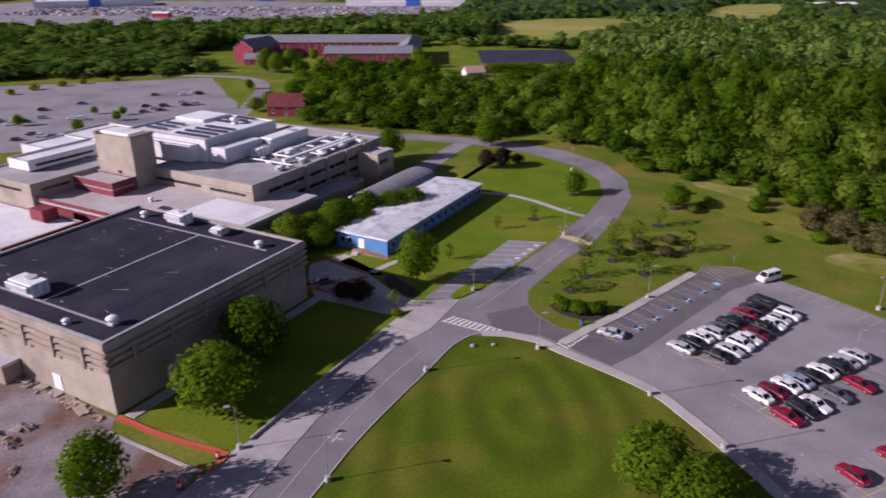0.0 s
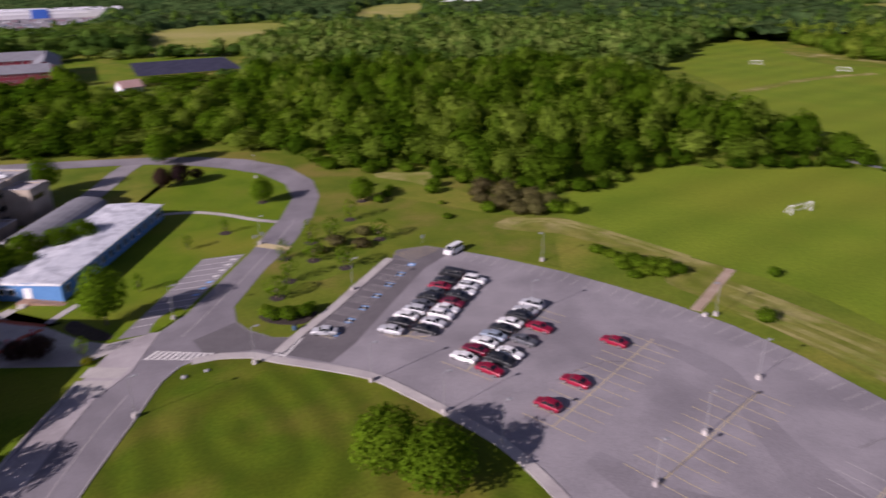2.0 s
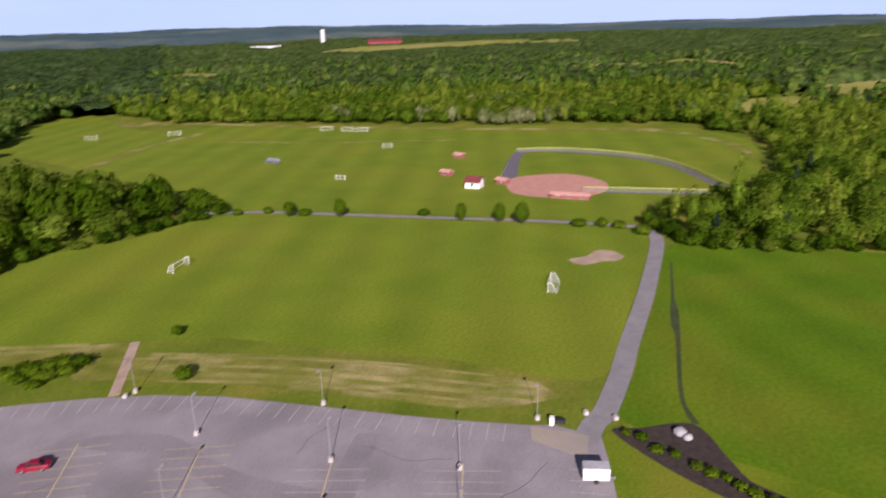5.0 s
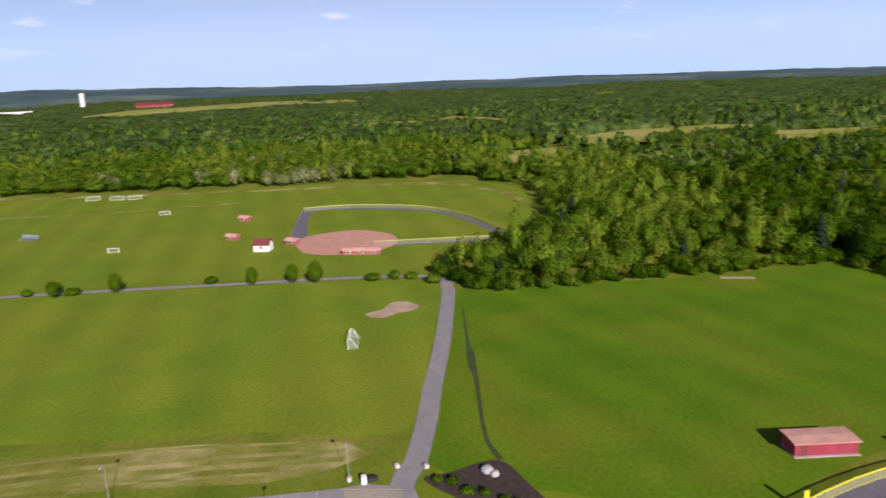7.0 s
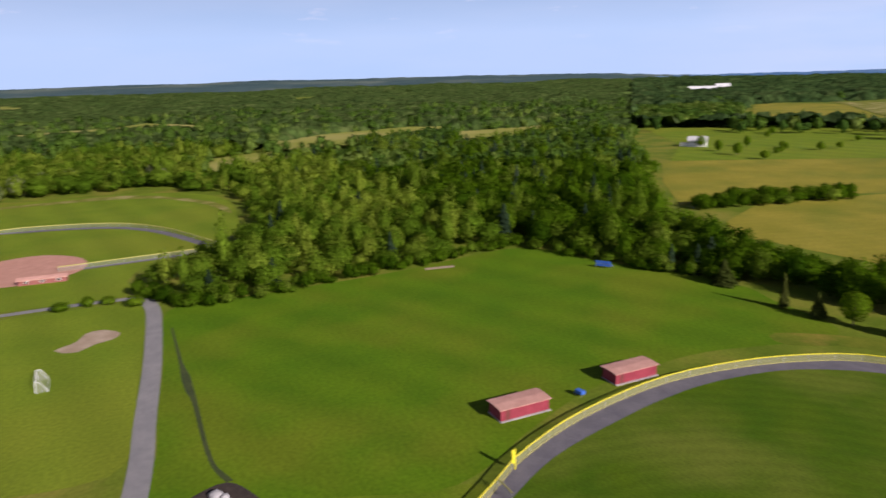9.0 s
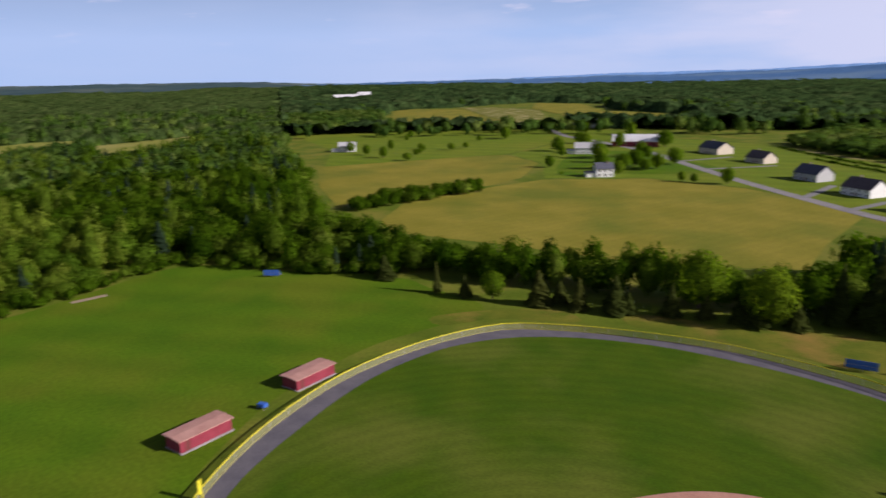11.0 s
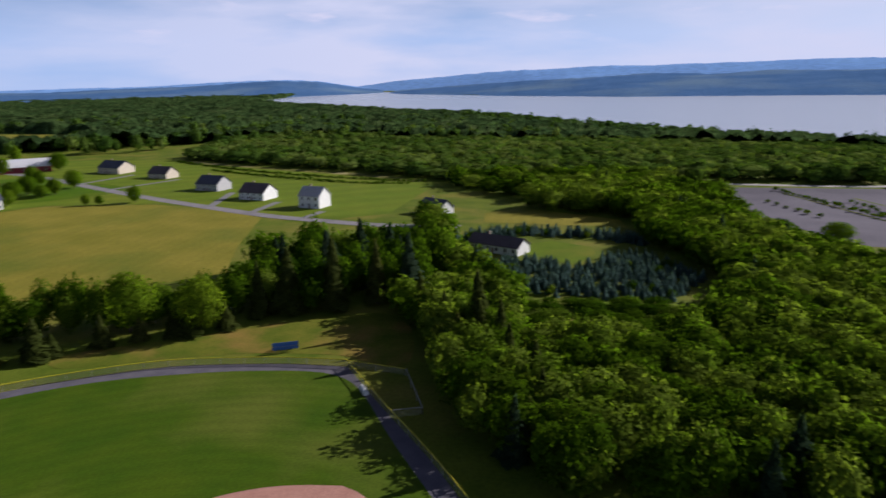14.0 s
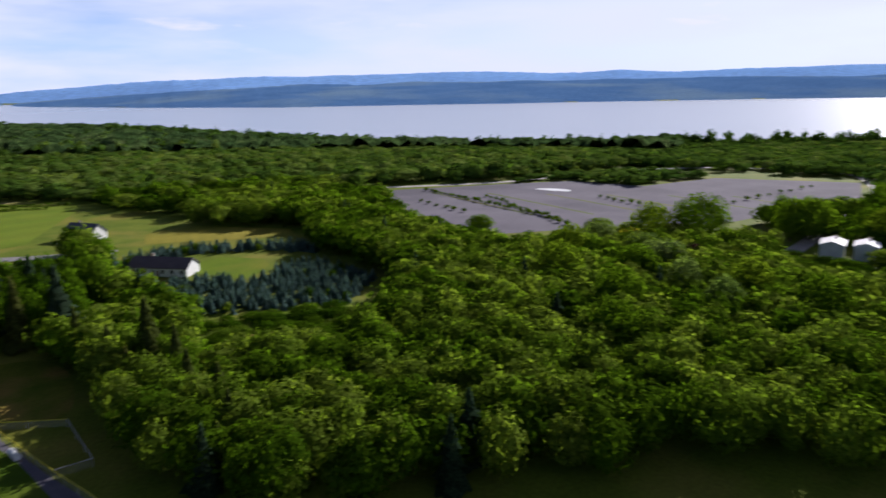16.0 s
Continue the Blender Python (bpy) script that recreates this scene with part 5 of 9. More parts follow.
for x0, y0, n_ in ((526.3, 118, 10), (526.7, 83.3, 12), (499.9, 15.9, 8), (452, 118, 6), (450, 70, 14), (455, 40, 6), (470, -30, 6), (458, 180, 7)):
    planted("blossoming_trees", [(x0 + r_p.uniform(-7, 12), y0 + r_p.uniform(-16, 16), -0.3, r_p.uniform(7, 12), r_p.uniform(8, 13), float(r_p.uniform(0, 1))) for _ in range(n_)], CROWN_MID, LEAF_PALE, "pale flowering trees at the wood's edge")
SHORE = smooth_line([(-300, -1220), (-405, -770), (-520, -572), (-745, -425), (-862, -312), (-1010, -90)], 9)
r_s = np.random.RandomState(91)
planted("shore_trees", [(x + 14 + r_s.uniform(-14, 22), y + 12 + r_s.uniform(-14, 22), -13.5, r_s.uniform(9, 16), 11 + 10 * r_s.rand() ** 1.8, float(r_s.uniform(0.0, 0.3))) for x, y in SHORE for _ in (0, 1, 2)], CROWN_FAR, LEAF_FAR, "uneven line of dark trees along the lake shore")


# ---- campus buildings ----
MB = dict(
    precast=shader("tan ribbed concrete", (0.32, 0.27, 0.22), (0.385, 0.33, 0.27), 0.4, 16, 0.9, 0.01, c3=(0.26, 0.22, 0.18), big=0.15),
    rib=shader("weathered concrete rib", (0.26, 0.21, 0.165), (0.33, 0.27, 0.215), 0.5, 16, 0.9, 0.01),
    membrane=shader("black roof membrane", (0.022, 0.022, 0.036), (0.033, 0.032, 0.05), 0.2, 12, 0.85, 0.01, c3=(0.045, 0.044, 0.062), big=0.08, spec=0.08),
    seam=shader("pale roof seam", (0.30, 0.29, 0.30), (0.40, 0.39, 0.40), 1, 8, 0.8),
    white_roof=shader("white roof membrane", (0.66, 0.66, 0.70), (0.76, 0.76, 0.79), 0.2, 14, 0.7, 0.0, c3=(0.55, 0.55, 0.6), big=0.1),
    gravel=shader("grey gravel roof", (0.27, 0.26, 0.28), (0.34, 0.33, 0.35), 0.2, 20, 0.95, 0.01, c3=(0.40, 0.39, 0.41), big=0.08),
    deck=shader("pinkish deck paving", (0.42, 0.38, 0.38), (0.50, 0.46, 0.46), 0.2, 16, 0.9, 0.005, c3=(0.37, 0.33, 0.34), big=0.06),
    brick_red=shader("dark red metal cladding", (0.17, 0.030, 0.042), (0.22, 0.042, 0.055), 0.5, 12, 0.7),
    light_wall=shader("pale grey wall", (0.55, 0.54, 0.57), (0.63, 0.62, 0.64), 0.3, 14, 0.8),
    window=plain("dark window glass", (0.015, 0.018, 0.022), 0.12, 0.0, 0.6),
    metal=shader("galvanised sheet metal", (0.45, 0.46, 0.48), (0.58, 0.59, 0.61), 0.6, 10, 0.5, metal=0.3),
    white=shader("white painted metal", (0.70, 0.70, 0.71), (0.80, 0.80, 0.80), 0.6, 10, 0.5),
    joint=plain("faint roof joint", (0.085, 0.08, 0.09), 0.8),
    solar=plain("solar panel glass", (0.045, 0.052, 0.10), 0.2, 0.0, 0.6),
    dull_solar=shader("dusty dark solar glass", (0.03, 0.032, 0.055), (0.05, 0.05, 0.08), 0.3, 8, 0.55, spec=0.2),
    blue_wall=shader("bright blue board cladding", (0.075, 0.20, 0.43), (0.09, 0.23, 0.48), 0.6, 12, 0.6),
    shingle=shader("white shingle roof with dark wear", (0.52, 0.535, 0.59), (0.63, 0.64, 0.69), 0.5, 14, 0.85, 0.01, c3=(0.36, 0.37, 0.42), big=0.35),
    wood=shader("weathered timber", (0.26, 0.16, 0.11), (0.34, 0.22, 0.16), 0.8, 10, 0.85),
    red_wall=shader("red timber cladding", (0.20, 0.024, 0.042), (0.25, 0.035, 0.056), 0.5, 12, 0.7),
    slate=shader("grey shingle roof", (0.16, 0.16, 0.185), (0.21, 0.21, 0.235), 0.4, 12, 0.85),
    dark_red_roof=shader("dark red metal roof", (0.12, 0.03, 0.03), (0.16, 0.04, 0.04), 0.4, 12, 0.6),
    orange=plain("orange plastic", (0.38, 0.075, 0.035), 0.6),
    red_plastic=plain("red plastic", (0.45, 0.02, 0.03), 0.45),
    steel=plain("grey steel", (0.33, 0.33, 0.34), 0.5, 0.4),
    faded_red=shader("faded red paint", (0.22, 0.075, 0.07), (0.27, 0.10, 0.09), 0.5, 12, 0.8),
    blue_tarp=shader("blue plastic", (0.03, 0.10, 0.42), (0.05, 0.14, 0.5), 0.8, 8, 0.5),
    dull_yellow=plain("dull yellow fence cap", (0.36, 0.34, 0.10), 0.6),
    yellow=plain("yellow plastic fence cap", (0.62, 0.55, 0.03), 0.5),
)
CAMPUS = pose(-47.9, 86.3, 0, 0, 0, 61.45)     # local x along the road, local y away from it


def on_campus(u, v, z=0, turn=0):
    return CAMPUS @ pose(u, v, z, 0, 0, turn)


def block(name, x0, y0, z0, x1, y1, z1, wall, roof, parent, label="", lip=0.35, roof_name="roof"):
    """A storey block as a hollow wall ring with a roof set below its parapet."""
    t, o = 0.4, 0.06
    for a in ((x0, y0, x1, y0 + t), (x0, y1 - t, x1, y1), (x0, y0 + t, x0 + t, y1 - t), (x1 - t, y0 + t, x1, y1 - t)):
        w = part(name, box(a[0], a[1], z0, a[2], a[3], z1), wall, parent, label)
        part("coping", box(a[0] - o, a[1] - o, z1, a[2] + o, a[3] + o, z1 + (0.12 if a[2] - a[0] > a[3] - a[1] else 0.125)), MB["seam"], parent)
    part(roof_name, box(x0 + t, y0 + t, z1 - lip - 0.3, x1 - t, y1 - t, z1 - lip), roof, parent)
    return w


def gym_hall():
    g = thing("sports_hall", CAMPUS, "tan ribbed concrete sports hall with black flat roof", "building")
    L, W, H = 44.0, 45.4, 12.0
    block("wall", 0, 0, 0, L, W, H, MB["precast"], MB["membrane"], g)
    part("wall_walk", box(0.6, -2.9, 0, 45, -0.9, 0.13), M["concrete"], g, "narrow concrete walk along the wall")
    # fluted bands on the two walls that face the road and the lawn, and behind
    for z in (7.3, 8.45, 9.6):
        for x0, y0, x1, y1 in ((-0.45, -0.45, L + 0.45, 0), (-0.45, 0, 0, W), (L, 0, L + 0.45, W)):
            bm = bmesh.new()
            box_into(bm, x0, y0, z, x1, y1, z + 0.72, 0.12)
            part("rib", bm, MB["rib"], g, "weathered concrete rib")
    for x0, y0, x1, y1 in ((-0.3, -0.3, L + 0.3, 0), (-0.3, 0, 0, W), (L, 0, L + 0.3, W)):
        part("fascia", box(x0, y0, 10.75, x1, y1, 11.95, 0.05), MB["precast"], g)
    for k in range(6):
        x = 4.4 + k * 7.0
        part("pier", box(x - 0.3, -0.75, 7.0, x + 0.3, -0.44, 10.6, 0.06), MB["rib"], g)
        part("pier", box(-0.75, x - 0.3, 7.0, -0.44, x + 0.3, 10.6, 0.06), MB["rib"], g)
    part("door", box(9.8, -0.1, 0.9, 11.6, -0.02, 3.0), MB["light_wall"], g, "pale blue steel door panel")
    part("door", box(-0.1, 12.0, 0.5, -0.02, 14.0, 3.2), MB["white"], g, "white steel door")
    part("canopy", box(-3.2, 22, 3.0, -0.05, 34, 3.5, 0.05), MB["metal"], g, "low metal lean-to roof")
    part("lean_to_wall", box(-3.0, 22.2, 0, -0.05, 33.8, 3.0), MB["rib"], g)
    for x0, y0, x1, y1 in ((4.5, 3.5, 4.9, 41), (37.6, 3.5, 38.0, 41), (4.9, 20.6, 37.6, 21.0)):
        part("roof_seam", box(x0, y0, 11.65, x1, y1, 11.70), MB["seam"], g, "pale roofing seam strip")
    for y in (6, 11, 16, 26, 31, 36):
        part("roof_joint", box(5, y, 11.65, 37.5, y + 0.07, 11.672), MB["joint"], g)
    rs_ = random.Random(21)
    for k in range(26):
        x, y, a, l = rs_.uniform(6, 41), rs_.uniform(3, 42), rs_.uniform(-0.5, 0.5), rs_.uniform(0.8, 3.2)
        w = rs_.uniform(0.04, 0.13)
        dx, dy = l * math.sin(a), l * math.cos(a)
        part("roof_stain", mesh_from("roof_stain", [(x, y, 11.678), (x + w, y + l * 0.1, 11.678), (x + dx + w * 0.5, y + dy, 11.678), (x + dx * 0.5 - w, y + dy * 0.55, 11.678)], [(0, 1, 2, 3)], MB["seam"]), None, g)
    part("bench_slab", box(-2.2, 6, 0, -0.5, 9, 0.25), MB["precast"], g)
    return g


def mushroom_vent(u, v, z, s=1.0):
    t = thing("roof_vent", on_campus(u, v, z), "white mushroom-capped roof vent on a flat roof", "roof vent", "vents on the hall roof")
    part("curb", box(-0.55 * s, -0.55 * s, 0, 0.55 * s, 0.55 * s, 0.35 * s, 0.03), MB["metal"], t)
    part("neck", tube((0, 0, 0.3 * s), (0, 0, 0.75 * s), 0.42 * s, None, 14), MB["metal"], t)
    bm = bmesh.new()
    bmesh.ops.create_uvsphere(bm, u_segments=16, v_segments=8, radius=0.85 * s)
    bmesh.ops.scale(bm, vec=(1, 1, 0.5), verts=bm.verts)
    bmesh.ops.translate(bm, vec=(0, 0, 0.95 * s), verts=bm.verts)
    part("cap", bm, MB["white"], t)
    return t


def rooftop_unit(u, v, z, l, w, h, turn=0, label="grey metal air handling unit on a roof"):
    t = thing("air_handler", on_campus(u, v, z, turn), label, "air handler", "air handlers on the roofs")
    part("curb", box(-l / 2 + 0.1, -w / 2 + 0.1, 0, l / 2 - 0.1, w / 2 - 0.1, 0.3), MB["rib"], t)
    part("casing", box(-l / 2, -w / 2, 0.3, l / 2, w / 2, h, 0.06), MB["white"], t)
    part("hood", box(-l / 2 - 0.7, -w / 2 + 0.15, h * 0.45, -l / 2 + 0.02, w / 2 - 0.15, h * 0.92, 0.08), MB["metal"], t)
    for k in range(max(2, int(l / 1.3))):
        x = -l / 2 + (k + 0.5) * l / max(2, int(l / 1.3))
        part("panel", box(x - 0.5, -w / 2 - 0.04, 0.45, x + 0.5, -w / 2 + 0.01, h - 0.15), MB["metal"], t)
    part("fan_ring", tube((l * 0.2, 0, h), (l * 0.2, 0, h + 0.22), min(w, l) * 0.32, None, 14), MB["metal"], t)
    return t


def window_strip(x0, y0, x1, y1, z0, z1, parent, bays, out_dir):
    """A row of recessed dark panes with mullions, on a wall plane."""
    for k in range(bays):
        f0, f1 = k / bays, (k + 0.92) / bays
        ax, ay, bx, by = x0 + (x1 - x0) * f0, y0 + (y1 - y0) * f0, x0 + (x1 - x0) * f1, y0 + (y1 - y0) * f1
        if out_dir[0]:
            d = 0.05 * out_dir[0]
            part("window", box(min(ax, ax + d), min(ay, by), z0, max(ax, ax + d), max(ay, by), z1), MB["window"], parent)
        else:
            d = 0.05 * out_dir[1]
            part("window", box(min(ax, bx), min(ay, ay + d), z0, max(ax, bx), max(ay, ay + d), z1), MB["window"], parent)


def college():
    c = thing("college_building", CAMPUS, "sprawling tan concrete college building with white roofs and tower", "building")
    # deck level
    part("deck", box(44.6, 25, 6.4, 80, 62, 7.0), MB["deck"], c, "broad pinkish roof deck")
    part("deck", box(44.6, 62, 6.4, 68, 90, 7.0), MB["deck"], c)
    part("deck_wall", box(45.2, 25.5, 0, 79.5, 61.5, 6.4), MB["rib"], c)
    part("deck_wall", box(46.5, 62, 0, 67, 89, 6.4), MB["brick_red"], c, "dark red wall below the deck")
    part("deck_curb", box(44.5, 58, 7.0, 44.9, 90, 7.7), MB["brick_red"], c)
    part("white_patch", box(55.2, 26.6, 7.005, 66.6, 45.5, 7.06), MB["white_roof"], c, "white membrane patch on the deck")
    # main block
    block("main_wall", 68.6, 35.5, 0, 125, 71, 11.2, MB["precast"], MB["gravel"], c)
    for k, (z0, z1) in enumerate(((1.2, 2.4), (4.2, 5.4), (7.6, 8.6))):
        window_strip(80 if k < 2 else 74, 35.5, 124, 35.5, z0, z1, c, 9, (0, -1))
    part("band", box(68.4, 35.15, 9.6, 125.2, 35.5, 11.3, 0.05), MB["precast"], c)
    part("band", box(68.25, 35.2, 9.3, 68.6, 70.6, 11.3, 0.05), MB["precast"], c)
    part("ledge", box(80, 35.0, 6.0, 124.5, 35.48, 6.8, 0.05), MB["rib"], c)
    part("ledge", box(80, 35.0, 2.9, 124.5, 35.48, 3.6, 0.05), MB["rib"], c)
    window_strip(68.6, 53, 68.6, 70, 8.1, 8.8, c, 8, (-1, 0))
    window_strip(68.6, 38, 68.6, 50, 7.9, 8.6, c, 6, (-1, 0))
    for x in (88, 97, 106, 115):
        part("pier", box(x, 34.5, 0, x + 0.8, 35.5, 11.4, 0.05), MB["rib"], c)
    block("low_wing_wall", 82, 27.5, 0, 104, 35.0, 4.6, MB["rib"], MB["gravel"], c)
    block("stair_turret_wall", 112, 28.0, 0, 119.5, 35.0, 9.6, MB["precast"], MB["deck"], c)
    window_strip(113, 28.0, 118.5, 28.0, 6.4, 7.6, c, 3, (0, -1))
    part("turret_round", tube((119, 31, 0), (119, 31, 9.2), 3.4, None, 14), MB["precast"], c)
    # tower
    tw = part("tower", box(62.4, 69, 7.0, 69.4, 83, 20.0, 0.1), MB["precast"], c, "square tan concrete tower")
    part("tower_opening", box(62.32, 74.2, 8.8, 62.42, 75.6, 11.2), MB["window"], tw)
    part("tower_rim", box(62.2, 68.8, 20.0, 69.6, 70.2, 20.7, 0.05), MB["rib"], tw)
    part("tower_rim", box(62.2, 81.8, 20.0, 69.6, 83.2, 20.7, 0.05), MB["rib"], tw)
    part("tower_roof", box(63.2, 70.4, 20.02, 68.6, 81.6, 20.9, 0.3), MB["white_roof"], tw)
    # red block on the deck
    block("red_block_wall", 55.0, 69.0, 7.0, 62.0, 88.0, 10.4, MB["brick_red"], MB["deck"], c, "dark red cladding with a pale stripe")
    part("stripe", box(54.93, 69.0, 8.5, 55.0, 88.0, 8.75), MB["seam"], c)
    part("stripe", box(55.0, 68.93, 8.5, 61.5, 69.0, 8.75), MB["seam"], c)
    # wing behind the red block
    block("wing_wall", 43.5, 84.0, 0, 68, 108, 11.0, MB["precast"], MB["gravel"], c)
    part("slit", box(46, 83.94, 8.8, 54, 84.0, 9.4), MB["window"], c)
    part("slit", box(43.44, 88, 8.8, 43.5, 106, 9.4), MB["window"], c)
    block("penthouse_wall", 51, 95.5, 11.0, 76, 104, 13.6, MB["white"], MB["white_roof"], c)
    part("slit", box(53, 95.44, 11.8, 70, 95.5, 12.5), MB["window"], c)
    block("rear_wing_wall", 68, 88, 0, 82, 126, 11.0, MB["light_wall"], MB["white_roof"], c)
    block("rear_hall_wall", 82, 106, 0, 100, 128, 11.0, MB["light_wall"], MB["white_roof"], c)
    # low front wing beyond the hall
    block("front_wing_wall", 24, 66, 0, 43.4, 100, 4.8, MB["brick_red"], MB["white_roof"], c)
    part("stair_head", box(38.5, 73, 4.8, 42.5, 78, 7.6, 0.1), MB["brick_red"], c)
    part("slit", box(23.94, 68, 1.5, 24.0, 98, 3.0), MB["window"], c)
    # auditorium: stepped white volumes
    block("auditorium_wall", 79.5, 61.5, 0, 108, 92, 17.0, MB["light_wall"], MB["white_roof"], c, "pale auditorium wall")
    block("auditorium_step_wall", 76.5, 64, 11.2, 79.4, 86, 15.6, MB["light_wall"], MB["white_roof"], c)
    part("auditorium_fin", box(80.5, 55.5, 11.0, 95, 61.4, 15.0, 0.1), MB["light_wall"], c)
    part("roof_ridge", box(96, 79, 16.66, 107, 91, 17.5, 0.3), MB["white_roof"], c, "white raised roof monitor")
    block("back_block_wall", 108.1, 60, 0, 128, 88, 10.4, MB["precast"], MB["white_roof"], c)
    return c


def solar_row(u, v, n):
    t = thing("solar_panel_row", on_campus(u, v, 16.75), "tilted row of dark solar panels on a white roof", "solar panels", "solar rows on the auditorium")
    for k in range(n):
        bm = box(-0.62, -0.5, 0, 0.62, 0.5, 0.05)
        bmesh.ops.transform(bm, matrix=pose(0, -k * 1.06, 0.36, 0, -14, 0), verts=bm.verts)
        part("panel", bm, MB["solar"], t)
    part("rail", box(-0.45, -n * 1.06 + 0.4, 0.02, -0.35, 0.5, 0.18), MB["steel"], t)
    part("rail", box(0.35, -n * 1.06 + 0.4, 0.02, 0.45, 0.5, 0.36), MB["steel"], t)
    return t


gym_hall()
college()
for u, v, s in ((40.0, 39.0, 1.0), (38.5, 6.0, 1.0), (5.0, 4.2, 1.1), (1.8, 10.5, 0.7)):
    mushroom_vent(u, v, 11.65, s)
rooftop_unit(41.0, 29.5, 11.65, 2.6, 5.0, 2.3)
rooftop_unit(40.2, 17.5, 11.65, 2.2, 2.6, 1.5)
rooftop_unit(6.0, 25.5, 11.65, 3.0, 6.0, 2.4)
rooftop_unit(104, 55, 10.85, 16, 4.4, 4.0, 0, "long white air handling unit on the college roof")
rooftop_unit(92, 54, 10.85, 5, 4, 2.6)
rooftop_unit(97, 47, 10.85, 3.2, 2.4, 1.8)
RNG2 = random.Random(5)
for k in range(14):
    rooftop_unit(83 + 2.9 * k + RNG2.uniform(-0.5, 0.5), (38.6, 45.5, 50.5)[k % 3] + RNG2.uniform(-0.6, 0.6), 10.85, RNG2.uniform(1.0, 2.6), RNG2.uniform(0.9, 1.5), RNG2.uniform(0.7, 1.5), RNG2.choice((0, 90)), "small pale roof unit among pipes")


def duct(p, q, r, label):
    t = thing("roof_duct", CAMPUS, label, "duct", "ducts on the college roof")
    part("pipe", tube(p, q, r, None, 10), MB["metal"], t)
    for f in (0.1, 0.5, 0.9):
        x = Vector(p).lerp(Vector(q), f)
        part("stand", box(x.x - 0.15, x.y - 0.4, 10.85, x.x + 0.15, x.y + 0.4, x.z), MB["steel"], t)
    return t


for k in range(4):
    duct((90 + k * 3.0, 40.0 + k * 2.1, 11.6 + 0.15 * k), (118 - k * 5, 40.0 + k * 2.1, 11.6 + 0.15 * k), 0.2, "long galvanised duct along the roof")
for k in range(6):
    duct((86 + k * 6.2, 37.6, 11.7), (86 + k * 6.2, 52.0 - (k % 3) * 2.5, 11.7), 0.26, "pale cross duct on the roof")
for k, (u, v, l) in enumerate(((88, 42.2, 30), (92, 48.4, 24), (100, 40.0, 20))):
    t_ = thing("duct_run", on_campus(u, v, 10.85), "long square white duct run on low stands", "duct", "ducts on the college roof")
    part("casing", box(0, -0.5, 0.5, l, 0.5, 1.35, 0.05), MB["white"], t_)
    for m_ in range(int(l / 4)):
        part("collar", box(2 + 4 * m_, -0.56, 0.44, 2.16 + 4 * m_, 0.56, 1.41), MB["metal"], t_)
        part("stand", box(1.2 + 4 * m_, -0.4, 0, 1.4 + 4 * m_, 0.4, 0.5), MB["steel"], t_)
for u, v, n in ((84, 89, 8), (87.3, 89, 8), (90.6, 88, 7), (82.5, 75, 12), (85.8, 75, 12), (89.1, 74.5, 12), (92.4, 74, 11), (97, 88, 5), (99.5, 77, 8), (102.8, 76, 8), (106.1, 75, 7)):
    solar_row(u, v, n)
mushroom_vent(99.5, 70, 16.7, 1.5)
mushroom_vent(57, 58, 7.0, 0.8)
sky_hatch = thing("roof_hatch", on_campus(54, 50, 7.0), "square grey roof hatch on the deck", "roof hatch")
part("curb", box(-1.2, -1.2, 0, 1.2, 1.2, 0.5, 0.05), MB["metal"], sky_hatch)
part("lid", box(-1.0, -1.0, 0.5, 1.0, 1.0, 0.7, 0.08), MB["window"], sky_hatch)


def vault_roof():
    t = thing("greenhouse", on_campus(91, 13), "long low building with dark curved roof and pale edge", "building")
    L, W = 29.0, 10.0
    part("wall", box(0.2, 0.2, 0, L - 0.2, W - 0.2, 3.4), MB["rib"], t)
    verts, faces = [], []
    for k in range(11):
        a = math.pi * k / 10
        y, z = W / 2 - math.cos(a) * W / 2, 3.4 + math.sin(a) * 2.0
        verts += [(0, y, z), (L, y, z)]
    n = len(verts)
    verts += [(x, y, z - 0.15) for x, y, z in verts]
    for k in range(10):
        i = 2 * k
        faces += [(i, i + 1, i + 3, i + 2), (n + i, n + i + 2, n + i + 3, n + i + 1)]
    part("roof", mesh_from("roof", verts, faces, MB["slate"]), None, t)
    part("edge", box(-0.3, W - 0.3, 3.3, L + 0.3, W + 0.5, 3.8, 0.05), MB["white_roof"], t, "pale roof edge")
    return t


vault_roof()


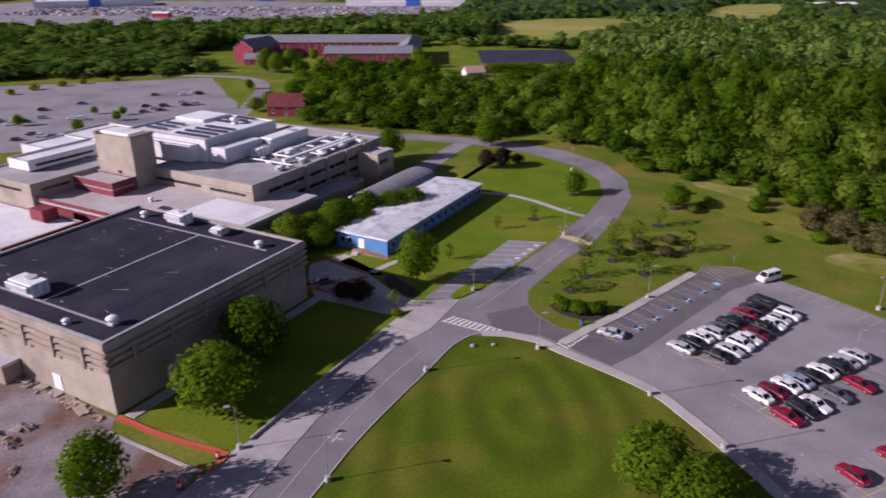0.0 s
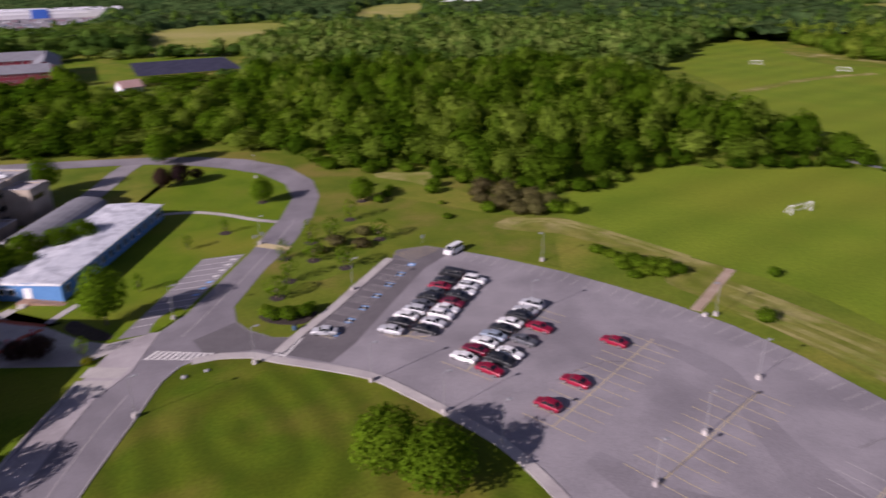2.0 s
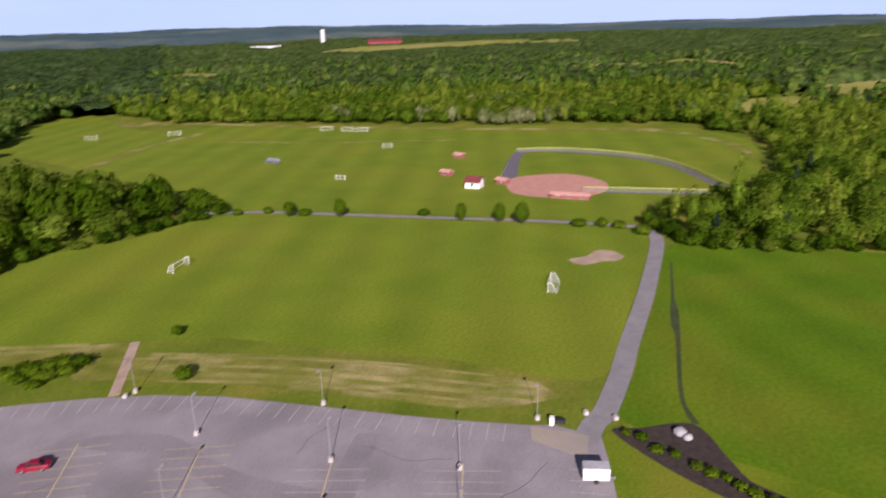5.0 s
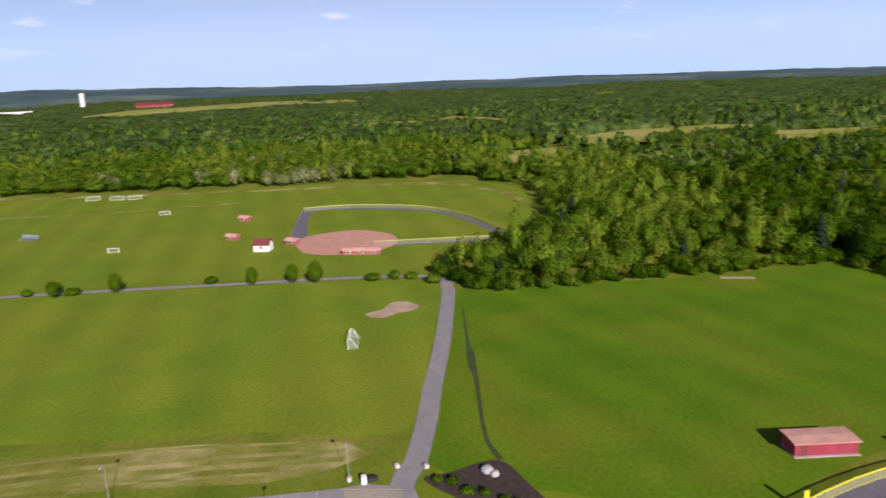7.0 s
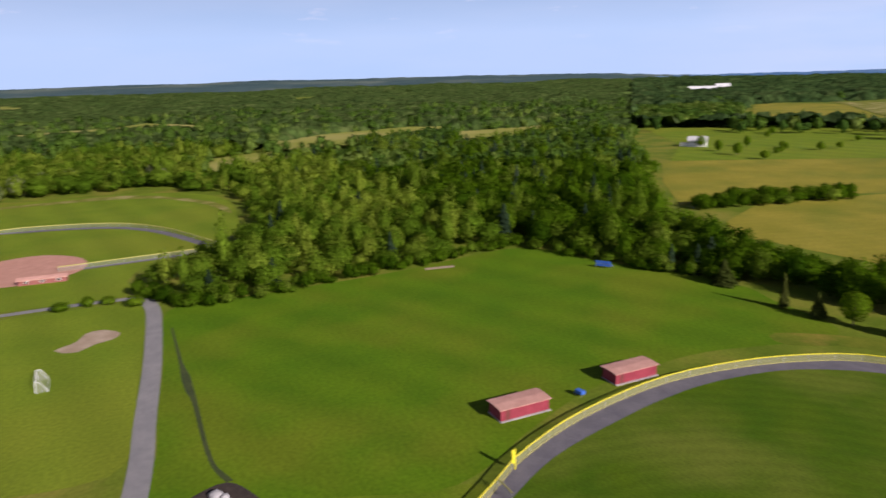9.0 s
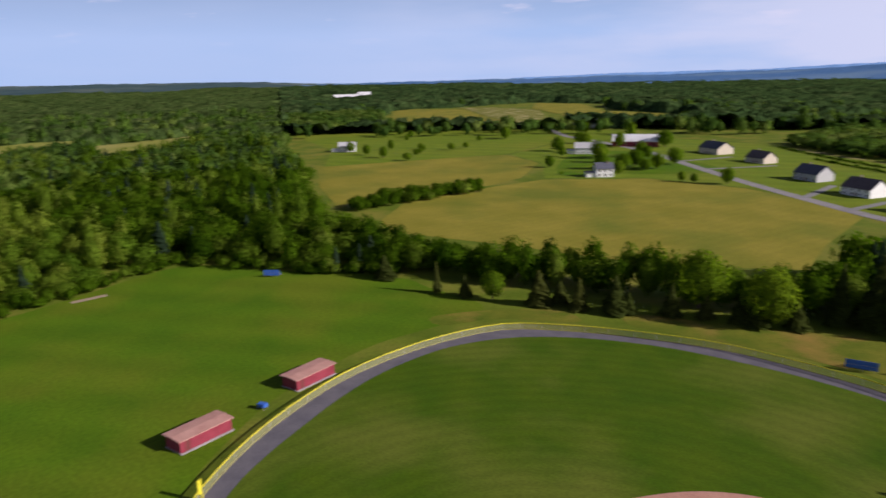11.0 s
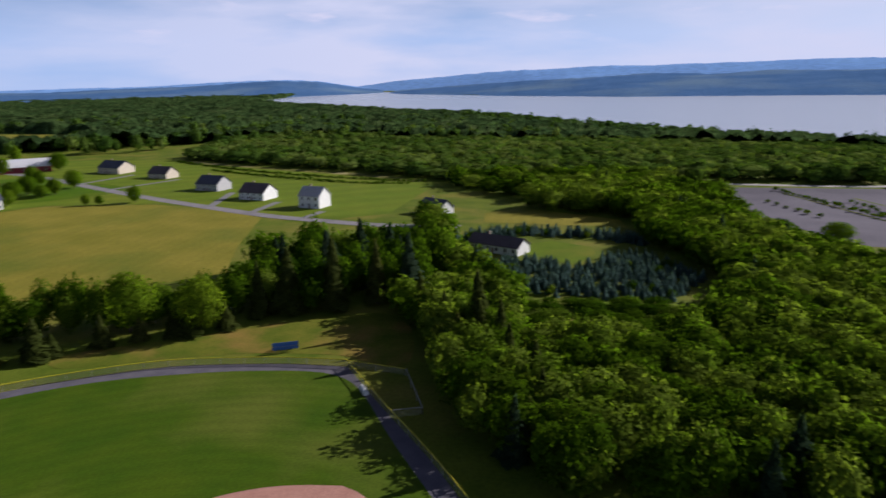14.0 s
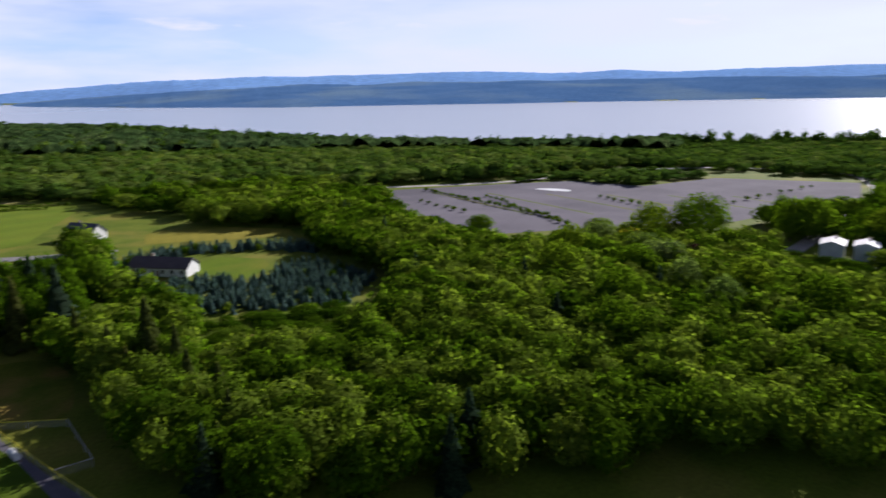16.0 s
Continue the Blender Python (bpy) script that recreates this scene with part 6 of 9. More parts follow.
def blue_hall():
    t = thing("classroom_building", on_campus(69, -2.8), "long bright blue single-storey classroom building with white roof", "building")
    L, W, H = 49.0, 14.6, 3.9
    for a in ((0.3, 0.3, L - 0.3, 0.6), (0.3, W - 0.6, L - 0.3, W - 0.3), (0.3, 0.6, 0.6, W - 0.6), (L - 0.6, 0.6, L - 0.3, W - 0.6)):
        part("wall", box(a[0], a[1], 0, a[2], a[3], H), MB["blue_wall"], t)
    verts = [(0, 0, H), (L, 0, H), (L, W, H), (0, W, H), (0, W / 2, H + 0.45), (L, W / 2, H + 0.45)]
    verts += [(x, y, z - 0.22) for x, y, z in verts]
    part("roof", mesh_from("roof", verts, [(0, 1, 5, 4), (4, 5, 2, 3), (0, 4, 3, 9, 10, 6), (1, 7, 11, 8, 2, 5), (0, 6, 7, 1), (3, 2, 8, 9), (6, 10, 11, 7), (10, 9, 8, 11)], MB["shingle"]), None, t)
    part("fascia", box(-0.04, -0.04, H - 0.3, 0.02, W + 0.04, H + 0.02), MB["white"], t)
    part("fascia", box(0.02, -0.05, H - 0.26, L, 0.0, H - 0.02), MB["white"], t)
    for k, x in enumerate((2.5, 6.5, 10, 13.5, 17, 20.5, 24, 27.5, 31, 34.5, 38, 41.5, 45, 47)):
        w = part("window", box(x - 0.85, 0.2, 1.2, x + 0.85, 0.29, 2.9), MB["white"], t, "white framed window")
        part("pane", box(x - 0.7, 0.17, 1.32, x - 0.06, 0.2, 2.78), MB["window"], w)
        part("pane", box(x + 0.06, 0.17, 1.32, x + 0.7, 0.2, 2.78), MB["window"], w)
    d = part("door", box(0.2, 6.5, 0.6, 0.29, 8.1, 2.9), MB["white"], t, "white double door")
    part("door_handle", box(0.12, 7.2, 1.6, 0.2, 7.4, 1.7), MB["steel"], d)
    for y in (10.5, 12.5):
        w = part("window", box(0.2, y - 0.7, 1.3, 0.29, y + 0.7, 2.7), MB["white"], t)
        part("pane", box(0.17, y - 0.58, 1.4, 0.2, y + 0.58, 2.6), MB["window"], w)
    part("landing", box(-1.7, 5.9, 0, 0.28, 8.7, 0.6), MB["wood"], t)
    ramp = [(-1.6, -1.0, 0.0), (-0.1, -1.0, 0.0), (-0.1, 5.9, 0.6), (-1.6, 5.9, 0.6), (-1.6, 5.9, 0.0), (-0.1, 5.9, 0.0)]
    part("ramp", mesh_from("ramp", ramp, [(0, 1, 2, 3), (0, 3, 4), (1, 5, 2), (3, 2, 5, 4)], MB["wood"]), None, t, "timber access ramp")
    for k in range(5):
        y = -0.8 + k * 1.65
        part("rail_post", box(-1.68, y - 0.05, 0, -1.58, y + 0.05, 1.0 + max(0, y) * 0.1), MB["wood"], t)
    part("handrail", tube((-1.63, -0.9, 0.95), (-1.63, 5.9, 1.55), 0.05), MB["wood"], t)
    for k in range(4):
        part("step", box(-2.1 - 0.35 * k, 6.6, 0, -1.75 - 0.35 * k, 8.1, 0.45 - 0.12 * k), M["concrete"], t)
    return t


blue_hall()


def gable(name, m, l, w, h, rise, wall, roof, label, category, group="", windows=0, storeys=1, over=0.4, parent_parts=None):
    """A gabled building: hollow-looking body, two roof slopes with eaves, windows with frames, a door."""
    t = thing(name, m, label, category, group)
    v = [(-l / 2, -w / 2, 0), (l / 2, -w / 2, 0), (l / 2, w / 2, 0), (-l / 2, w / 2, 0), (-l / 2, -w / 2, h), (l / 2, -w / 2, h), (l / 2, w / 2, h), (-l / 2, w / 2, h), (-l / 2, 0, h + rise), (l / 2, 0, h + rise)]
    f = [(0, 1, 5, 4), (2, 3, 7, 6), (1, 2, 6, 9, 5), (3, 0, 4, 8, 7)]
    part("wall", mesh_from("wall", v, f, wall), None, t)
    for s in (1, -1):
        ey, ez = w / 2 + over, h - rise * over / (w / 2)
        a = [(-l / 2 - over, 0, h + rise + 0.05), (l / 2 + over, 0, h + rise + 0.05), (l / 2 + over, -s * ey, ez + 0.05), (-l / 2 - over, -s * ey, ez + 0.05)]
        a += [(x, y, z + 0.22) for x, y, z in a]
        q = [(0, 1, 2, 3), (4, 7, 6, 5), (0, 4, 5, 1), (1, 5, 6, 2), (2, 6, 7, 3), (3, 7, 4, 0)]
        part("roof", mesh_from("roof", a, q if s > 0 else [x[::-1] for x in q], roof), None, t)
    hs = h / storeys
    for side in (-1, 1):
        for st in range(storeys):
            for k in range(windows):
                x = -l / 2 + (k + 0.5) * l / windows
                y0, y1 = (-w / 2 - 0.05, -w / 2 + 0.02) if side < 0 else (w / 2 - 0.02, w / 2 + 0.05)
                fr = part("window", box(x - 0.6, y0, st * hs + hs * 0.32, x + 0.6, y1, st * hs + hs * 0.82), MB["white"], t)
                yy = (y0 - 0.02, y0) if side < 0 else (y1, y1 + 0.02)
                part("pane", box(x - 0.48, yy[0], st * hs + hs * 0.36, x + 0.48, yy[1], st * hs + hs * 0.78), MB["window"], fr)
    if windows:
        part("door", box(-0.5, -w / 2 - 0.06, 0, 0.5, -w / 2 - 0.051, 2.05), MB["wood"], t)
    return t


# dormitories, red house, sheds north of the campus
gable("dormitory", pose(-80, 505, 0, 0, 0, 0), 112, 15, 9.0, 4.2, MB["red_wall"], MB["slate"], "long red dormitory with grey shingle roof", "building", "red dormitories", 24, 3)
gable("dormitory", pose(-46, 452, 0, 0, 0, 0), 54, 14, 8.0, 3.6, MB["red_wall"], MB["slate"], "red dormitory wing with grey shingle roof", "building", "red dormitories", 14, 3)
gable("dormitory", pose(-22, 485, 0, 0, 0, 90), 58, 14, 8.6, 3.8, MB["red_wall"], MB["slate"], "red dormitory cross wing with grey roof", "building", "red dormitories", 8, 3)
gable("dormitory", pose(-122, 478, 0, 0, 0, 68), 30, 15, 9.0, 5.0, MB["red_wall"], MB["slate"], "red gabled dormitory entrance wing", "building", "red dormitories", 5, 3)
gable("entrance_lodge", pose(-117, 458, 0, 0, 0, 0), 15, 10, 3.6, 3.0, MB["red_wall"], MB["slate"], "low red lodge with grey hipped roof", "building", "", 3)
gable("red_house", pose(-66.5, 303, 0, 0, 0, 0), 15.5, 11, 4.2, 4.4, MB["red_wall"], MB["dark_red_roof"], "dark red barn-like house with red roof", "house", "", 3)
gable("pink_roof_house", pose(17, 404, 0, 0, 0, 20), 11, 8, 3, 3, MB["light_wall"], shader("pale pink roof", (0.45, 0.28, 0.26), (0.5, 0.33, 0.3), 0.5), "small house with faded pink roof", "house", "", 2)
for k in range(9):
    row = thing("ground_solar_row", pose(54, 456 + k * 6.2, 0, 0, 0, 2), "long dark ground-mounted solar panel row", "solar panels", "rows of the solar field")
    bm = box(-30, -1.6, -0.06, 30, 1.6, 0.06)
    bmesh.ops.transform(bm, matrix=pose(0, 0, 1.8, 28, 0, 0), verts=bm.verts)
    part("panel", bm, MB["dull_solar"], row)
    for x in range(-27, 28, 9):
        part("post", tube((x, 0, 0), (x, 0, 1.8), 0.1, None, 6), MB["steel"], row)


def store(m, l, w, h, wall, label):
    t = thing("store", m, label, "store", "far shops")
    block("wall", 0, 0, 0, l, w, h, wall, MB["white_roof"], t)
    part("entrance", box(l * 0.45, -1.2, 0, l * 0.55, 0, h + 2.0, 0.1), MB["blue_tarp"], t)
    part("sign_band", box(l * 0.2, -0.3, h * 0.55, l * 0.8, -0.02, h * 0.8), MB["white"], t)
    for k in range(8):
        part("unit", box(l * (0.06 + 0.11 * k), w * 0.4, h, l * (0.06 + 0.11 * k) + 4, w * 0.4 + 3, h + 1.6), MB["metal"], t)
    return t


store(pose(-135, 1035, 0, 0, 0, -2), 185, 70, 9, MB["light_wall"], "big pale store with flat white roof")
store(pose(-370, 1150, 0, 0, 0, 4), 190, 60, 10, MB["precast"], "row of tan shop fronts")
store(pose(-545, 990, 0, 0, 0, 24), 150, 70, 9, MB["light_wall"], "long pale warehouse store")
kiosk = gable("kiosk", pose(-318, 838, 0, 0, 0, 0), 18, 12, 5, 1.5, MB["red_plastic"], MB["white_roof"], "bright red restaurant box", "building", "", 2)

# ---- cars ----
GLASS = plain("dark car glass", (0.012, 0.014, 0.018), 0.08, 0.0, 0.7)
TYRE = plain("tyre rubber", (0.02, 0.02, 0.02), 0.8)
RIM = plain("alloy rim", (0.5, 0.5, 0.52), 0.3, 0.8)
LAMP_W, LAMP_R = plain("clear lamp", (0.75, 0.76, 0.78), 0.15), plain("red lamp", (0.4, 0.01, 0.01), 0.2)
PAINT = {n: plain(n + " car paint", c, 0.28, 0.15, 0.6) for n, c in dict(white=(0.78, 0.78, 0.78), silver=(0.48, 0.49, 0.51), red=(0.26, 0.006, 0.03), dark_red=(0.14, 0.006, 0.025), black=(0.016, 0.017, 0.02),
                                                                        grey=(0.10, 0.105, 0.12), blue=(0.06, 0.12, 0.24), steel_blue=(0.26, 0.31, 0.38)).items()}
#        length, width, bonnet z, roof z, and along the length: bonnet end, screen top, roof end, boot
STYLE = dict(sedan=(4.7, 1.8, 0.92, 1.45, 0.27, 0.42, 0.70, 0.86), hatch=(4.2, 1.76, 0.95, 1.5, 0.25, 0.40, 0.80, 0.95), suv=(4.65, 1.86, 1.08, 1.72, 0.24, 0.36, 0.86, 0.97), van=(5.3, 2.0, 1.25, 2.1, 0.14, 0.24, 0.96, 0.99))


def loft(sections):
    """A closed skin over cross sections of equal count."""
    verts, faces, n = [], [], len(sections[0])
    for s in sections:
        verts += s
    for i in range(len(sections) - 1):
        for j in range(n):
            a, b = i * n + j, i * n + (j + 1) % n
            faces.append((a, b, b + n, a + n))
    faces.append(tuple(range(n))[::-1])
    faces.append(tuple((len(sections) - 1) * n + j for j in range(n)))
    return verts, faces


def car(style, colour, m, group, label):
    l, w, bz, rz, f1, f2, f3, f4 = STYLE[style]
    t = thing("car", m, label, "car", group)
    paint = PAINT[colour]

    def ring(x, half, low, high, belt):
        return [(x, -half * 0.92, low), (x, half * 0.92, low), (x, half, low + 0.22), (x, half, belt - 0.12), (x, half * 0.9, high), (x, -half * 0.9, high), (x, -half, belt - 0.12), (x, -half, low + 0.22)]

    h = w / 2
    prof = [(0.0, 0.82, 0.36, bz * 0.74), (0.03, 0.94, 0.26, bz * 0.86), (f1 * 0.55, 1.0, 0.22, bz * 0.95), (f1, 1.0, 0.22, bz), (0.5, 1.0, 0.22, bz + 0.03), (f4, 1.0, 0.24, bz + 0.02), (0.97, 0.95, 0.3, bz * 0.98), (1.0, 0.86, 0.4, bz * 0.86)]
    v, f = loft([ring(l / 2 - x * l, h * k, lo, hi, hi) for x, k, lo, hi in prof])
    body = part("body", mesh_from("body", v, f, paint), None, t)

    def cab(x, half, z):
        return [(x, -half, z), (x, half, z)]

    # cabin: glass house with a painted roof
    b0, b1, b2, b3 = l / 2 - f1 * l, l / 2 - f2 * l, l / 2 - f3 * l, l / 2 - f4 * l
    lo, hi = bz - 0.02, rz - 0.07
    gv = [(b0, -h * 0.88, lo), (b0, h * 0.88, lo), (b1, h * 0.74, hi), (b1, -h * 0.74, hi), (b2, h * 0.74, hi), (b2, -h * 0.74, hi), (b3, h * 0.86, lo), (b3, -h * 0.86, lo)]
    part("windscreen", mesh_from("windscreen", gv[:4], [(0, 1, 2, 3)], GLASS), None, t)
    part("rear_window", mesh_from("rear_window", gv[4:], [(0, 2, 3, 1)], GLASS), None, t)
    part("side_window", mesh_from("side_window", [gv[1], gv[6], gv[4], gv[2]], [(0, 1, 2, 3)], GLASS), None, t)
    part("side_window", mesh_from("side_window", [gv[0], gv[3], gv[5], gv[7]], [(0, 1, 2, 3)], GLASS), None, t)
    part("roof", box(b2 - 0.05, -h * 0.76, hi - 0.01, b1 + 0.05, h * 0.76, rz, 0.05), paint, t)
    for s in (-1, 1):
        for x, z0, x1, z1 in ((b0, lo, b1, hi), (b3, lo, b2, hi)):
            part("pillar", tube((x, s * h * 0.87, z0), (x1, s * h * 0.75, z1), 0.05, None, 5), paint, t)
        mid = (b1 + b2) / 2
        part("pillar", tube((mid, s * h * 0.885, lo), (mid, s * h * 0.75, hi), 0.05, None, 5), paint, t)
        part("mirror", box(b0 - 0.35, min(s * h, s * (h + 0.16)), lo, b0 - 0.2, max(s * h, s * (h + 0.16)), lo + 0.14, 0.02), paint, t)
        part("headlight", box(l / 2 - 0.2, min(s * h * 0.5, s * h * 0.86), bz * 0.6, l / 2 - 0.02, max(s * h * 0.5, s * h * 0.86), bz * 0.76, 0.03), LAMP_W, t)
        part("tail_light", box(-l / 2 - 0.02, min(s * h * 0.5, s * h * 0.86), bz * 0.66, -l / 2 + 0.14, max(s * h * 0.5, s * h * 0.86), bz * 0.85, 0.03), LAMP_R, t)
        for x in (l * 0.31, -l * 0.29):
            y0, y1 = s * (h - 0.2), s * (h + 0.015)
            wh = part("wheel", tube((x, y0, 0.33), (x, y1, 0.33), 0.33, None, 14), TYRE, t)
            part("rim", tube((x, y1 - s * 0.02, 0.33), (x, y1 + s * 0.012, 0.33), 0.21, None, 10), RIM, wh)
    part("number_plate", box(-l / 2 - 0.03, -0.25, bz * 0.5, -l / 2 + 0.02, 0.25, bz * 0.62), LAMP_W, t)
    return t


DRAWN = {}


def park(style, colour, x, y, turn, group, z=0.06, where="on the asphalt car park"):
    words = dict(sedan="saloon car", hatch="hatchback car", suv="sport utility car", van="passenger van")
    m = pose(x, y, z, 0, 0, turn)
    key = (style, colour)
    if key not in DRAWN:
        DRAWN[key] = car(style, colour, m, group, f"{colour.replace('_', ' ')} {words[style]} parked {where}")
        return DRAWN[key]
    c = copy_thing(DRAWN[key], m)
    return tagged(c, f"{colour.replace('_', ' ')} {words[style]} parked {where}", "", group)


R1 = math.degrees(math.atan2(16.1, 20.8))
R2T = math.degrees(math.atan2(11.3, 20.3))
ROW_CARS = [
    (R1, [("sedan", "silver", 40.4, 104.6), ("sedan", "black", 42.9, 106.6), ("sedan", "white", 45.0, 108.3), ("suv", "silver", 47.4, 109.6), ("sedan", "grey", 49.7, 111.4), ("suv", "black", 51.9, 113.3), ("hatch", "grey", 54.0, 115.2),
          ("sedan", "red", 56.2, 117.1), ("sedan", "black", 58.4, 119.0), ("van", "black", 60.9, 121.0)], 1),
    (R1, [("sedan", "black", 45.9, 101.8), ("sedan", "silver", 48.5, 103.7), ("suv", "white", 50.9, 105.6), ("sedan", "white", 53.1, 107.5), ("sedan", "dark_red", 55.2, 109.3), ("suv", "black", 57.3, 111.0), ("sedan", "white", 59.6, 112.8), ("hatch", "silver", 61.6, 114.6), ("suv", "white", 63.9, 116.4)], -1),
    (R2T, [("sedan", "white", 47.7, 90.3), ("sedan", "dark_red", 50.6, 91.7), ("sedan", "white", 53.2, 93.1), ("sedan", "steel_blue", 55.8, 94.4), ("sedan", "black", 58.4, 95.9), ("sedan", "white", 60.9, 97.2), ("suv", "black", 63.4, 98.6), ("sedan", "silver", 65.9, 100.0), ("suv", "silver", 68.4, 101.6)], 1),
    (R2T, [("sedan", "red", 49.6, 85.0), ("suv", "black", 52.6, 86.6), ("sedan", "white", 55.2, 88.0), ("sedan", "grey", 59.6, 90.6), ("sedan", "red", 64.6, 93.2)], -1),
]
for turn, cars, face in ROW_CARS:
    for style, colour, x, y in cars:
        park(style, colour, x, y, turn + 90 * face + (int(x * 10) % 5 - 2) * 0.8, "cars in the car park")
for x, y in ((73.3, 83.1), (59.9, 75.9), (52.5, 72.6)):
    park("sedan" if x > 55 else "hatch", "red", x, y, 115, "cars in the car park")
park("van", "white", 67.4, 132.8, 207, "cars in the car park")
park("sedan", "silver", 29.6, 109.6, 151, "cars in the car park", 0.07)
park("sedan", "grey", -24.5, 131.5, 20, "cars by the halls", 0.11, "on the concrete forecourt")
NORTH = [(-177, 291), (-171, 286), (-168, 294), (-156, 264), (-145.6, 259), (-157, 255), (-154, 292), (-150, 291), (-133.7, 318), (-128.4, 314), (-126.1, 319), (-130.1, 306), (-124, 309.5), (-126.7, 347), (-123.7, 354), (-116.7, 321), (-113, 323), (-140.6, 347), (-166, 325), (-176, 310), (-151, 261), (-174, 281), (-120, 350), (-121, 328), (-182, 287)]
for k, (x, y) in enumerate(NORTH):
    park(("sedan", "suv", "hatch")[k % 3], ("white", "black", "silver", "grey", "blue", "dark_red", "white")[k % 7], x, y, 15 + 90 * (k % 2) * 0, "cars behind the college", 0.07, "in the lot behind the college")
park("sedan", "silver", -88.5, 318, 95, "cars behind the college", 0.07, "on the loop road")

# shoppers' cars, far off, as a mass
rng = np.random.RandomState(3)
V, F, MI = [], [], []
mats_far = [PAINT[c] for c in ("white", "silver", "black", "grey", "red", "blue")]
for row in range(15):
    for k in range(62):
        x, y = -560 + k * 9.0 + row * 3.0, 860 + row * 10.5 + 0.02 * k
        if rng.rand() < 0.45 or not inside(CLEAR[len(FAR_FIELDS)], [x], [y])[0]:
            continue
        b = len(V)
        x += rng.uniform(-3, 3)
        for dx, dy, z in ((-1, -2.3, 0.8), (1, -2.3, 0.8), (1, 2.3, 0.8), (-1, 2.3, 0.8), (-1, -2.3, 1.5), (1, -2.3, 1.5), (1, 2.3, 1.5), (-1, 2.3, 1.5), (-0.75, -1.2, 2.1), (0.75, -1.2, 2.1), (0.75, 1.5, 2.1), (-0.75, 1.5, 2.1)):
            V.append((x + dx, y + dy, z - 0.2))
        q = [(0, 1, 5, 4), (1, 2, 6, 5), (2, 3, 7, 6), (3, 0, 4, 7), (4, 5, 9, 8), (5, 6, 10, 9), (6, 7, 11, 10), (7, 4, 8, 11), (8, 9, 10, 11)]
        F += [tuple(b + i for i in f) for f in q]
        MI += [rng.randint(6)] * len(q)
far_me = mesh_from("shoppers_cars", V, F, mats_far)
far_me.polygons.foreach_set("material_index", np.array(MI, np.int32))
tagged(new("shoppers_cars", far_me), "hundreds of parked cars at the far shops", "cars", "", "stuff")

# ---- painted lines ----
def stripe(p, q, w, z, mat, parent, name="stripe"):
    p, q = Vector((*p, 0)), Vector((*q, 0))
    d = (q - p).normalized()
    n = Vector((-d.y, d.x, 0)) * w / 2
    me = mesh_from(name, [(*(p + n).xy, z), (*(p - n).xy, z), (*(q - n).xy, z), (*(q + n).xy, z)], [(0, 1, 2, 3)], mat)
    return part(name, me, None, parent)


def marking(name, label):
    return thing(name, Matrix(), label, "road marking", "", "structure")


def lerp(a, b, f):
    return (a[0] + (b[0] - a[0]) * f, a[1] + (b[1] - a[1]) * f)


def crosswalk(a, b, c, d, n, z, mat=M["white_line"]):
    """Bars between edge a-b and edge d-c, framed."""
    t = marking("crosswalk", "white painted crosswalk bars")
    for k in range(n):
        f = (k + 0.5) / n
        stripe(lerp(a, b, f), lerp(d, c, f), 0.45, z, mat, t)
    stripe(a, b, 0.2, z + 0.004, mat, t)
    stripe(d, c, 0.2, z + 0.004, mat, t)
    return t


crosswalk((-0.5, 115.2), (9.3, 109.9), (10.6, 111.6), (1.6, 117.0), 11, 0.085)
crosswalk((19.6, 106.6), (24.3, 111.4), (25.7, 109.9), (21.0, 104.9), 8, 0.085)


def parking_row(a, b, pitch, left, right, mat, label, spine=True, z=0.072, skip=()):
    """A double row of stalls about the line a-b: left and right are the stall depths."""
    t = marking("parking_row", label)
    A_r, B_r = Vector(a), Vector(b)
    d = (B_r - A_r).normalized()
    n = Vector((-d.y, d.x))
    if spine:
        stripe(a, b, 0.16, z + 0.004, M["yellow_line"], t, "spine")
    for k in range(int((B_r - A_r).length / pitch) + 1):
        p = A_r + d * pitch * k
        stripe(tuple(p + n * left), tuple(p - n * right), 0.11, z, mat, t, "line")
    return t


parking_row((50.5, 68.4), (80.5, 81.4), 2.62, 5.3, 5.3, M["yellow_line"], "faded yellow stall lines")
parking_row((56, 52.4), (84, 61.5), 2.62, 5.4, 5.2, M["yellow_line"], "faded yellow stall lines")
parking_row((61.5, 34.6), (84.2, 39.6), 2.62, 5.6, 5.8, M["faded_line"], "faded white stall lines")
parking_row((67.5, 16.3), (87, 20.1), 2.62, 5.6, 5.6, M["faded_line"], "faded white stall lines")
parking_row((55, 1.8), (91.0, 4.7), 2.62, 0.2, 5.2, M["faded_line"], "faded white stall lines", False)
parking_row((46.4, 87.2), (70.5, 100.0), 2.62, 5.0, 5.0, M["yellow_line"], "yellow stall lines between parked cars")
parking_row((42.5, 102.0), (64.5, 120.2), 2.62, 5.0, 5.0, M["yellow_line"], "yellow stall lines between parked cars")
edge_line = smooth_line([(70.5, 131.2), (75.3, 125), (80, 117.5), (84, 110.8), (89, 100.5), (93.3, 90), (96.5, 78.6), (98.2, 66.5), (98.4, 54), (98.4, 43), (98.3, 32.7), (98.6, 23.5), (99.3, 13)], 2.6)
rim = marking("edge_stalls", "white stall lines along the kerbless edge")
for (x0, y0), (x1, y1) in zip(edge_line, edge_line[1:]):
    d = Vector((x1 - x0, y1 - y0)).normalized()
    stripe((x0, y0), (x0 + d.y * 5.0 * (1 if d.y < 0 else -1), y0 - d.x * 5.0 * (1 if d.y < 0 else -1)), 0.11, 0.072, M["faded_line"], rim, "line")
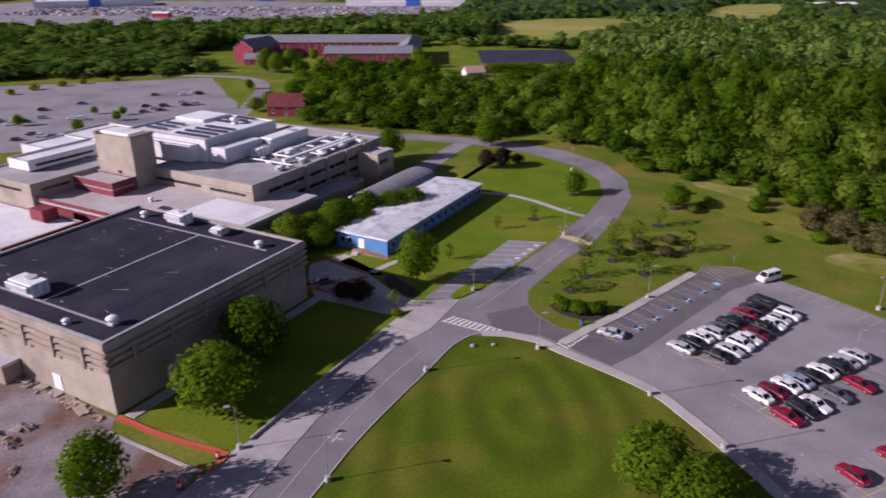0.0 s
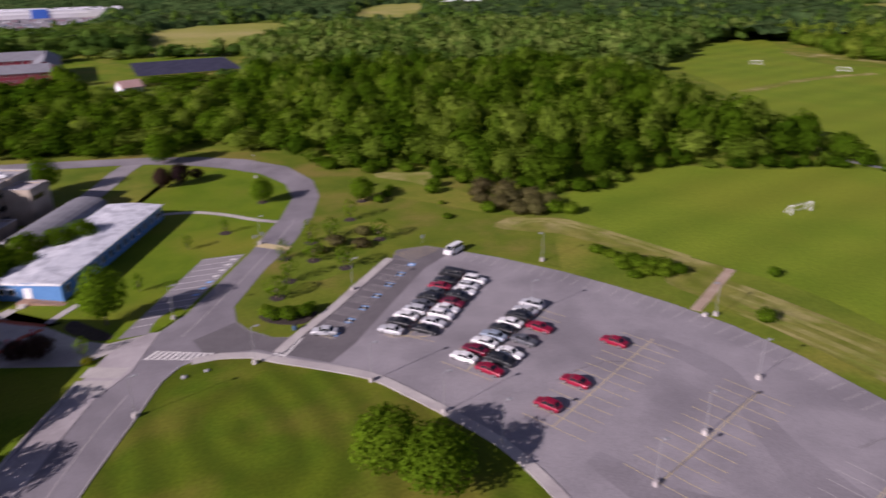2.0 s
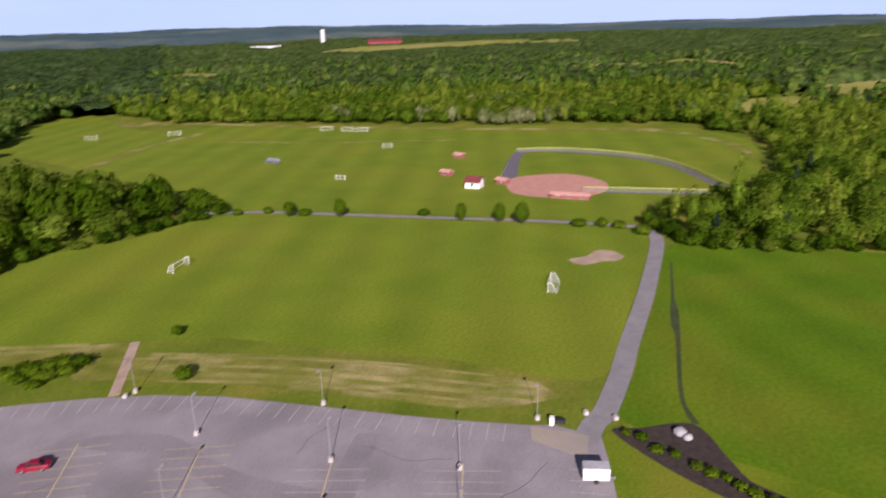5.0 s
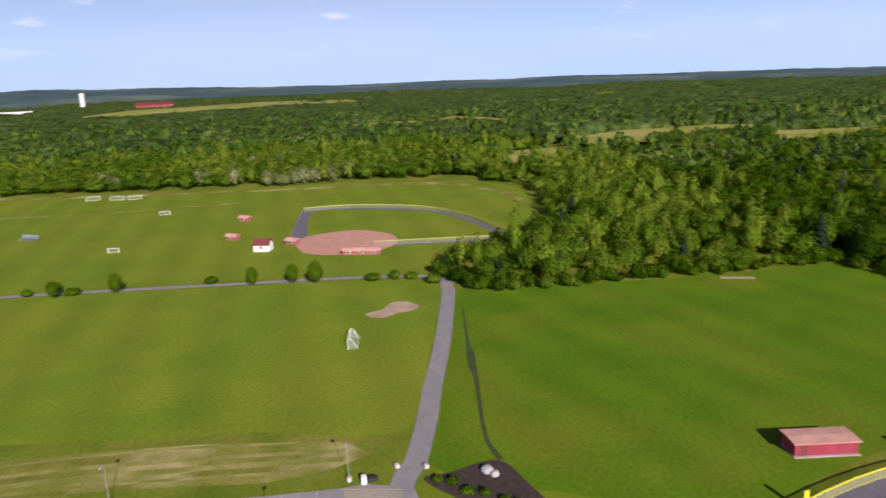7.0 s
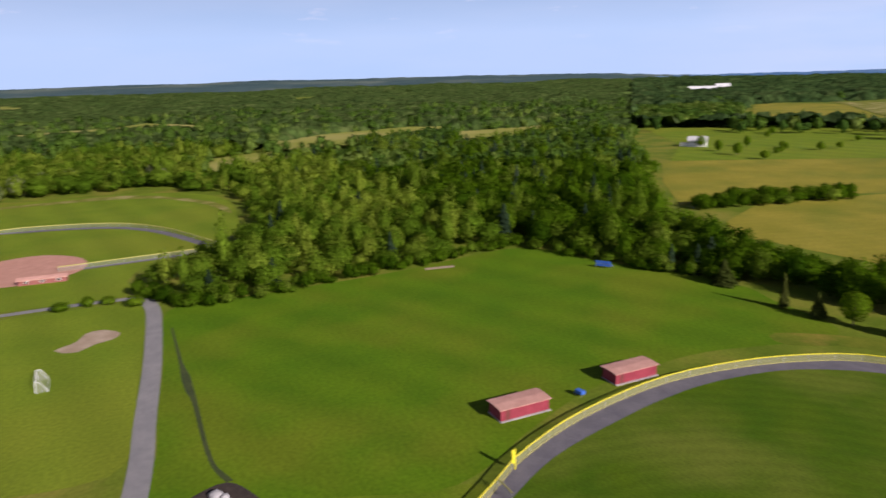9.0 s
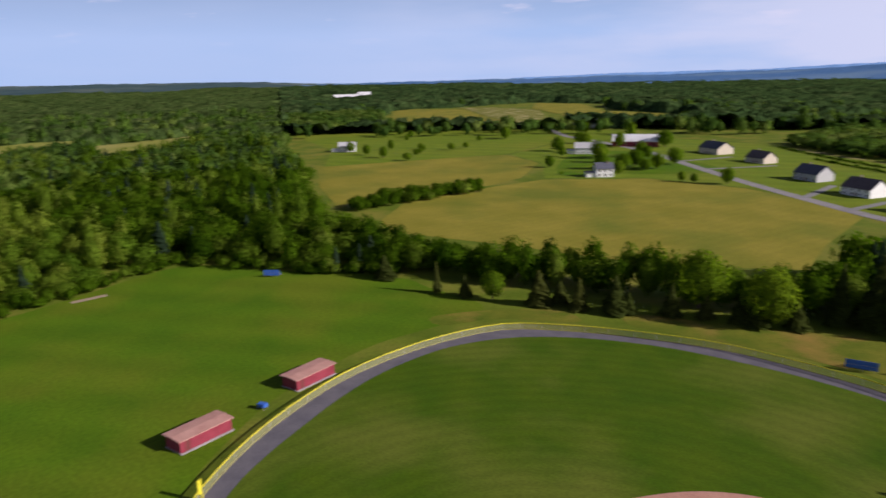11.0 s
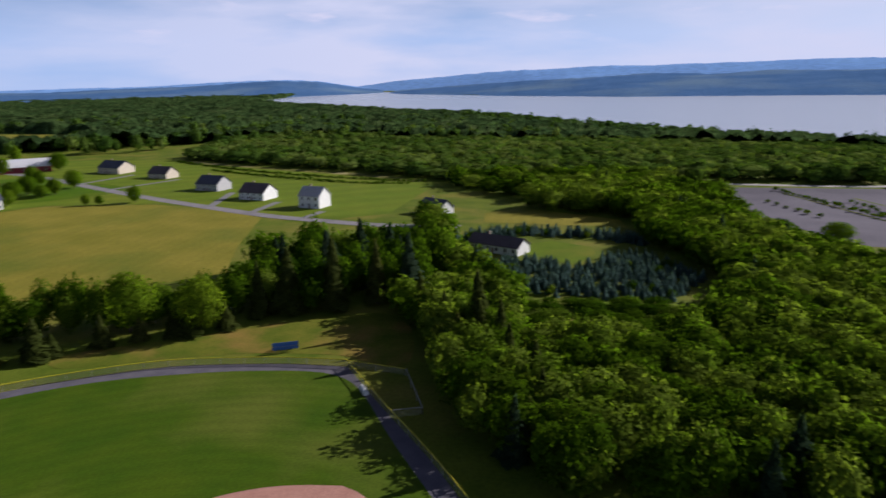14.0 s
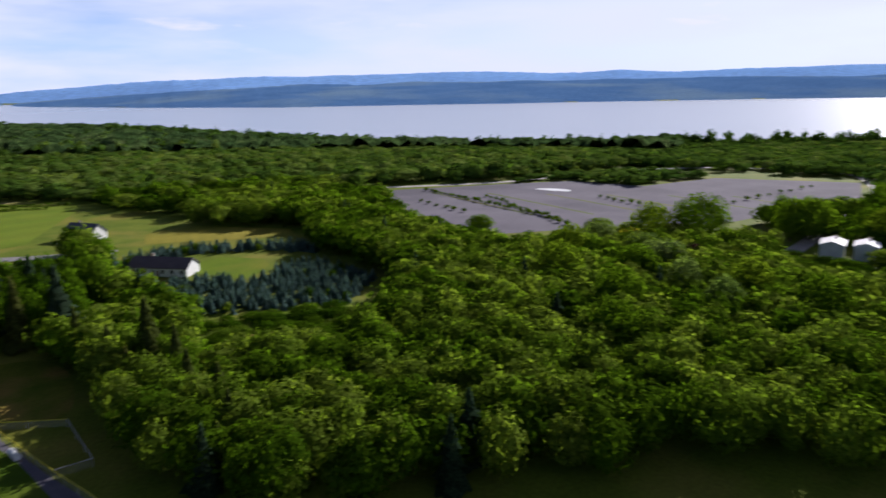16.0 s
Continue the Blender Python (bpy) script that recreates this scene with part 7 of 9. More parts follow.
# accessible bays along the pavement
acc = marking("accessible_bays", "blue and white accessible bay markings")
A0, B0 = Vector((27.2, 111.0)), Vector((54.4, 135.4))
dv = (B0 - A0).normalized()
nv = Vector((dv.y, -dv.x))
n_bays = 13
for k in range(n_bays + 1):
    p = A0 + (B0 - A0) * k / n_bays
    stripe(tuple(p), tuple(p + nv * 5.2), 0.11, 0.08, M["faded_line"], acc, "line")
    if k % 2 == 1 and k < n_bays:
        for j in range(6):
            stripe(tuple(p + nv * (0.4 + 0.8 * j)), tuple(p + dv * 2.6 + nv * (1.1 + 0.8 * j)), 0.08, 0.08, M["faded_line"], acc, "hatch")
        for s in (-1.4, 3.9):
            c = p + dv * s + nv * 4.4
            if k < 12:
                stripe(tuple(c - dv * 0.75), tuple(c + dv * 0.75), 1.5, 0.078, M["blue_line"], acc, "badge")
                stripe(tuple(c - dv * 0.35), tuple(c + dv * 0.35), 0.6, 0.082, M["white_line"], acc, "badge_mark")
hat = marking("hatched_area", "worn yellow hatched no-parking area")
for k in range(8):
    stripe((55.2 + k * 1.1, 138.6 + k * 0.15), (57.6 + k * 1.1, 132.6 + k * 0.5), 0.16, 0.08, M["yellow_line"], hat)
hat2 = marking("hatched_area", "yellow hatched area at the path mouth")
for k in range(9):
    f = k / 8
    stripe(lerp((99.2, 11.6), (95.6, 11.0), f), lerp((98.0, 2.4), (92.0, 2.4), f), 0.16, 0.082, M["yellow_line"], hat2)
hat3 = marking("hatched_area", "yellow hatched end of the parking row")
for k in range(7):
    stripe((39.2 + k * 0.9, 104.6 - k * 0.62), (40.2 + k * 0.9, 102.6 - k * 0.35), 0.14, 0.08, M["yellow_line"], hat3)
stripe((38.6, 106.0), (43.6, 100.8), 0.14, 0.084, M["yellow_line"], hat3), stripe((43.6, 100.8), (46.6, 100.2), 0.14, 0.084, M["yellow_line"], hat3)
hat4 = marking("hatched_area", "yellow hatched bay by the pavement")
for k in range(5):
    stripe((27.6 + k * 0.55, 110.2 - k * 0.7), (29.6 + k * 0.45, 111.8 - k * 0.8), 0.13, 0.08, M["yellow_line"], hat4)
ycw = marking("crosswalk", "solid yellow painted crossing")
stripe((28.6, 158.4), (34.4, 152.6), 2.6, 0.085, M["yellow_line"], ycw)
bay = marking("bay_lines", "white parking bay lines with small blue badges")
for k in range(11):
    f = k / 10
    stripe(lerp((-1.5, 128.0), (15.6, 154.8), f), lerp((6.5, 127.5), (24.2, 153.6), f), 0.12, 0.085, M["white_line"], bay, "line")
    if 2 < k < 10:
        c = Vector(lerp((5.2, 128.2), (22.5, 153.4), f + 0.05))
        stripe(tuple(c - Vector((0.6, 0))), tuple(c + Vector((0.6, 0))), 0.8, 0.088, M["blue_line"] if k < 6 else M["white_line"], bay, "badge")
centre = marking("centre_line", "worn pale centre line")
mid = smooth_line([(-34, 32), (-19.5, 72), (-14.7, 84), (-8, 97.5), (-1.5, 108), (4, 117), (12, 127.5), (22, 141.5), (31, 155), (41.5, 172.5)], 4)
for k, (p, q) in enumerate(zip(mid, mid[1:])):
    if not 17 < k < 22:
        stripe(p, q, 0.13, 0.082, M["faded_line"], centre, "line")
arrow = marking("road_arrow", "faded white road arrow")
stripe((-15.5, 80.0), (-14.4, 82.6), 0.4, 0.083, M["faded_line"], arrow), stripe((-15.6, 81.0), (-14.0, 80.5), 0.35, 0.087, M["faded_line"], arrow)
lake_rows = marking("parking_row", "pale rows in the lake car park")
for k in range(6):
    a = (-238 - k * 22, -322 + k * 24)
    stripe(a, (a[0] + 6, a[1] + 88 - 6 * k), 1.6, 0.075, M["meadow"], lake_rows, "planted_strip")

# ---- lamp posts ----
def lamp_post(m, h=6.9):
    t = thing("lamp_post", m, "slim grey lamp post on a pale concrete foot", "lamp post", "lamp posts of the campus")
    part("foot", tube((0, 0, 0), (0, 0, 0.8), 0.42, 0.40, 12), M["concrete"], t, "round concrete foot")
    part("pole", tube((0, 0, 0.8), (0, 0, h), 0.058, 0.045, 8), MB["steel"], t)
    part("arm", tube((0, 0, h - 0.1), (0.8, 0, h + 0.05), 0.05, 0.05, 6), MB["steel"], t)
    part("lamp_head", box(0.55, -0.25, h - 0.05, 1.35, 0.25, h + 0.13, 0.05), MB["steel"], t)
    return t


POSTS = [(-2.9, 98.2, 0), (16.2, 105.2, 0), (31.6, 91.3, 0), (6.0, 128.0, 0), (40.2, 124.6, 0), (29.1, 158.6, 0), (82.6, 119.4, 200), (38.2, 78.6, 0), (-27.9, 78.6, 180), (-14.9, 72.2, 0), (42.3, 68.6, 0), (96.9, 82.9, 180), (99.4, 47.4, 180), (101.5, 10.8, 180),
         (68.5, 57.3, 0), (55.2, 52.4, 0), (86.6, 64.0, 0), (85.9, 20.3, 0), (71.4, 17.0, 0), (84, 39.7, 0), (66.6, 99.0, 0), (40.5, 215, 90), (61, 33.6, 0)]
first = lamp_post(pose(POSTS[0][0], POSTS[0][1], 0, 0, 0, POSTS[0][2]))
for x, y, a in POSTS[1:]:
    copy_thing(first, pose(x, y, 0.02, 0, 0, a))

# ---- single trees ----
def leafy_tree(m, variant, label, group="", leaf=None, slim=False):
    """Unit tree, 1 high and about 0.8 wide: tapered trunk with limbs, and a crown."""
    rr = random.Random(variant)
    t = thing("tree", m, label, "tree", group)
    bm = bmesh.new()
    tube_into(bm, (0, 0, -0.01), (0, 0, 0.45), 0.028, 0.017, 7)
    for k in range(5):
        a = k * 1.257 + rr.random()
        tube_into(bm, (0, 0, 0.20 + 0.05 * k), (0.2 * math.cos(a), 0.2 * math.sin(a), 0.46 + 0.06 * k), 0.012, 0.005, 5)
    part("trunk", bm, M["bark"], t)
    v, f = crown_template(rr, 1700, 0.056, 0.46, 1.0, 2, bumps=18, amp=1.55, loose=0.75) if not slim else crown_template(rr, 300, 0.08, 0.44, 1.0, 1, bumps=12, amp=1.4)
    if slim:
        f = [q for q in f if len(q) == 4]
    v = [(x * 0.95, y * 0.95, 0.04 + z * 1.04) for x, y, z in v]
    part("crown", crown_mesh("crown", (v, f), leaf or LEAF_ONE), None, t)
    return t


def spruce_tree(m, variant, label, group=""):
    rr = random.Random(variant)
    t = thing("spruce", m, label, "conifer", group)
    part("trunk", tube((0, 0, -0.01), (0, 0, 0.5), 0.025, 0.012, 7), M["bark"], t)
    v, f = conifer_template(rr, 18, 15, 1.0, 0.06)
    part("crown", crown_mesh("crown", (v, f), NEEDLE), None, t)
    return t


def sized(x, y, w, h, turn, z=0.0):
    return pose(x, y, z, 0, 0, turn) @ Matrix.Diagonal((w, w, h, 1))


PURPLE = foliage("dark purple leaves", (0.03, 0.018, 0.02), (0.045, 0.024, 0.026), (0.06, 0.035, 0.03), "object")
TREE = [leafy_tree(sized(-33.4, 88.5, 13.0, 10.0, 10), 1, "broad full green tree beside the sports hall", "trees by the sports hall"),
        leafy_tree(sized(-31.4, 102.5, 12.0, 10.5, 80), 2, "broad full green tree beside the sports hall", "trees by the sports hall"),
        leafy_tree(sized(-5.4, 131.5, 8.8, 11.0, 40), 3, "tall full green tree on the campus lawn", "campus lawn trees"),
        leafy_tree(sized(-42.6, 68.2, 9.0, 9.5, 0), 4, "dark green tree beside the building site", "campus lawn trees")]
SMALL = leafy_tree(sized(36.8, 190, 7.0, 6.5, 20), 6, "rounded dark green lawn tree", "campus lawn trees")
YOUNG = leafy_tree(sized(32, 147, 4.6, 5.0, 15), 9, "thin young tree in a mulch ring", "young trees on the verge", slim=True)
DARK = leafy_tree(sized(13.6, 218, 6.0, 6.0, 0), 12, "dark purple-leaved ornamental tree", "ornamental trees", PURPLE)


def more(proto, x, y, w, h, turn=0, label="", group="", z=0.0):
    return tagged(copy_thing(proto, sized(x, y, w, h, turn, z).copy() @ Matrix.Diagonal((1 / proto.scale[0], 1 / proto.scale[1], 1 / proto.scale[2], 1))), label, "", group)


more(TREE[0], 26.0, 70.4, 10.8, 9.3, 60, "broad full green tree on the mown lawn", "campus lawn trees")
more(TREE[1], 30.2, 64.6, 10.4, 8.6, 150, "broad full green tree on the mown lawn", "campus lawn trees")
more(TREE[2], -17.7, 228, 10, 10, 30, "full green tree beyond the college", "campus lawn trees")
more(TREE[3], 17, 246, 12, 10, 90, "full green tree inside the road bend", "campus lawn trees")
rr = random.Random(4)
for k, (u, v) in enumerate(((57, 21), (60, 17), (63.5, 20), (68, 17.5), (72, 20), (77, 17), (82, 19), (87, 15.5), (80, 12.5), (92, 10.5), (66, 14), (73, 14.2), (97, 7.5))):
    p = on_campus(u, v).translation
    more(TREE[k % 4], p.x, p.y, rr.uniform(7, 9.5), rr.uniform(5.5, 8.0), rr.uniform(0, 360), "green tree between the blue building and the college", "trees behind the blue building")
for x, y, w, h in ((18.6, 218, 6.5, 6.5), (23.9, 222, 5, 3.5), (-16.3, 124.0, 6, 4.0), (-19.5, 124.5, 5, 3.5)):
    more(DARK, x, y, w, h, x * 20, "dark purple-leaved ornamental tree", "ornamental trees")
MULCH_SPOTS = [(32, 147), (37.5, 143.1), (42.5, 136.1), (39.9, 154), (53.7, 165), (55.5, 148.5), (25.6, 128), (29.7, 134.7), (45.2, 154), (36.8, 190), (61.8, 178), (23.1, 170)]
for k, (x, y) in enumerate(MULCH_SPOTS):
    ring_pts = [(x + 1.5 * math.cos(a) * (1 + 0.12 * math.sin(3 * a + k)), y + 1.5 * math.sin(a)) for a in np.linspace(0, 6.283, 15)[:-1]]
    sheet("mulch_ring", ring_pts, 0.09, M["mulch"], "round dark mulch ring on the grass", 0.06)
    if 0 < k < 9:
        more(YOUNG, x, y, rr.uniform(4.2, 6.5), rr.uniform(4.5, 6.5), rr.uniform(0, 360), "thin young tree in a mulch ring", "young trees on the verge")
more(SMALL, 61.8, 178, 7.5, 6.5, 40, "rounded dark green lawn tree", "campus lawn trees")
for x, y, h in ((-9.4, 120.8, 4.0), (23.1, 170, 3.8), (1.3, 144, 4.2), (13.3, 163, 3.8), (-12, 150, 3)):
    more(YOUNG, x, y, h * 0.7, h, x * 9, "slender young tree on the lawn", "young trees on the lawn")
sheet("mulch_bed", smooth_line([(20.5, 121.5), (22.5, 117.5), (27.5, 115.2), (31, 118.5), (27, 121), (23, 123.5)], 1, True), 0.085, M["mulch"], "dark mulch bed with shrubs", 0.05, category="planting bed")
sheet("mulch_bed", smooth_line([(-12.5, 133), (-9.5, 127.8), (-6.2, 125.2), (-4.6, 126.4), (-8, 132), (-11, 136)], 1, True), 0.085, M["mulch"], "dark mulch bed beside the lawn", 0.05, category="planting bed")


def shrub(m, variant, label, group, leaf=None):
    t = thing("shrub", m, label, "shrub", group)
    v, f = crown_template(random.Random(variant), 320, 0.11, 0.47, 0.9, 2, amp=1.5, loose=0.7)
    part("foliage", crown_mesh("foliage", ([(x, y, max(-0.02, z - 0.12)) for x, y, z in v], f), leaf or LEAF_ONE), None, t)
    part("stem", tube((0, 0, -0.02), (0, 0, 0.4), 0.04, 0.02, 6), M["bark"], t)
    return t


GOLD = foliage("yellow-green shrub leaves", (0.17, 0.18, 0.012), (0.2, 0.19, 0.015), (0.22, 0.2, 0.02), "object", size=3.0)
GOLD_SHRUB = shrub(sized(-9.0, 117.9, 2.6, 1.6, 0), 25, "small yellow-green shrub beside the pavement", "shrubs by the pavement", GOLD)
BROWN = foliage("brownish scrub leaves", (0.10, 0.085, 0.04), (0.12, 0.11, 0.045), (0.14, 0.14, 0.05), "object")
SHRUB = shrub(sized(23, 119.5, 4.0, 3.2, 0), 21, "leafy green shrub in a mulch bed", "shrubs by the car park")
for k, (x, y, w, h) in enumerate(((25.6, 118.2, 4.4, 3.4), (28.5, 118.4, 4.0, 3.0), (30.0, 119.8, 3.0, 2.6), (21.8, 121.6, 3.4, 3.0))):
    more(SHRUB, x, y, w, h, 70 * k, "leafy green shrub in a mulch bed", "shrubs by the car park")
for k, (x, y, w, h) in enumerate(((96.4, 117.7, 4.5, 2.6), (97.5, 114.5, 4, 2.4), (97.6, 110.6, 4.5, 2.8), (99.4, 107.8, 5, 3.0), (101.6, 105.4, 5, 3.4), (103.4, 103.6, 5, 3.4), (96.0, 108.0, 4, 2.2), (95.2, 103.4, 4, 2.0), (98.5, 103.6, 5, 2.6), (101.0, 101.2, 4.5, 2.6), (104.6, 100.8, 4.2, 3.0), (100.4, 110.2, 4, 2.6),
                                  (103.2, 77.0, 4.2, 3.6), (121.1, 90.2, 3, 3), (65.6, 174.6, 3.6, 3.0), (69.6, 178.6, 3.4, 2.6), (68.9, 190.6, 2.6, 1.8), (72.4, 184.0, 3.2, 2.2), (82.0, 175.4, 5.0, 4.4), (85.6, 180.6, 4.6, 4.2), (76.7, 154.3, 3.2, 1.8), (88.4, 153.4, 5.0, 4.0), (80.4, 165.4, 2.4, 1.4),
                                  (107.0, 142.8, 5.5, 4.2), (103.6, 145.4, 6, 4.6), (94.8, 180.2, 6.5, 5.5), (90.2, 188.4, 6, 5), (99.6, 176.4, 7, 6), (85.0, 199.5, 6, 4), (74.0, 204.0, 6, 4.5), (64.0, 214.0, 6, 4.5))):
    more(SHRUB, x, y, w, h, 53 * k, "dark green bush on the rough bank", "bushes on the bank")
SCRUB = shrub(sized(93, 155, 7, 5.5, 0), 23, "brownish half-bare scrub at the wood's edge", "brown scrub on the bank", BROWN)
for k, (x, y, w, h) in enumerate(((97, 157, 8, 6), (101, 151, 7, 5), (95, 149, 7, 4.5), (98.4, 146.2, 6.5, 4.5), (90.5, 161, 6, 4), (103, 156, 7, 6), (92.5, 167, 6, 4.5), (99, 163, 8, 7), (106, 151, 6, 5), (96, 171, 7, 5.5), (45, 150, 5, 3.5), (50, 146, 5, 3.2), (40, 147, 4, 3), (53, 153, 5, 3.5))):
    more(SCRUB, x, y, w, h, 37 * k, "brownish half-bare scrub at the wood's edge", "brown scrub on the bank")
sheet("rough_patch", smooth_line([(76, 203), (84, 198), (92, 195), (91, 188), (86, 189), (84, 183), (80, 190), (74, 198)], 2, True), 0.058, M["tan_grass"], "tan trampled grass on the knoll below the wood", category="grass verge")
for k, (x, y) in enumerate(((99.7, -3.3), (98.8, -5.6), (96, -7.7), (94.9, -10.2), (92.6, -13), (91.2, -14.9), (90.5, -16.9), (88.7, -18.5), (87.8, -20.3), (86.5, -22.3), (86, -24.1))):
    more(SHRUB, x, y, 1.9 + 0.4 * (k % 3), 1.5 + 0.3 * (k % 2), 40 * k, "clipped round shrub in the mulch bed", "shrubs of the planting bed")
for k, (x, y) in enumerate(((219.5, 119), (215, 109), (219, 105), (217.5, 91), (224, 63.5), (218.5, 49), (218.5, 36.3), (216.5, 28.8), (217.5, 10.8), (217.5, 3.7), (217, -1.7), (211, -8.5), (216, 129), (224.5, 113))):
    if k in (5, 6, 7, 3, 1):
        continue
    more(SHRUB, x, y, 4.0 + k % 3, 3.2 + k % 2, 31 * k, "dark green bush along the field path", "trees along the field path")
PINE = spruce_tree(sized(115, -157, 8, 9.5, 0), 31, "dark green spruce below the hay field", "spruces below the hay field")
for k, (x, y, h) in enumerate(((106, -158, 6.5), (85, -162.5, 10), (80, -165.5, 7), (74, -164.5, 9), (65, -167, 10.5), (62, -168.5, 6), (52, -172, 8.5), (44, -174.5, 6.5), (36, -176.5, 8), (32.6, -175.5, 10), (24, -178, 7.5), (137, -160, 8))):
    more(PINE, x, y, h * (1.75 + 0.25 * (k % 3)), h, 37 * k, "dark green spruce below the hay field", "spruces below the hay field")
more(SMALL, 98, -160, 7, 8, 0, "pale yellow-green young tree in the tree row", "spruces below the hay field")
for k, (x, y, h) in enumerate(((217.5, 91, 7), (218.5, 49, 6.5), (218.5, 36.3, 7), (216.5, 28.8, 8), (215, 109, 6))):
    more(TREE[2], x, y, h * 0.62, h * 0.9, 61 * k, "small dark green tree along the field path", "trees along the field path")
for k, (x, y, h) in enumerate(((-25, -168, 15), (-29, -157, 13), (-30, -146, 11), (-34, -137, 11), (-33, -122, 9), (-34, -106, 9), (-16, -190, 19), (-4, -188, 21), (8, -187, 19), (16, -186, 16), (-36, -152, 19), (-35, -146, 14), (-38, -139, 16), (-37, -129, 14), (-40, -121, 13), (-38, -111, 12))):
    more(PINE, x, y, h * (1.05 + 0.2 * (k % 3)), h, 71 * k, "tall dark spruce at the wood's edge", "tall spruces at the ballpark")
p = on_campus(27, -6.5).translation
more(PINE, p.x, p.y, 7, 9, 0, "slim pale spruce beside the sports hall", "trees by the sports hall")
for k, (x, y, h) in enumerate(((-170, 280, 4.5), (-135, 290, 4), (-141, 269, 5), (-137, 301, 3.6), (-92, 262, 5), (-150, 303, 3.4))):
    more(SMALL, x, y, h, h, 45 * k, "small round tree in the rear car park", "rear car park trees")
for k, (x, y) in enumerate(((-208.9, 363.4), (-200.4, 375.2), (-192.7, 382.3), (-179.3, 393.5), (-149.5, 415.5), (-213.1, 350.5))):
    more(GOLD_SHRUB, x, y, 6.5 - 0.6 * (k % 3), 4.6 - 0.4 * (k % 2), 33 * k, "yellow-green bush along the car park edge", "rear car park bushes")
for k, (x, y, w, h) in enumerate(((-104, 425, 12, 13), (-97, 420, 11, 11), (-90, 428, 12, 12), (-99, 365, 5, 5), (-78, 318, 9, 7), (-82, 309, 8, 6), (-52, 305, 9, 9), (-52, 312, 10, 11), (-60, 340, 11, 9), (-72, 345, 12, 8), (-15, 440, 10, 11), (-60, 434, 9, 8), (-85, 478, 7, 7))):
    more(TREE[k % 4], x, y, w, h, 29 * k, "green tree near the red dormitories", "dormitory trees")
ESTATE = ((209, -413, 7, 8), (187, -386, 4, 3), (199, -478, 9, 10), (214, -545, 11, 12), (176, -490, 12, 13), (168, -480, 11, 10), (145.5, -436, 8, 9), (142.5, -460, 9, 9), (116.9, -391, 5, 5), (110.2, -391, 5, 6), (93, -393, 8, 8), (158, -402, 7, 7), (335, -571, 9, 10), (349, -548, 7, 6), (427, -547, 9, 10), (376, -455, 6, 7),
          (344, -457, 8, 8), (328, -473, 8, 8), (325, -490, 7, 6), (335, -440, 6, 7), (242, -646, 12, 14), (412, -522, 8, 9), (355, -467, 7, 7), (331, -430, 7, 7), (370, -417, 8, 9), (345, -408, 7, 7), (318, -402, 7, 6), (339, -579, 10, 12), (396, -427, 9, 9), (225, -600, 12, 13), (290, -650, 12, 12), (255, -560, 9, 8), (180, -500, 10, 10), (228, -470, 8, 10))
for k, (x, y, w, h) in enumerate(ESTATE):
    vary_ = rr.uniform(0.65, 1.2)
    more(SMALL if k % 3 == 1 else TREE[k % 4], x, y, w * vary_ * rr.uniform(0.8, 1.15), h * vary_, 47 * k, "green garden tree near the houses", "trees of the estate")

for k, (x, y, w, h) in enumerate(((162, -441, 12, 11), (150, -427, 9, 7), (165, -428, 11, 9), (147, -437, 8, 8), (176, -420, 10, 10), (182, -560, 13, 13), (200, -470, 12, 12), (190, -450, 9, 10), (232, -520, 13, 13), (246, -500, 11, 11))):
    more(TREE[k % 4], x, y, w, h, 67 * k, "full dark tree beside the farmhouse", "trees of the estate")

for k, (x, y, w, h) in enumerate(((-223, -161, 17, 15.5), (-237, -149.5, 23, 18), (-218, -168, 13, 8), (-266, -129, 14, 16.5), (-274, -126, 20, 16), (-223, -151, 15, 9), (-216, -120, 12, 9), (-283, -100, 20, 15.5), (-189, -222, 12, 7), (-219, -183, 14, 7))):
    more(TREE[(k + 1) % 4], x, y, w, h, 53 * k, "broad pale green tree beside the lake car park", "trees by the lake car park")

YELLOWISH = foliage("yellow-green leaves", (0.15, 0.16, 0.012), (0.19, 0.18, 0.016), (0.22, 0.20, 0.02), "object", size=2.2)
WILLOWY = foliage("pale willowy leaves", (0.085, 0.135, 0.035), (0.105, 0.155, 0.045), (0.13, 0.175, 0.06), "object", size=2.2)
YELLOW_TREE = leafy_tree(sized(-208.6, -116.5, 10, 8, 0), 41, "rounded yellow-green tree above the wood", "trees by the lake car park", YELLOWISH)
PALE_TREE = leafy_tree(sized(-204.8, -171.4, 13, 9, 0), 43, "pale willowy green tree above the wood", "trees by the lake car park", WILLOWY)
more(YELLOW_TREE, -203.3, -155.8, 11, 9, 70, "rounded yellow-green tree above the wood", "trees by the lake car park")
for k, (x, y, w, h) in enumerate(((-180.2, -126.1, 18, 13), (-166.7, -108.1, 12, 13), (-190, -140, 13, 12), (-158, -92, 12, 13))):
    more(PALE_TREE, x, y, w, h, 90 * k, "pale willowy green tree above the wood", "trees by the lake car park")
more(DARK, -199.7, -127.3, 8, 9.5, 0, "dark purple-leaved tree above the wood", "trees by the lake car park")
for k, (x, y, w, h) in enumerate(((-293.1, -134.1, 17, 13), (-290.8, -145.8, 8, 13), (-289.3, -110, 16, 12), (-174.9, -93.8, 13, 14.5), (-172.8, -74, 17, 15), (-220.8, -127.9, 13, 11), (-174, -157.4, 14, 14), (-165.5, -125.3, 15, 14.5), (-210.5, -104.7, 12, 8), (-150, -140, 15, 15), (-140, -110, 14, 15), (-120, -95, 14, 15))):
    more(TREE[k % 4], x, y, w, h, 61 * k, "full dark green tree above the wood", "trees by the lake car park")
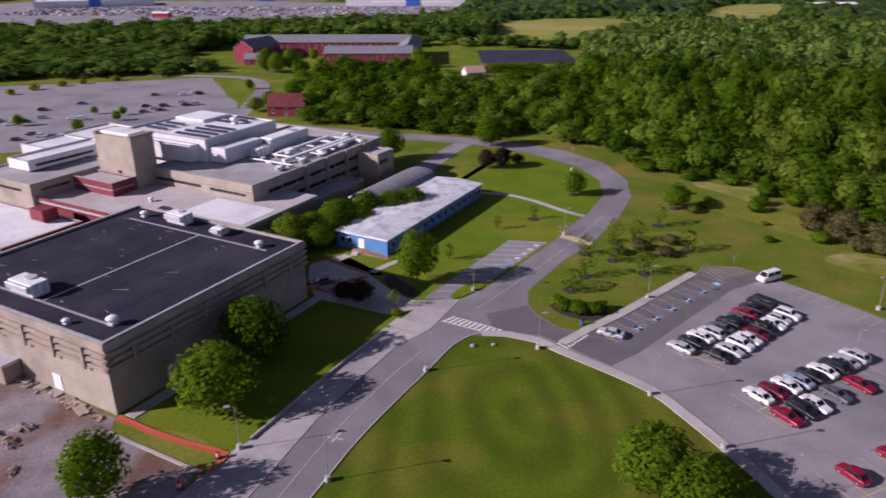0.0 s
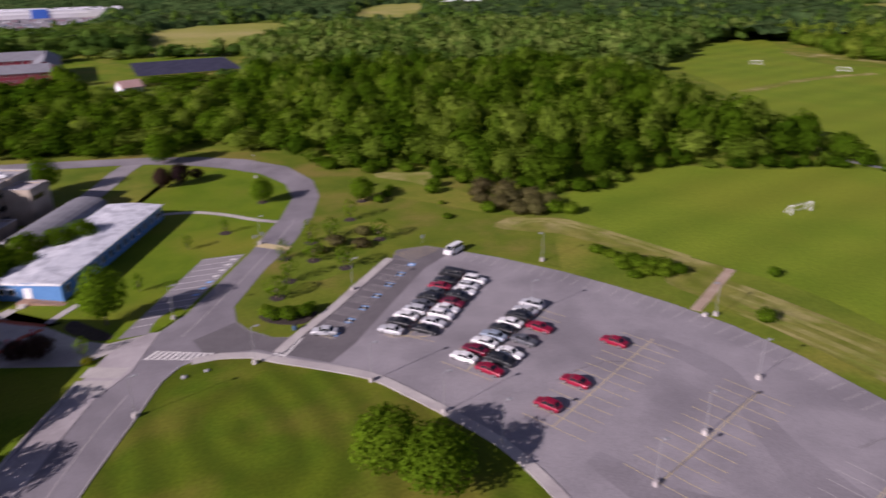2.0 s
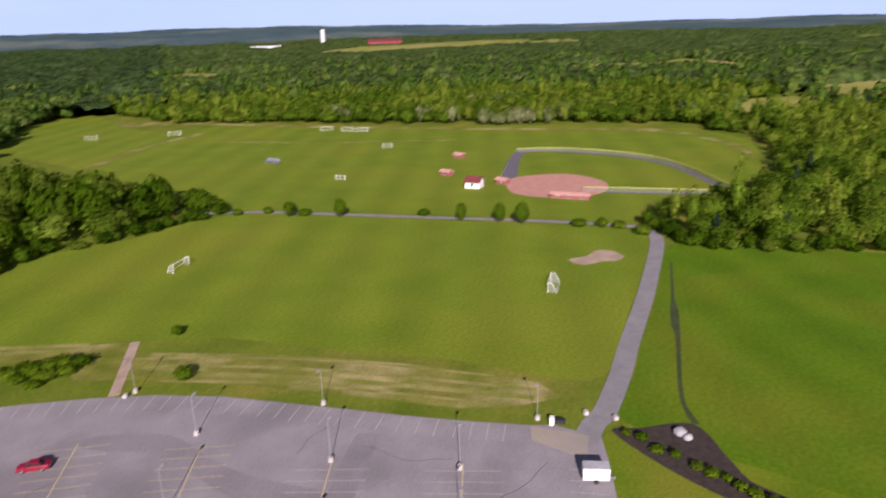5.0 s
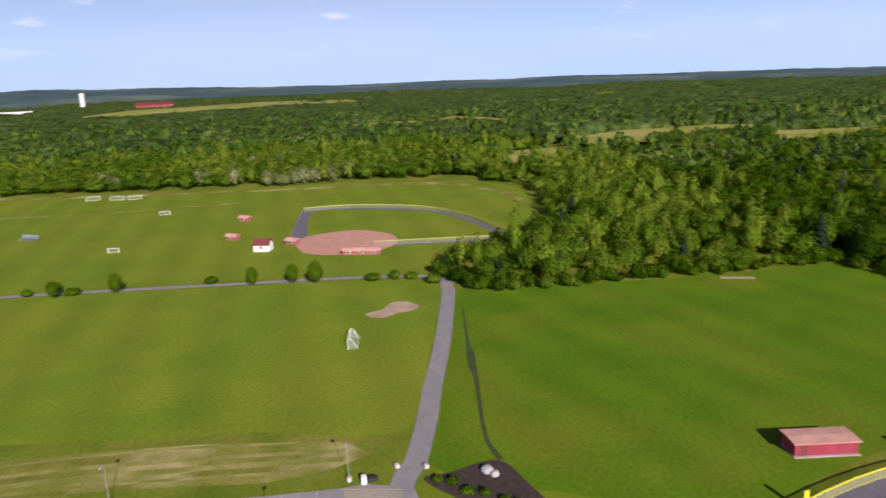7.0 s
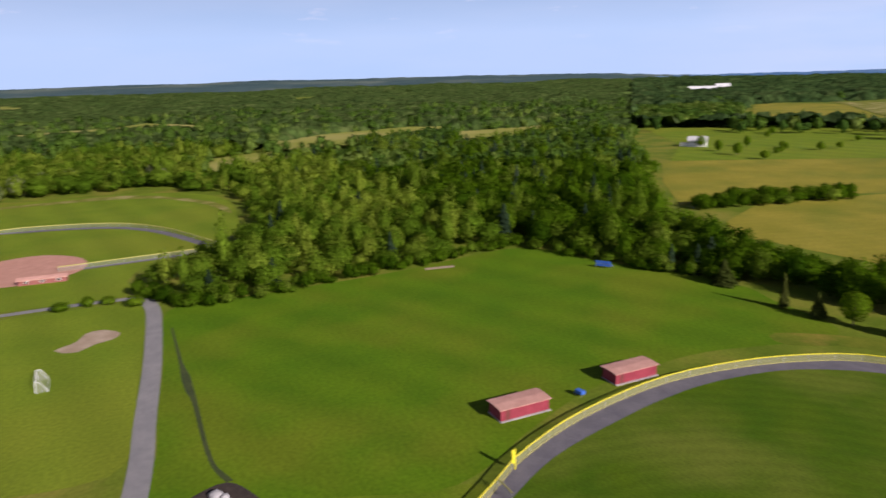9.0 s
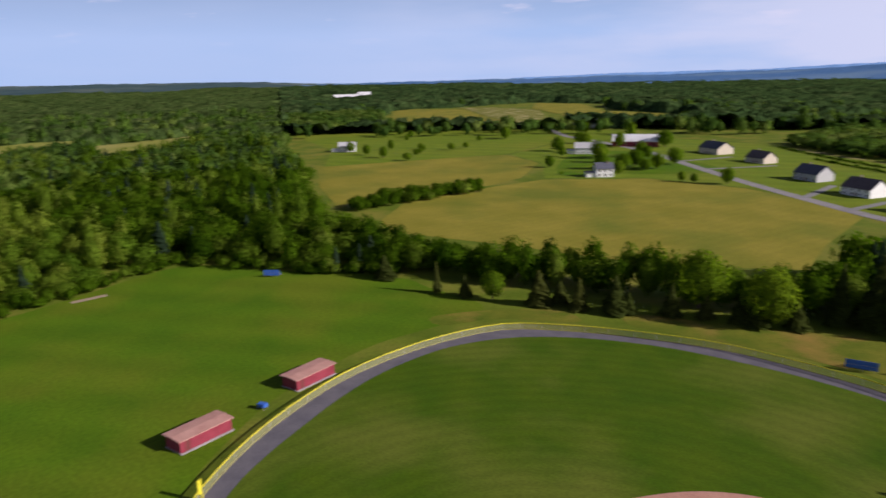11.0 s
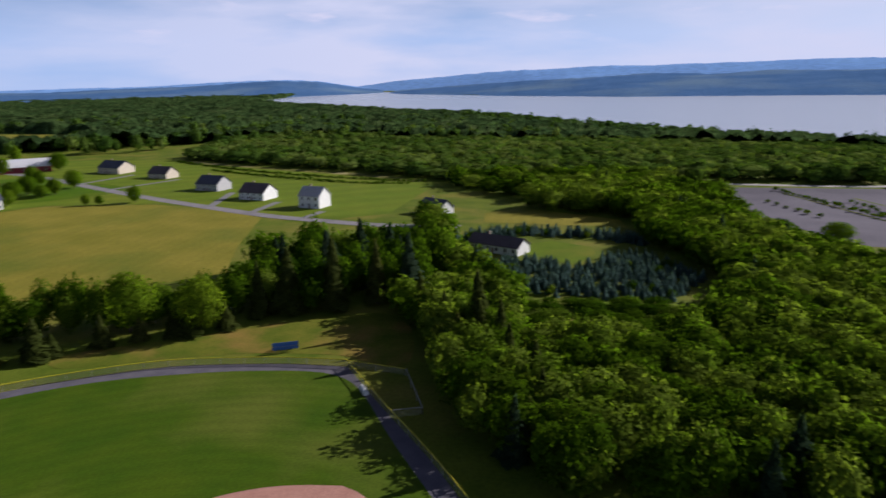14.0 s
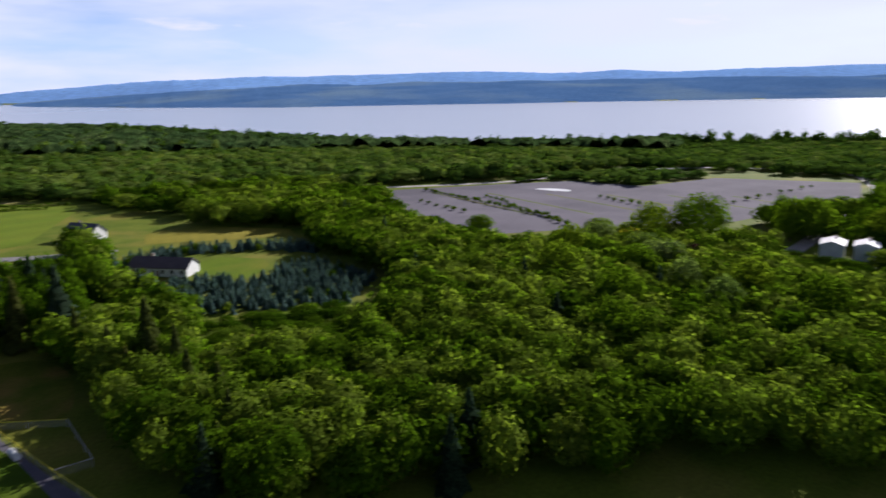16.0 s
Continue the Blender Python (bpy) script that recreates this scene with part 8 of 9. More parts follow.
for x, y, w, h in ((48, -182, 15, 15), (30, -177, 13, 14)):
    more(TREE[1], x, y, w, h, 3 * x, "tall round light green tree in the row below the hay field", "spruces below the hay field")

# ---- houses and farm ----
HW = dict(bleached=shader("weathered blue-grey plank", (0.16, 0.19, 0.26), (0.22, 0.25, 0.31), 0.8), white=MB["white"], grey=shader("grey vinyl siding", (0.42, 0.42, 0.44), (0.48, 0.48, 0.5), 0.6), beige=shader("beige siding", (0.55, 0.48, 0.40), (0.6, 0.53, 0.45), 0.6), navy=shader("dark blue shingle", (0.085, 0.09, 0.125), (0.11, 0.115, 0.15), 0.5), brown=shader("brown shingle", (0.115, 0.092, 0.10), (0.145, 0.118, 0.125), 0.5))


def house(x, y, turn, l, w, h, rise, wall, roof, label, wins=4, st=2, garage=True):
    t = gable("house", pose(x, y, 0.05, 0, 0, turn), l, w, h, rise, wall, roof, label, "house", "houses of the estate", wins, st)
    if garage:
        part("garage", box(l / 2 + 0.02, -w * 0.35, 0, l / 2 + 5.5, w * 0.4, h * 0.5), wall, t)
        part("garage_roof", box(l / 2 + 0.02, -w * 0.42, h * 0.5, l / 2 + 6.0, w * 0.47, h * 0.5 + 0.5, 0.2), roof, t)
        part("garage_door", box(l / 2 + 1.0, -w * 0.35 - 0.06, 0, l / 2 + 4.4, -w * 0.35 - 0.01, 2.2), MB["white"], t)
    part("chimney", box(-l * 0.2 - 0.4, 0.3, h + rise * 0.6, -l * 0.2 + 0.4, 1.1, h + rise + 1.1), MB["rib"], t)
    return t


house(-0.5, -352.5, 145, 12, 10, 6.0, 4.0, HW["white"], HW["grey"], "white two-storey house with grey roof", 3, 2, False)
house(29, -387, 145, 16, 12, 4.0, 4.2, HW["white"], HW["brown"], "white gabled house with brown shingle roof", 4, 2, False)
house(57, -428, 145, 16, 12, 4.0, 4.2, HW["grey"], HW["navy"], "grey gabled house with dark blue roof", 4, 2, False)
house(97, -493, 145, 16, 11, 3.4, 4.0, HW["beige"], HW["brown"], "beige gabled house with brown roof", 4, 2, False)
house(136, -533, 145, 20, 14, 4.2, 4.2, HW["beige"], HW["navy"], "pale gabled house with dark roof", 4, 2, False)
house(163, -392, 35, 10, 9, 5.0, 3.0, HW["white"], HW["navy"], "white farm cottage with dark roof", 3, 2)
house(219, -497, 25, 20, 12, 4.4, 3.6, HW["white"], HW["grey"], "long white farmhouse under trees", 5, 2)
gable("barn", pose(206, -560, 0.05, 0, 0, 18), 36, 14, 4.2, 5.0, MB["red_wall"], MB["white_roof"], "long red barn with white metal roof", "barn", "", 5)
house(319, -712, 30, 26, 14, 5.0, 4.0, HW["white"], HW["navy"], "white house with dark roof far up the road")
house(345, -735, 30, 18, 12, 4.0, 4.0, HW["grey"], HW["navy"], "grey house with dark roof far up the road")
house(404, -432, 40, 14, 10, 4.0, 3.5, HW["white"], HW["grey"], "white house beside the pasture")
house(-56, -319, 125, 14, 9, 3.2, 3.4, HW["white"], HW["navy"], "white bungalow with dark blue roof", 3, 1, False)
house(-64.8, -240.6, 133, 21, 8.5, 3.0, 2.6, HW["white"], HW["brown"], "long low white ranch house with brown roof", 6, 1, False)
house(-254, -108, 20, 10, 7.5, 5, 1.2, HW["white"], MB["white_roof"], "white house with low white roof among lakeside trees", 2, 2, False)
house(-259, -99, 20, 9, 7, 5, 1.2, HW["white"], MB["white_roof"], "white house with low white roof among lakeside trees", 2, 2, False)
for k, (a, b) in enumerate((((45, -412), (52, -366)), ((18, -372), (30, -345)), ((85, -480), (120, -445)), ((-4, -338), (6, -322)), ((120, -515), (145, -476)))):
    ribbon("driveway", [a, b], 4.0, 0.13, M["cart"], "grey house driveway")
water_tower = thing("water_tower", pose(2577, 1094, 0), "white water tower on the horizon", "water tower")
part("tank", tube((0, 0, 0), (0, 0, 54), 8, 8, 20), MB["light_wall"], water_tower)
part("dome", tube((0, 0, 54), (0, 0, 57), 8, 3, 20), MB["light_wall"], water_tower)
gable("far_barn", pose(2300, 760, 6, 0, 0, -70), 110, 45, 8, 8, MB["red_wall"], MB["dark_red_roof"], "red roofed farm building far off", "barn", "", 6)
gable("far_shed", pose(2050, 1060, 5, 0, 0, -60), 90, 24, 5, 4, MB["light_wall"], MB["white_roof"], "long white farm shed far off", "barn", "far sheds", 6)
gable("far_shed", pose(485, 930, 0, 0, 0, 2), 60, 20, 6, 4, MB["light_wall"], MB["white_roof"], "long pale farm shed far off", "barn", "far sheds", 6)
gable("far_shed", pose(1236, -1328, 1, 0, 0, 42), 62, 26, 5, 7, MB["light_wall"], MB["white_roof"], "long white farm shed far off", "barn", "far sheds", 4)
gable("far_shed", pose(1287, -1453, 2, 0, 0, 42), 34, 18, 6, 7, MB["light_wall"], MB["white_roof"], "white farm shed far off", "barn", "far sheds", 4)


# ---- sports ground ----
def dugout(x, y, turn):
    t = thing("dugout", pose(x, y, 0.05, 0, 0, turn), "red block dugout with faded pink flat roof", "dugout", "dugouts behind the fence")
    L, W, H = 10.4, 4.4, 2.3
    part("slab", box(-0.2, -0.5, 0, L + 0.2, W + 0.1, 0.12), M["pink_concrete"], t)
    part("back_wall", box(0, 0, 0.12, L, 0.2, H), MB["red_wall"], t)
    part("end_wall", box(0, 0.2, 0.12, 0.2, W, H), MB["red_wall"], t)
    part("end_wall", box(L - 0.2, 0.2, 0.12, L, W, H), MB["red_wall"], t)
    part("front_wall", box(0.2, W - 0.2, 0.12, L - 0.2, W, H), MB["red_wall"], t)
    verts = [(-0.35, -0.4, H + 0.0), (L + 0.35, -0.4, H), (L + 0.35, W / 2, H + 0.16), (-0.35, W / 2, H + 0.16), (L + 0.35, W + 0.4, H), (-0.35, W + 0.4, H)]
    verts += [(a, b, c + 0.14) for a, b, c in verts]
    part("roof", mesh_from("roof", verts, [(6, 7, 8, 9), (9, 8, 10, 11), (0, 3, 2, 1), (3, 5, 4, 2), (0, 1, 7, 6), (4, 5, 11, 10), (0, 6, 9, 11, 5, 3), (1, 2, 4, 10, 8, 7)], MB["pink_roof"]), None, t)
    part("bench", box(0.5, 2.9, 0.5, L - 0.5, 3.3, 0.56), MB["wood"], t)
    part("door", box(1.0, -0.04, 0.12, 1.9, 0.0, 2.1), MB["dark_red_roof"], t)
    return t


MB["pink_roof"] = shader("faded red shingle", (0.42, 0.22, 0.19), (0.50, 0.28, 0.24), 0.6, 10, 0.9)
dugout(99.6, -61.3, -92)
dugout(101.0, -89.3, -92)
CHAIN = bpy.data.materials.new("chain link mesh")
CHAIN.use_nodes = True
cn, cl = CHAIN.node_tree.nodes, CHAIN.node_tree.links
clear = cn.new("ShaderNodeBsdfTransparent")
mixc = cn.new("ShaderNodeMixShader")
mixc.inputs[0].default_value = 0.22
cn["Principled BSDF"].inputs["Base Color"].default_value = (0.35, 0.36, 0.3, 1)
cl.new(clear.outputs[0], mixc.inputs[1]), cl.new(cn["Principled BSDF"].outputs[0], mixc.inputs[2]), cl.new(mixc.outputs[0], cn["Material Output"].inputs["Surface"])
NET = CHAIN.copy()
NET.name = "white goal net"
NET.node_tree.nodes["Principled BSDF"].inputs["Base Color"].default_value = (0.8, 0.8, 0.8, 1)
NET.node_tree.nodes["Mix Shader"].inputs[0].default_value = 0.13


YELLOWED = CHAIN.copy()
YELLOWED.name = "yellowed chain link mesh"
YELLOWED.node_tree.nodes["Principled BSDF"].inputs["Base Color"].default_value = (0.42, 0.41, 0.24, 1)
YELLOWED.node_tree.nodes["Mix Shader"].inputs[0].default_value = 0.36


def fence(pts, h, cap, label, step=5.0, thick=0.11, mesh=None, foot=None):
    t = thing("fence", Matrix(), label, "fence", "ballpark fences")
    line = smooth_line(pts, step) if len(pts) > 2 else [lerp(pts[0], pts[1], f) for f in np.linspace(0, 1, max(2, int(math.dist(*pts) / step)))]
    for x, y in line:
        part("post", tube((x, y, 0), (x, y, h), 0.045, None, 6), MB["steel"], t)
    for (x0, y0), (x1, y1) in zip(line, line[1:]):
        part("rail", tube((x0, y0, h), (x1, y1, h), thick, None, 6), cap, t)
        part("mesh_panel", mesh_from("mesh_panel", [(x0, y0, 0.08), (x1, y1, 0.08), (x1, y1, h - 0.05), (x0, y0, h - 0.05)], [(0, 1, 2, 3)], mesh or CHAIN), None, t)
        if foot:
            part("foot_rail", tube((x0, y0, 0.14), (x1, y1, 0.14), 0.06, None, 6), foot, t)
    return t


fence([(75, -38), (81.7, -49.1)] + BALL, 1.7, MB["yellow"], "chain-link outfield fence with yellow cap", 4.5, 0.11, YELLOWED, MB["dull_yellow"])
fence([(82.2, -49.9), (77.8, -49.7)], 1.7, MB["dull_yellow"], "short chain-link gate at the fence corner", 2.2, 0.12)
fence([(-5.0, -146.8), (-11.4, -121.8), (-16.5, -103.5), (-23, -75)], 1.6, MB["yellow"], "chain-link foul line fence with dull yellow cap", 4.5, 0.09)
fence([(-5.0, -146.8), (-17.1, -139.1)], 1.6, MB["yellow"], "grey chain-link bullpen fence", 4, 0.07)
fence([(-17.1, -139.1), (-17.7, -120.6)], 1.6, MB["steel"], "grey chain-link bullpen fence", 4, 0.07)
fence([(-17.7, -120.6), (-12.0, -120.6)], 1.6, MB["steel"], "grey chain-link bullpen fence", 3, 0.07)
fence([(348, 49), (352, 27), (340, -7), (316, -27), (274, -42)], 1.8, MB["dull_yellow"], "chain-link fence with yellow cap at the far ballpark", 8, 0.2)
fence([(277, 46), (348, 49)], 1.8, MB["steel"], "chain-link side fence at the far ballpark", 8)
fence([(266, 12), (266, -40)], 1.8, MB["dull_yellow"], "chain-link side fence with yellow cap", 8, 0.16)
for x, y in ((85.2, -55.0),):
    fp = thing("foul_pole", pose(x, y, 0), "short yellow foul pole with a wing screen", "foul pole")
    part("pole", tube((0, 0, 0), (0, 0, 3.7), 0.12, None, 8), MB["yellow"], fp)
    part("screen", box(-0.04, 0.1, 1.2, 0.04, 0.6, 3.6), MB["yellow"], fp)


def goal(x, y, turn, label="white soccer goal with net", w=7.3, h=2.44):
    t = thing("soccer_goal", pose(x, y, 0.04, 0, 0, turn), label, "soccer goal", "soccer goals")
    for s in (0, w):
        part("post", tube((s, 0, 0), (s, 0, h), 0.065, None, 8), MB["white"], t)
        part("back_stay", tube((s, 0.9, h), (s, 2.2, 0), 0.05, None, 6), MB["white"], t)
        part("top_stay", tube((s, 0, h), (s, 0.9, h), 0.05, None, 6), MB["white"], t)
    part("crossbar", tube((0, 0, h), (w, 0, h), 0.065, None, 8), MB["white"], t)
    part("ground_bar", tube((0, 2.2, 0.05), (w, 2.2, 0.05), 0.06, None, 6), MB["white"], t)
    part("net", mesh_from("net", [(0, 0, h), (w, 0, h), (w, 0.9, h), (0, 0.9, h), (w, 2.2, 0), (0, 2.2, 0), (0, 0, 0), (w, 0, 0)], [(0, 1, 2, 3), (3, 2, 4, 5), (0, 3, 5, 6), (1, 7, 4, 2)], NET), None, t)
    return t


goal(166, 14.8, 180)
goal(156.5, 114.9, 0)
goal(275, 116, -80, "small white goal on the upper field", 4.0, 2.0)
goal(414, 182, -60, "white goal far across the upper field")
goal(413, 168, -80, "white goal far across the upper field")
goal(412, 158, -80, "white goal far across the upper field")
goal(356, 122, -80, "white goal on the upper field", 5, 2)
goal(390, 275, -60, "white goal far across the upper field")
goal(370, 320, -50, "white goal far across the upper field")


def bleacher(x, y, turn, label, mat, l=6.0):
    t = thing("bleacher", pose(x, y, 0.05, 0, 0, turn), label, "bleacher", "bleachers of the sports ground")
    for k in range(4):
        part("seat_plank", box(-l / 2, 0.7 * k, 0.45 + 0.4 * k, l / 2, 0.7 * k + 0.32, 0.52 + 0.4 * k, 0.02), mat, t)
        part("foot_plank", box(-l / 2, 0.7 * k + 0.36, 0.18 + 0.4 * k, l / 2, 0.7 * k + 0.62, 0.23 + 0.4 * k), MB["steel"], t)
    for xx in (-l / 2 + 0.4, 0, l / 2 - 0.4):
        part("frame", tube((xx, 0, 0.02), (xx, 2.6, 1.8), 0.05, None, 6), MB["steel"], t)
        part("frame", tube((xx, 2.5, 0.0), (xx, 2.5, 1.8), 0.05, None, 6), MB["steel"], t)
        part("frame", tube((xx, 0.1, 0.0), (xx, 0.1, 0.45), 0.05, None, 6), MB["steel"], t)
    part("back_panel", box(-l / 2, 2.62, 0.6, l / 2, 2.68, 2.4), mat, t)
    return t


bleacher(8.8, -161.5, 4, "blue bleacher behind the outfield fence", MB["blue_tarp"])
bleacher(171, -145.5, 30, "blue bleacher at the field corner", MB["blue_tarp"], 5.0)
bleacher(307, 163, -112, "weathered grey-blue bleacher on the upper field", HW["bleached"], 9.0)
cooler = thing("equipment_box", pose(101, -80.3, 0.04, 0, 0, 10), "small blue equipment box on a stand", "equipment box")
part("tub", box(-0.9, -0.6, 0.45, 0.9, 0.6, 1.2, 0.08), MB["blue_tarp"], cooler)
for a, b in ((-0.8, -0.5), (0.8, -0.5), (-0.8, 0.5), (0.8, 0.5)):
    part("leg", tube((a, b, 0), (a, b, 0.5), 0.05, None, 6), MB["steel"], cooler)
tarp = thing("tarp_roll", pose(-7.6, -132.5, 0.08, 0, 0, 100), "white rolled tarpaulin beside the warning track", "tarp roll")
part("roll", tube((-1.6, 0, 0.62), (1.6, 0, 0.62), 0.62, None, 16), MB["white"], tarp)
part("cradle", box(-1.4, -0.5, 0, 1.4, 0.5, 0.12), MB["steel"], tarp)
gable("concession_hut", pose(268, 54.5, 0.05, 0, 0, 80), 6.0, 5.0, 2.6, 1.8, MB["white"], MB["dark_red_roof"], "white hut with dark red roof", "hut", "", 1)
for x, y in ((290, 71), (331, 74.5), (276, 44.5)):
    gable("red_hut", pose(x, y, 0.05, 0, 0, 60), 5, 3.0, 1.7, 0.7, MB["faded_red"], MB["pink_roof"], "small red hut with pink roof", "hut", "red huts", 1)
gable("far_dugout", pose(254, 16, 0.05, 0, 0, 82), 14, 3.0, 1.6, 0.5, MB["faded_red"], MB["pink_roof"], "long low red dugout at the far ballpark", "dugout", "", 3)

# ---- trailer, boxes, rocks, site clutter ----
tr = thing("trailer", pose(87.2, 1.0, 0.06, 0, 0, 98), "small white box trailer with blue-grey roof in the car park", "trailer")
part("box_body", box(-1.85, -1.0, 0.5, 1.85, 1.0, 2.35, 0.06), MB["white"], tr)
part("roof", box(-1.83, -0.98, 2.35, 1.83, 0.98, 2.41), MB["metal"], tr)
part("rear_door", box(1.85, -0.85, 0.6, 1.89, 0.85, 2.2), MB["metal"], tr)
part("hitch", tube((-1.85, 0, 0.48), (-2.8, 0, 0.45), 0.07, None, 6), MB["steel"], tr)
for y in (-1.1, 0.94):
    part("wheel", tube((0, y, 0.33), (0, y + 0.16, 0.33), 0.33, None, 14), TYRE, tr)
jack = part("jack", tube((-2.6, 0, 0), (-2.6, 0, 0.7), 0.05, None, 6), MB["steel"], tr)
cab = thing("utility_cabinet", pose(100.6, 8.4, 0.04, 0, 0, 5), "pale utility cabinet with dark trolley beside the lamp", "cabinet")
part("cabinet_body", box(-0.5, -0.4, 0, 0.5, 0.4, 1.3, 0.04), MB["white"], cab)
part("trolley", box(-0.4, -2.2, 0.25, 0.6, -0.6, 0.9, 0.05), TYRE, cab)
for x, y in ((95.0, 83.6), (104.6, 3.2), (103.9, -1.6)):
    b = thing("marker_stone", pose(x, y, 0.03, 0, 0, 20), "pale stone block at the path", "stone", "stones at the path")
    part("block", box(-0.5, -0.4, 0, 0.5, 0.4, 0.7, 0.12), M["concrete"], b)


def boulder(x, y, s, label, group=""):
    t = thing("boulder", pose(x, y, 0.05, 0, 0, x * 31), label, "boulder", group)
    bm = bmesh.new()
    bmesh.ops.create_icosphere(bm, subdivisions=2, radius=s)
    for v in bm.verts:
        v.co *= 1 + 0.22 * noise.noise(v.co * 1.3 / s + Vector((x, y, 0)))
        v.co.z = max(-0.1, v.co.z * 0.7 + s * 0.3)
    part("rock", bm, MB["gravel"], t)
    return t


boulder(101.6, -11.4, 1.1, "pale boulder in the mulch bed", "boulders in the bed")
boulder(100.4, -12.4, 0.8, "pale boulder in the mulch bed", "boulders in the bed")
boulder(5.0, 106.0, 0.45, "small pale stone on the lawn", "stones on the lawn")
boulder(8.6, 106.4, 0.4, "small pale stone on the lawn", "stones on the lawn")
rs = random.Random(8)


def debris(x, y, s):
    """A low heap of broken pieces."""
    t = thing("debris_heap", pose(x, y, 0.0, 0, 0, rs.uniform(0, 360)), "low heap of broken concrete, earth and timber", "debris", "debris of the building site")
    v, f = [(0, 0, 0.28 * s)], []
    for ring in (0.55, 1.0):
        for i in range(12):
            a = i * math.pi / 6
            rad = s * ring * rs.uniform(0.75, 1.25)
            v.append((rad * math.cos(a), rad * math.sin(a) * 0.7, 0.2 * s * rs.uniform(0.4, 1.2) if ring < 1 else -0.02))
    f = [(0, 1 + i, 1 + (i + 1) % 12) for i in range(12)] + [(1 + i, 13 + i, 13 + (i + 1) % 12, 1 + (i + 1) % 12) for i in range(12)]
    part("earth", mesh_from("earth", v, f, M["rubble"]), None, t)
    for i in range(rs.randint(3, 7)):
        bm = box(-rs.uniform(0.15, 0.7), -rs.uniform(0.1, 0.35), -0.06, rs.uniform(0.15, 0.7), rs.uniform(0.1, 0.35), rs.uniform(0.04, 0.14), 0.02)
        bmesh.ops.transform(bm, matrix=pose(rs.uniform(-s, s) * 0.8, rs.uniform(-s, s) * 0.5, 0.14 * s, rs.uniform(-25, 25), rs.uniform(-25, 25), rs.uniform(0, 180)), verts=bm.verts)
        part("chunk", bm, rs.choice((MB["rib"], MB["rib"], MB["wood"], M["dirt"])), t)
    return t


for k in range(24):
    debris(-55 - rs.random() * 34, 66 + rs.random() * 14 + k * 0.45, rs.uniform(0.8, 2.2))
for k in range(9):
    debris(-50.5 - 2.4 * k, 85.6 + 1.45 * k + rs.uniform(-0.5, 0.5), rs.uniform(0.7, 1.5))
for k in range(7):
    s = thing("concrete_slab", pose(-53.5 - 3.1 * k, 87.2 + 2.0 * k + rs.random(), 0.05, rs.uniform(-7, 7), rs.uniform(-7, 7), rs.uniform(0, 180)), "broken pale slab leaning by the hall", "slab", "slabs by the hall")
    part("slab", box(-1.1, -0.7, -0.05, 1.1, 0.7, 0.25, 0.04), MB["precast"], s)


def barrel(x, y):
    t = thing("traffic_barrel", pose(x, y, 0.12), "red traffic barrel with pale bands", "traffic barrel", "barrels at the site")
    part("drum", tube((0, 0, 0.08), (0, 0, 1.0), 0.32, 0.25, 12), MB["red_plastic"], t)
    part("base", tube((0, 0, 0), (0, 0, 0.08), 0.45, 0.42, 12), TYRE, t)
    for z in (0.4, 0.7):
        part("band", tube((0, 0, z), (0, 0, z + 0.12), 0.305, 0.295, 12), MB["white"], t)
    return t


for x, y in ((-31.6, 73.6), (-33.4, 70.8), (-30.2, 76.6), (-25.6, 129.2), (-21.4, 131.2), (-17.6, 133.4), (-23.4, 127.4), (-27.6, 131.2), (-19.0, 129.6)):
    barrel(x, y)


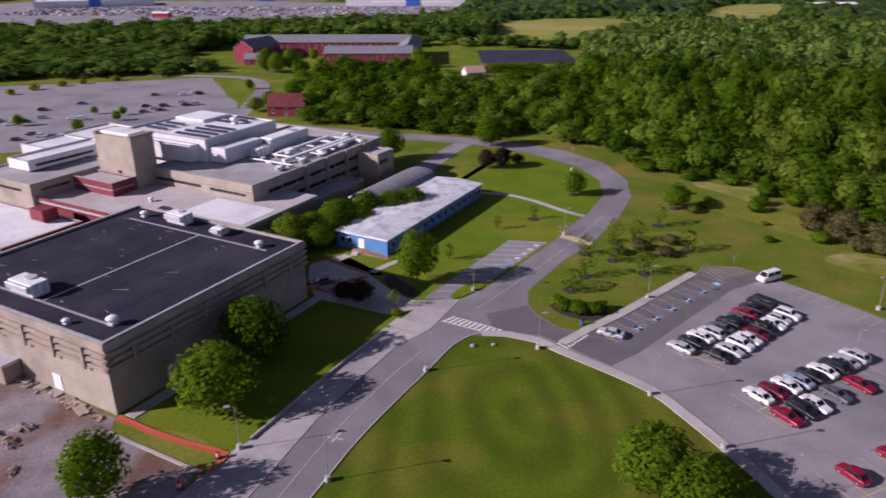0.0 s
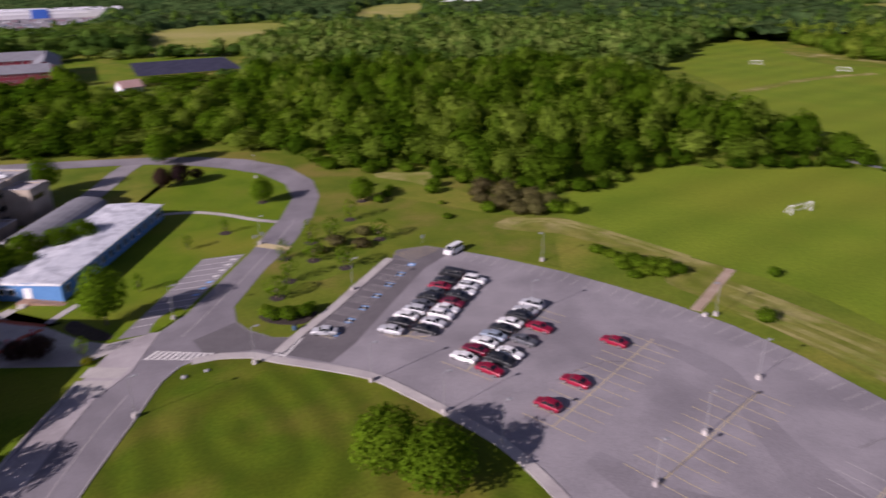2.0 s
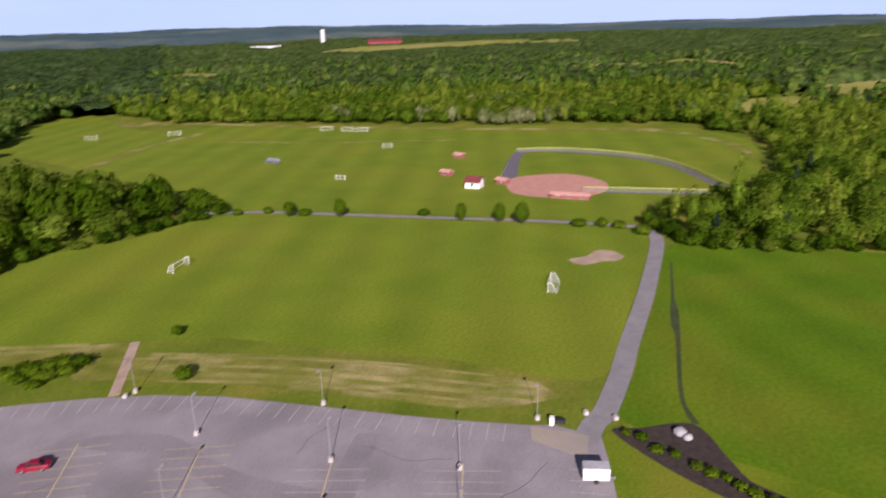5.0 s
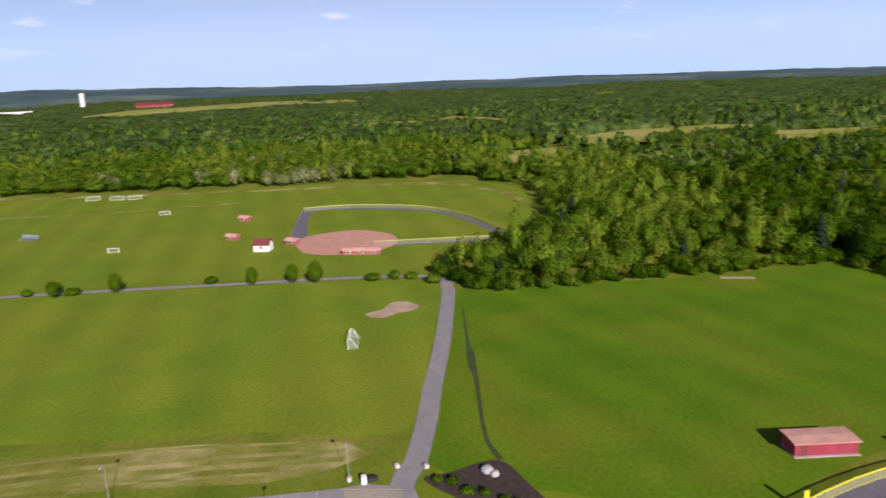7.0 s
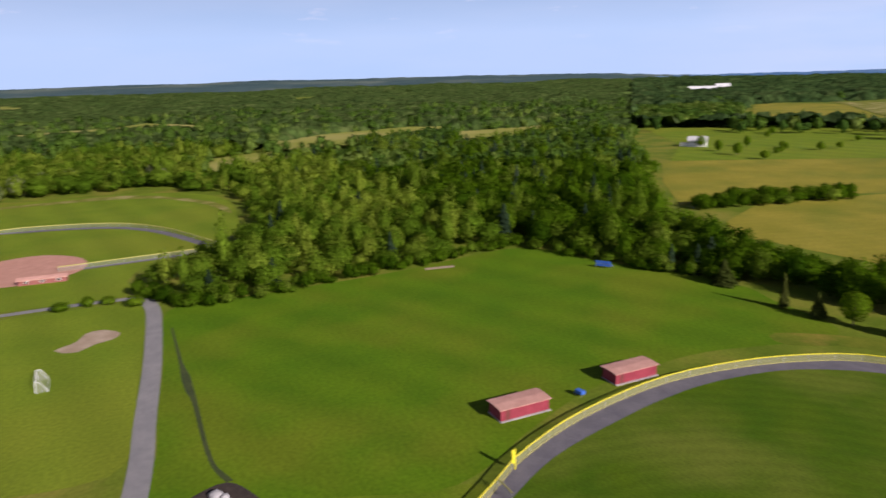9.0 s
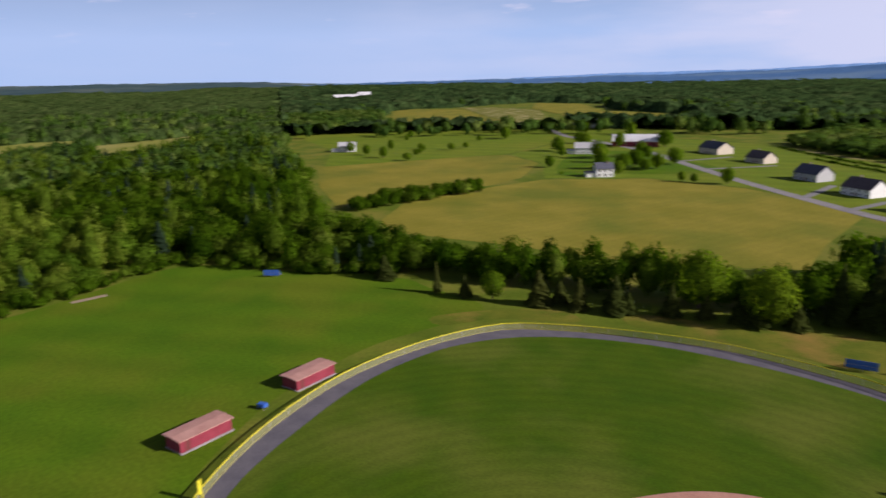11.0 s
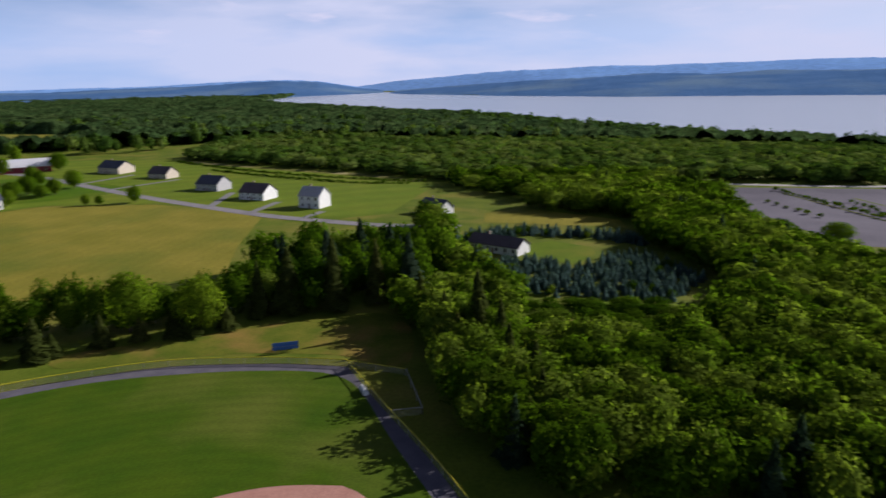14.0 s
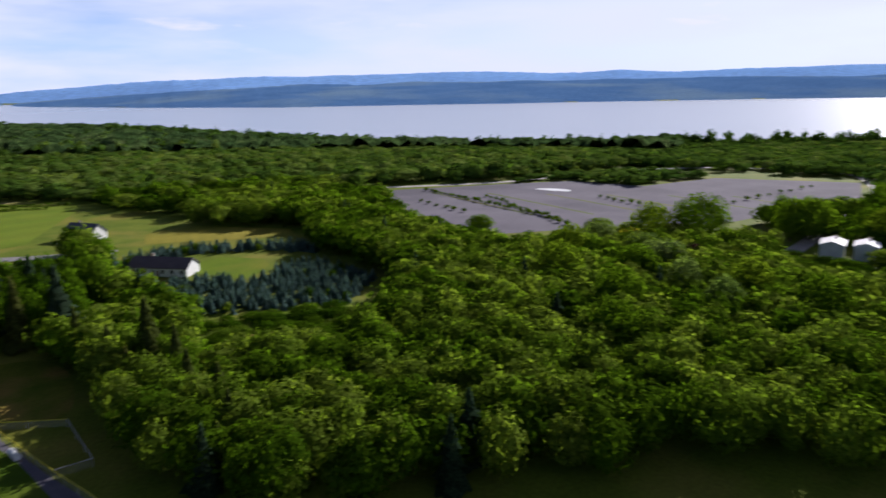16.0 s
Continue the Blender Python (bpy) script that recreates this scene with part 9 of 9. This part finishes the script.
def mesh_fence(pts, label):
    t = thing("safety_fence", Matrix(), label, "fence", "safety fences")
    for k, ((x0, y0), (x1, y1)) in enumerate(zip(pts, pts[1:])):
        d = Vector((y0 - y1, x1 - x0)).normalized() * 0.5
        a, b = 0.10 + 0.05 * (k % 2), 0.10 + 0.05 * ((k + 1) % 2)        # slumped on the ground, one edge curling up
        part("netting", mesh_from("netting", [(x0 - d.x, y0 - d.y, 0.09), (x1 - d.x, y1 - d.y, 0.09), (x1, y1, b), (x0, y0, a), (x1 + d.x, y1 + d.y, b + 0.16), (x0 + d.x, y0 + d.y, a + 0.16),
                                              (x0 - d.x, y0 - d.y, 0.06), (x1 - d.x, y1 - d.y, 0.06), (x1 + d.x, y1 + d.y, b + 0.13), (x0 + d.x, y0 + d.y, a + 0.13)],
                                  [(0, 1, 2, 3), (3, 2, 4, 5), (7, 6, 9, 8), (0, 6, 7, 1), (5, 4, 8, 9)], MB["orange"]), None, t)
    return t


mesh_fence([(-47.7, 85.7), (-41.7, 82.4), (-35.5, 79.6), (-31.0, 78.0), (-29.2, 77.1), (-30.8, 73.9)], "orange plastic safety netting slumped on the grass")
mesh_fence([(-30, 141.5), (-26, 144.0), (-22.5, 141.2), (-19.0, 138.4), (-15.8, 135.9)], "orange plastic safety fence beside the forecourt")
mesh_fence([(-27.8, 129.5), (-24.4, 127.8), (-20.8, 129.4), (-19.6, 132.6), (-16.0, 134.6)], "orange plastic safety fence on the forecourt")
ribbon("footpath", [(-15.3, 137), (-12.5, 140.6), (-10, 143.2)], 1.6, 0.09, M["concrete"], "short concrete path to the blue building", 0.06)
ribbon("footpath", [(-21.5, 146.5), (-24.5, 143.2)], 2.4, 0.09, M["concrete"], "concrete landing at the blue building", 0.06)
bin_ = thing("litter_bin", pose(25.2, 113.6, 0.04), "dark blue litter bin at the crossing", "litter bin")
part("bin_body", tube((0, 0, 0), (0, 0, 1.0), 0.35, 0.4, 10), PAINT["blue"], bin_)
part("bin_lid", tube((0, 0, 1.0), (0, 0, 1.3), 0.42, 0.2, 10), TYRE, bin_)
for x, y in ((63.6, 141.5), (30.2, 161.0), (28.2, 159.8)):
    s = thing("sign_post", pose(x, y, 0, 0, 0, 30), "small white sign on a post", "sign", "signs by the road")
    part("post", tube((0, 0, 0), (0, 0, 2.1), 0.04, None, 6), MB["steel"], s)
    part("sign_panel", box(-0.45, -0.03, 1.3, 0.45, 0.0, 2.1, 0.01), MB["white"], s)
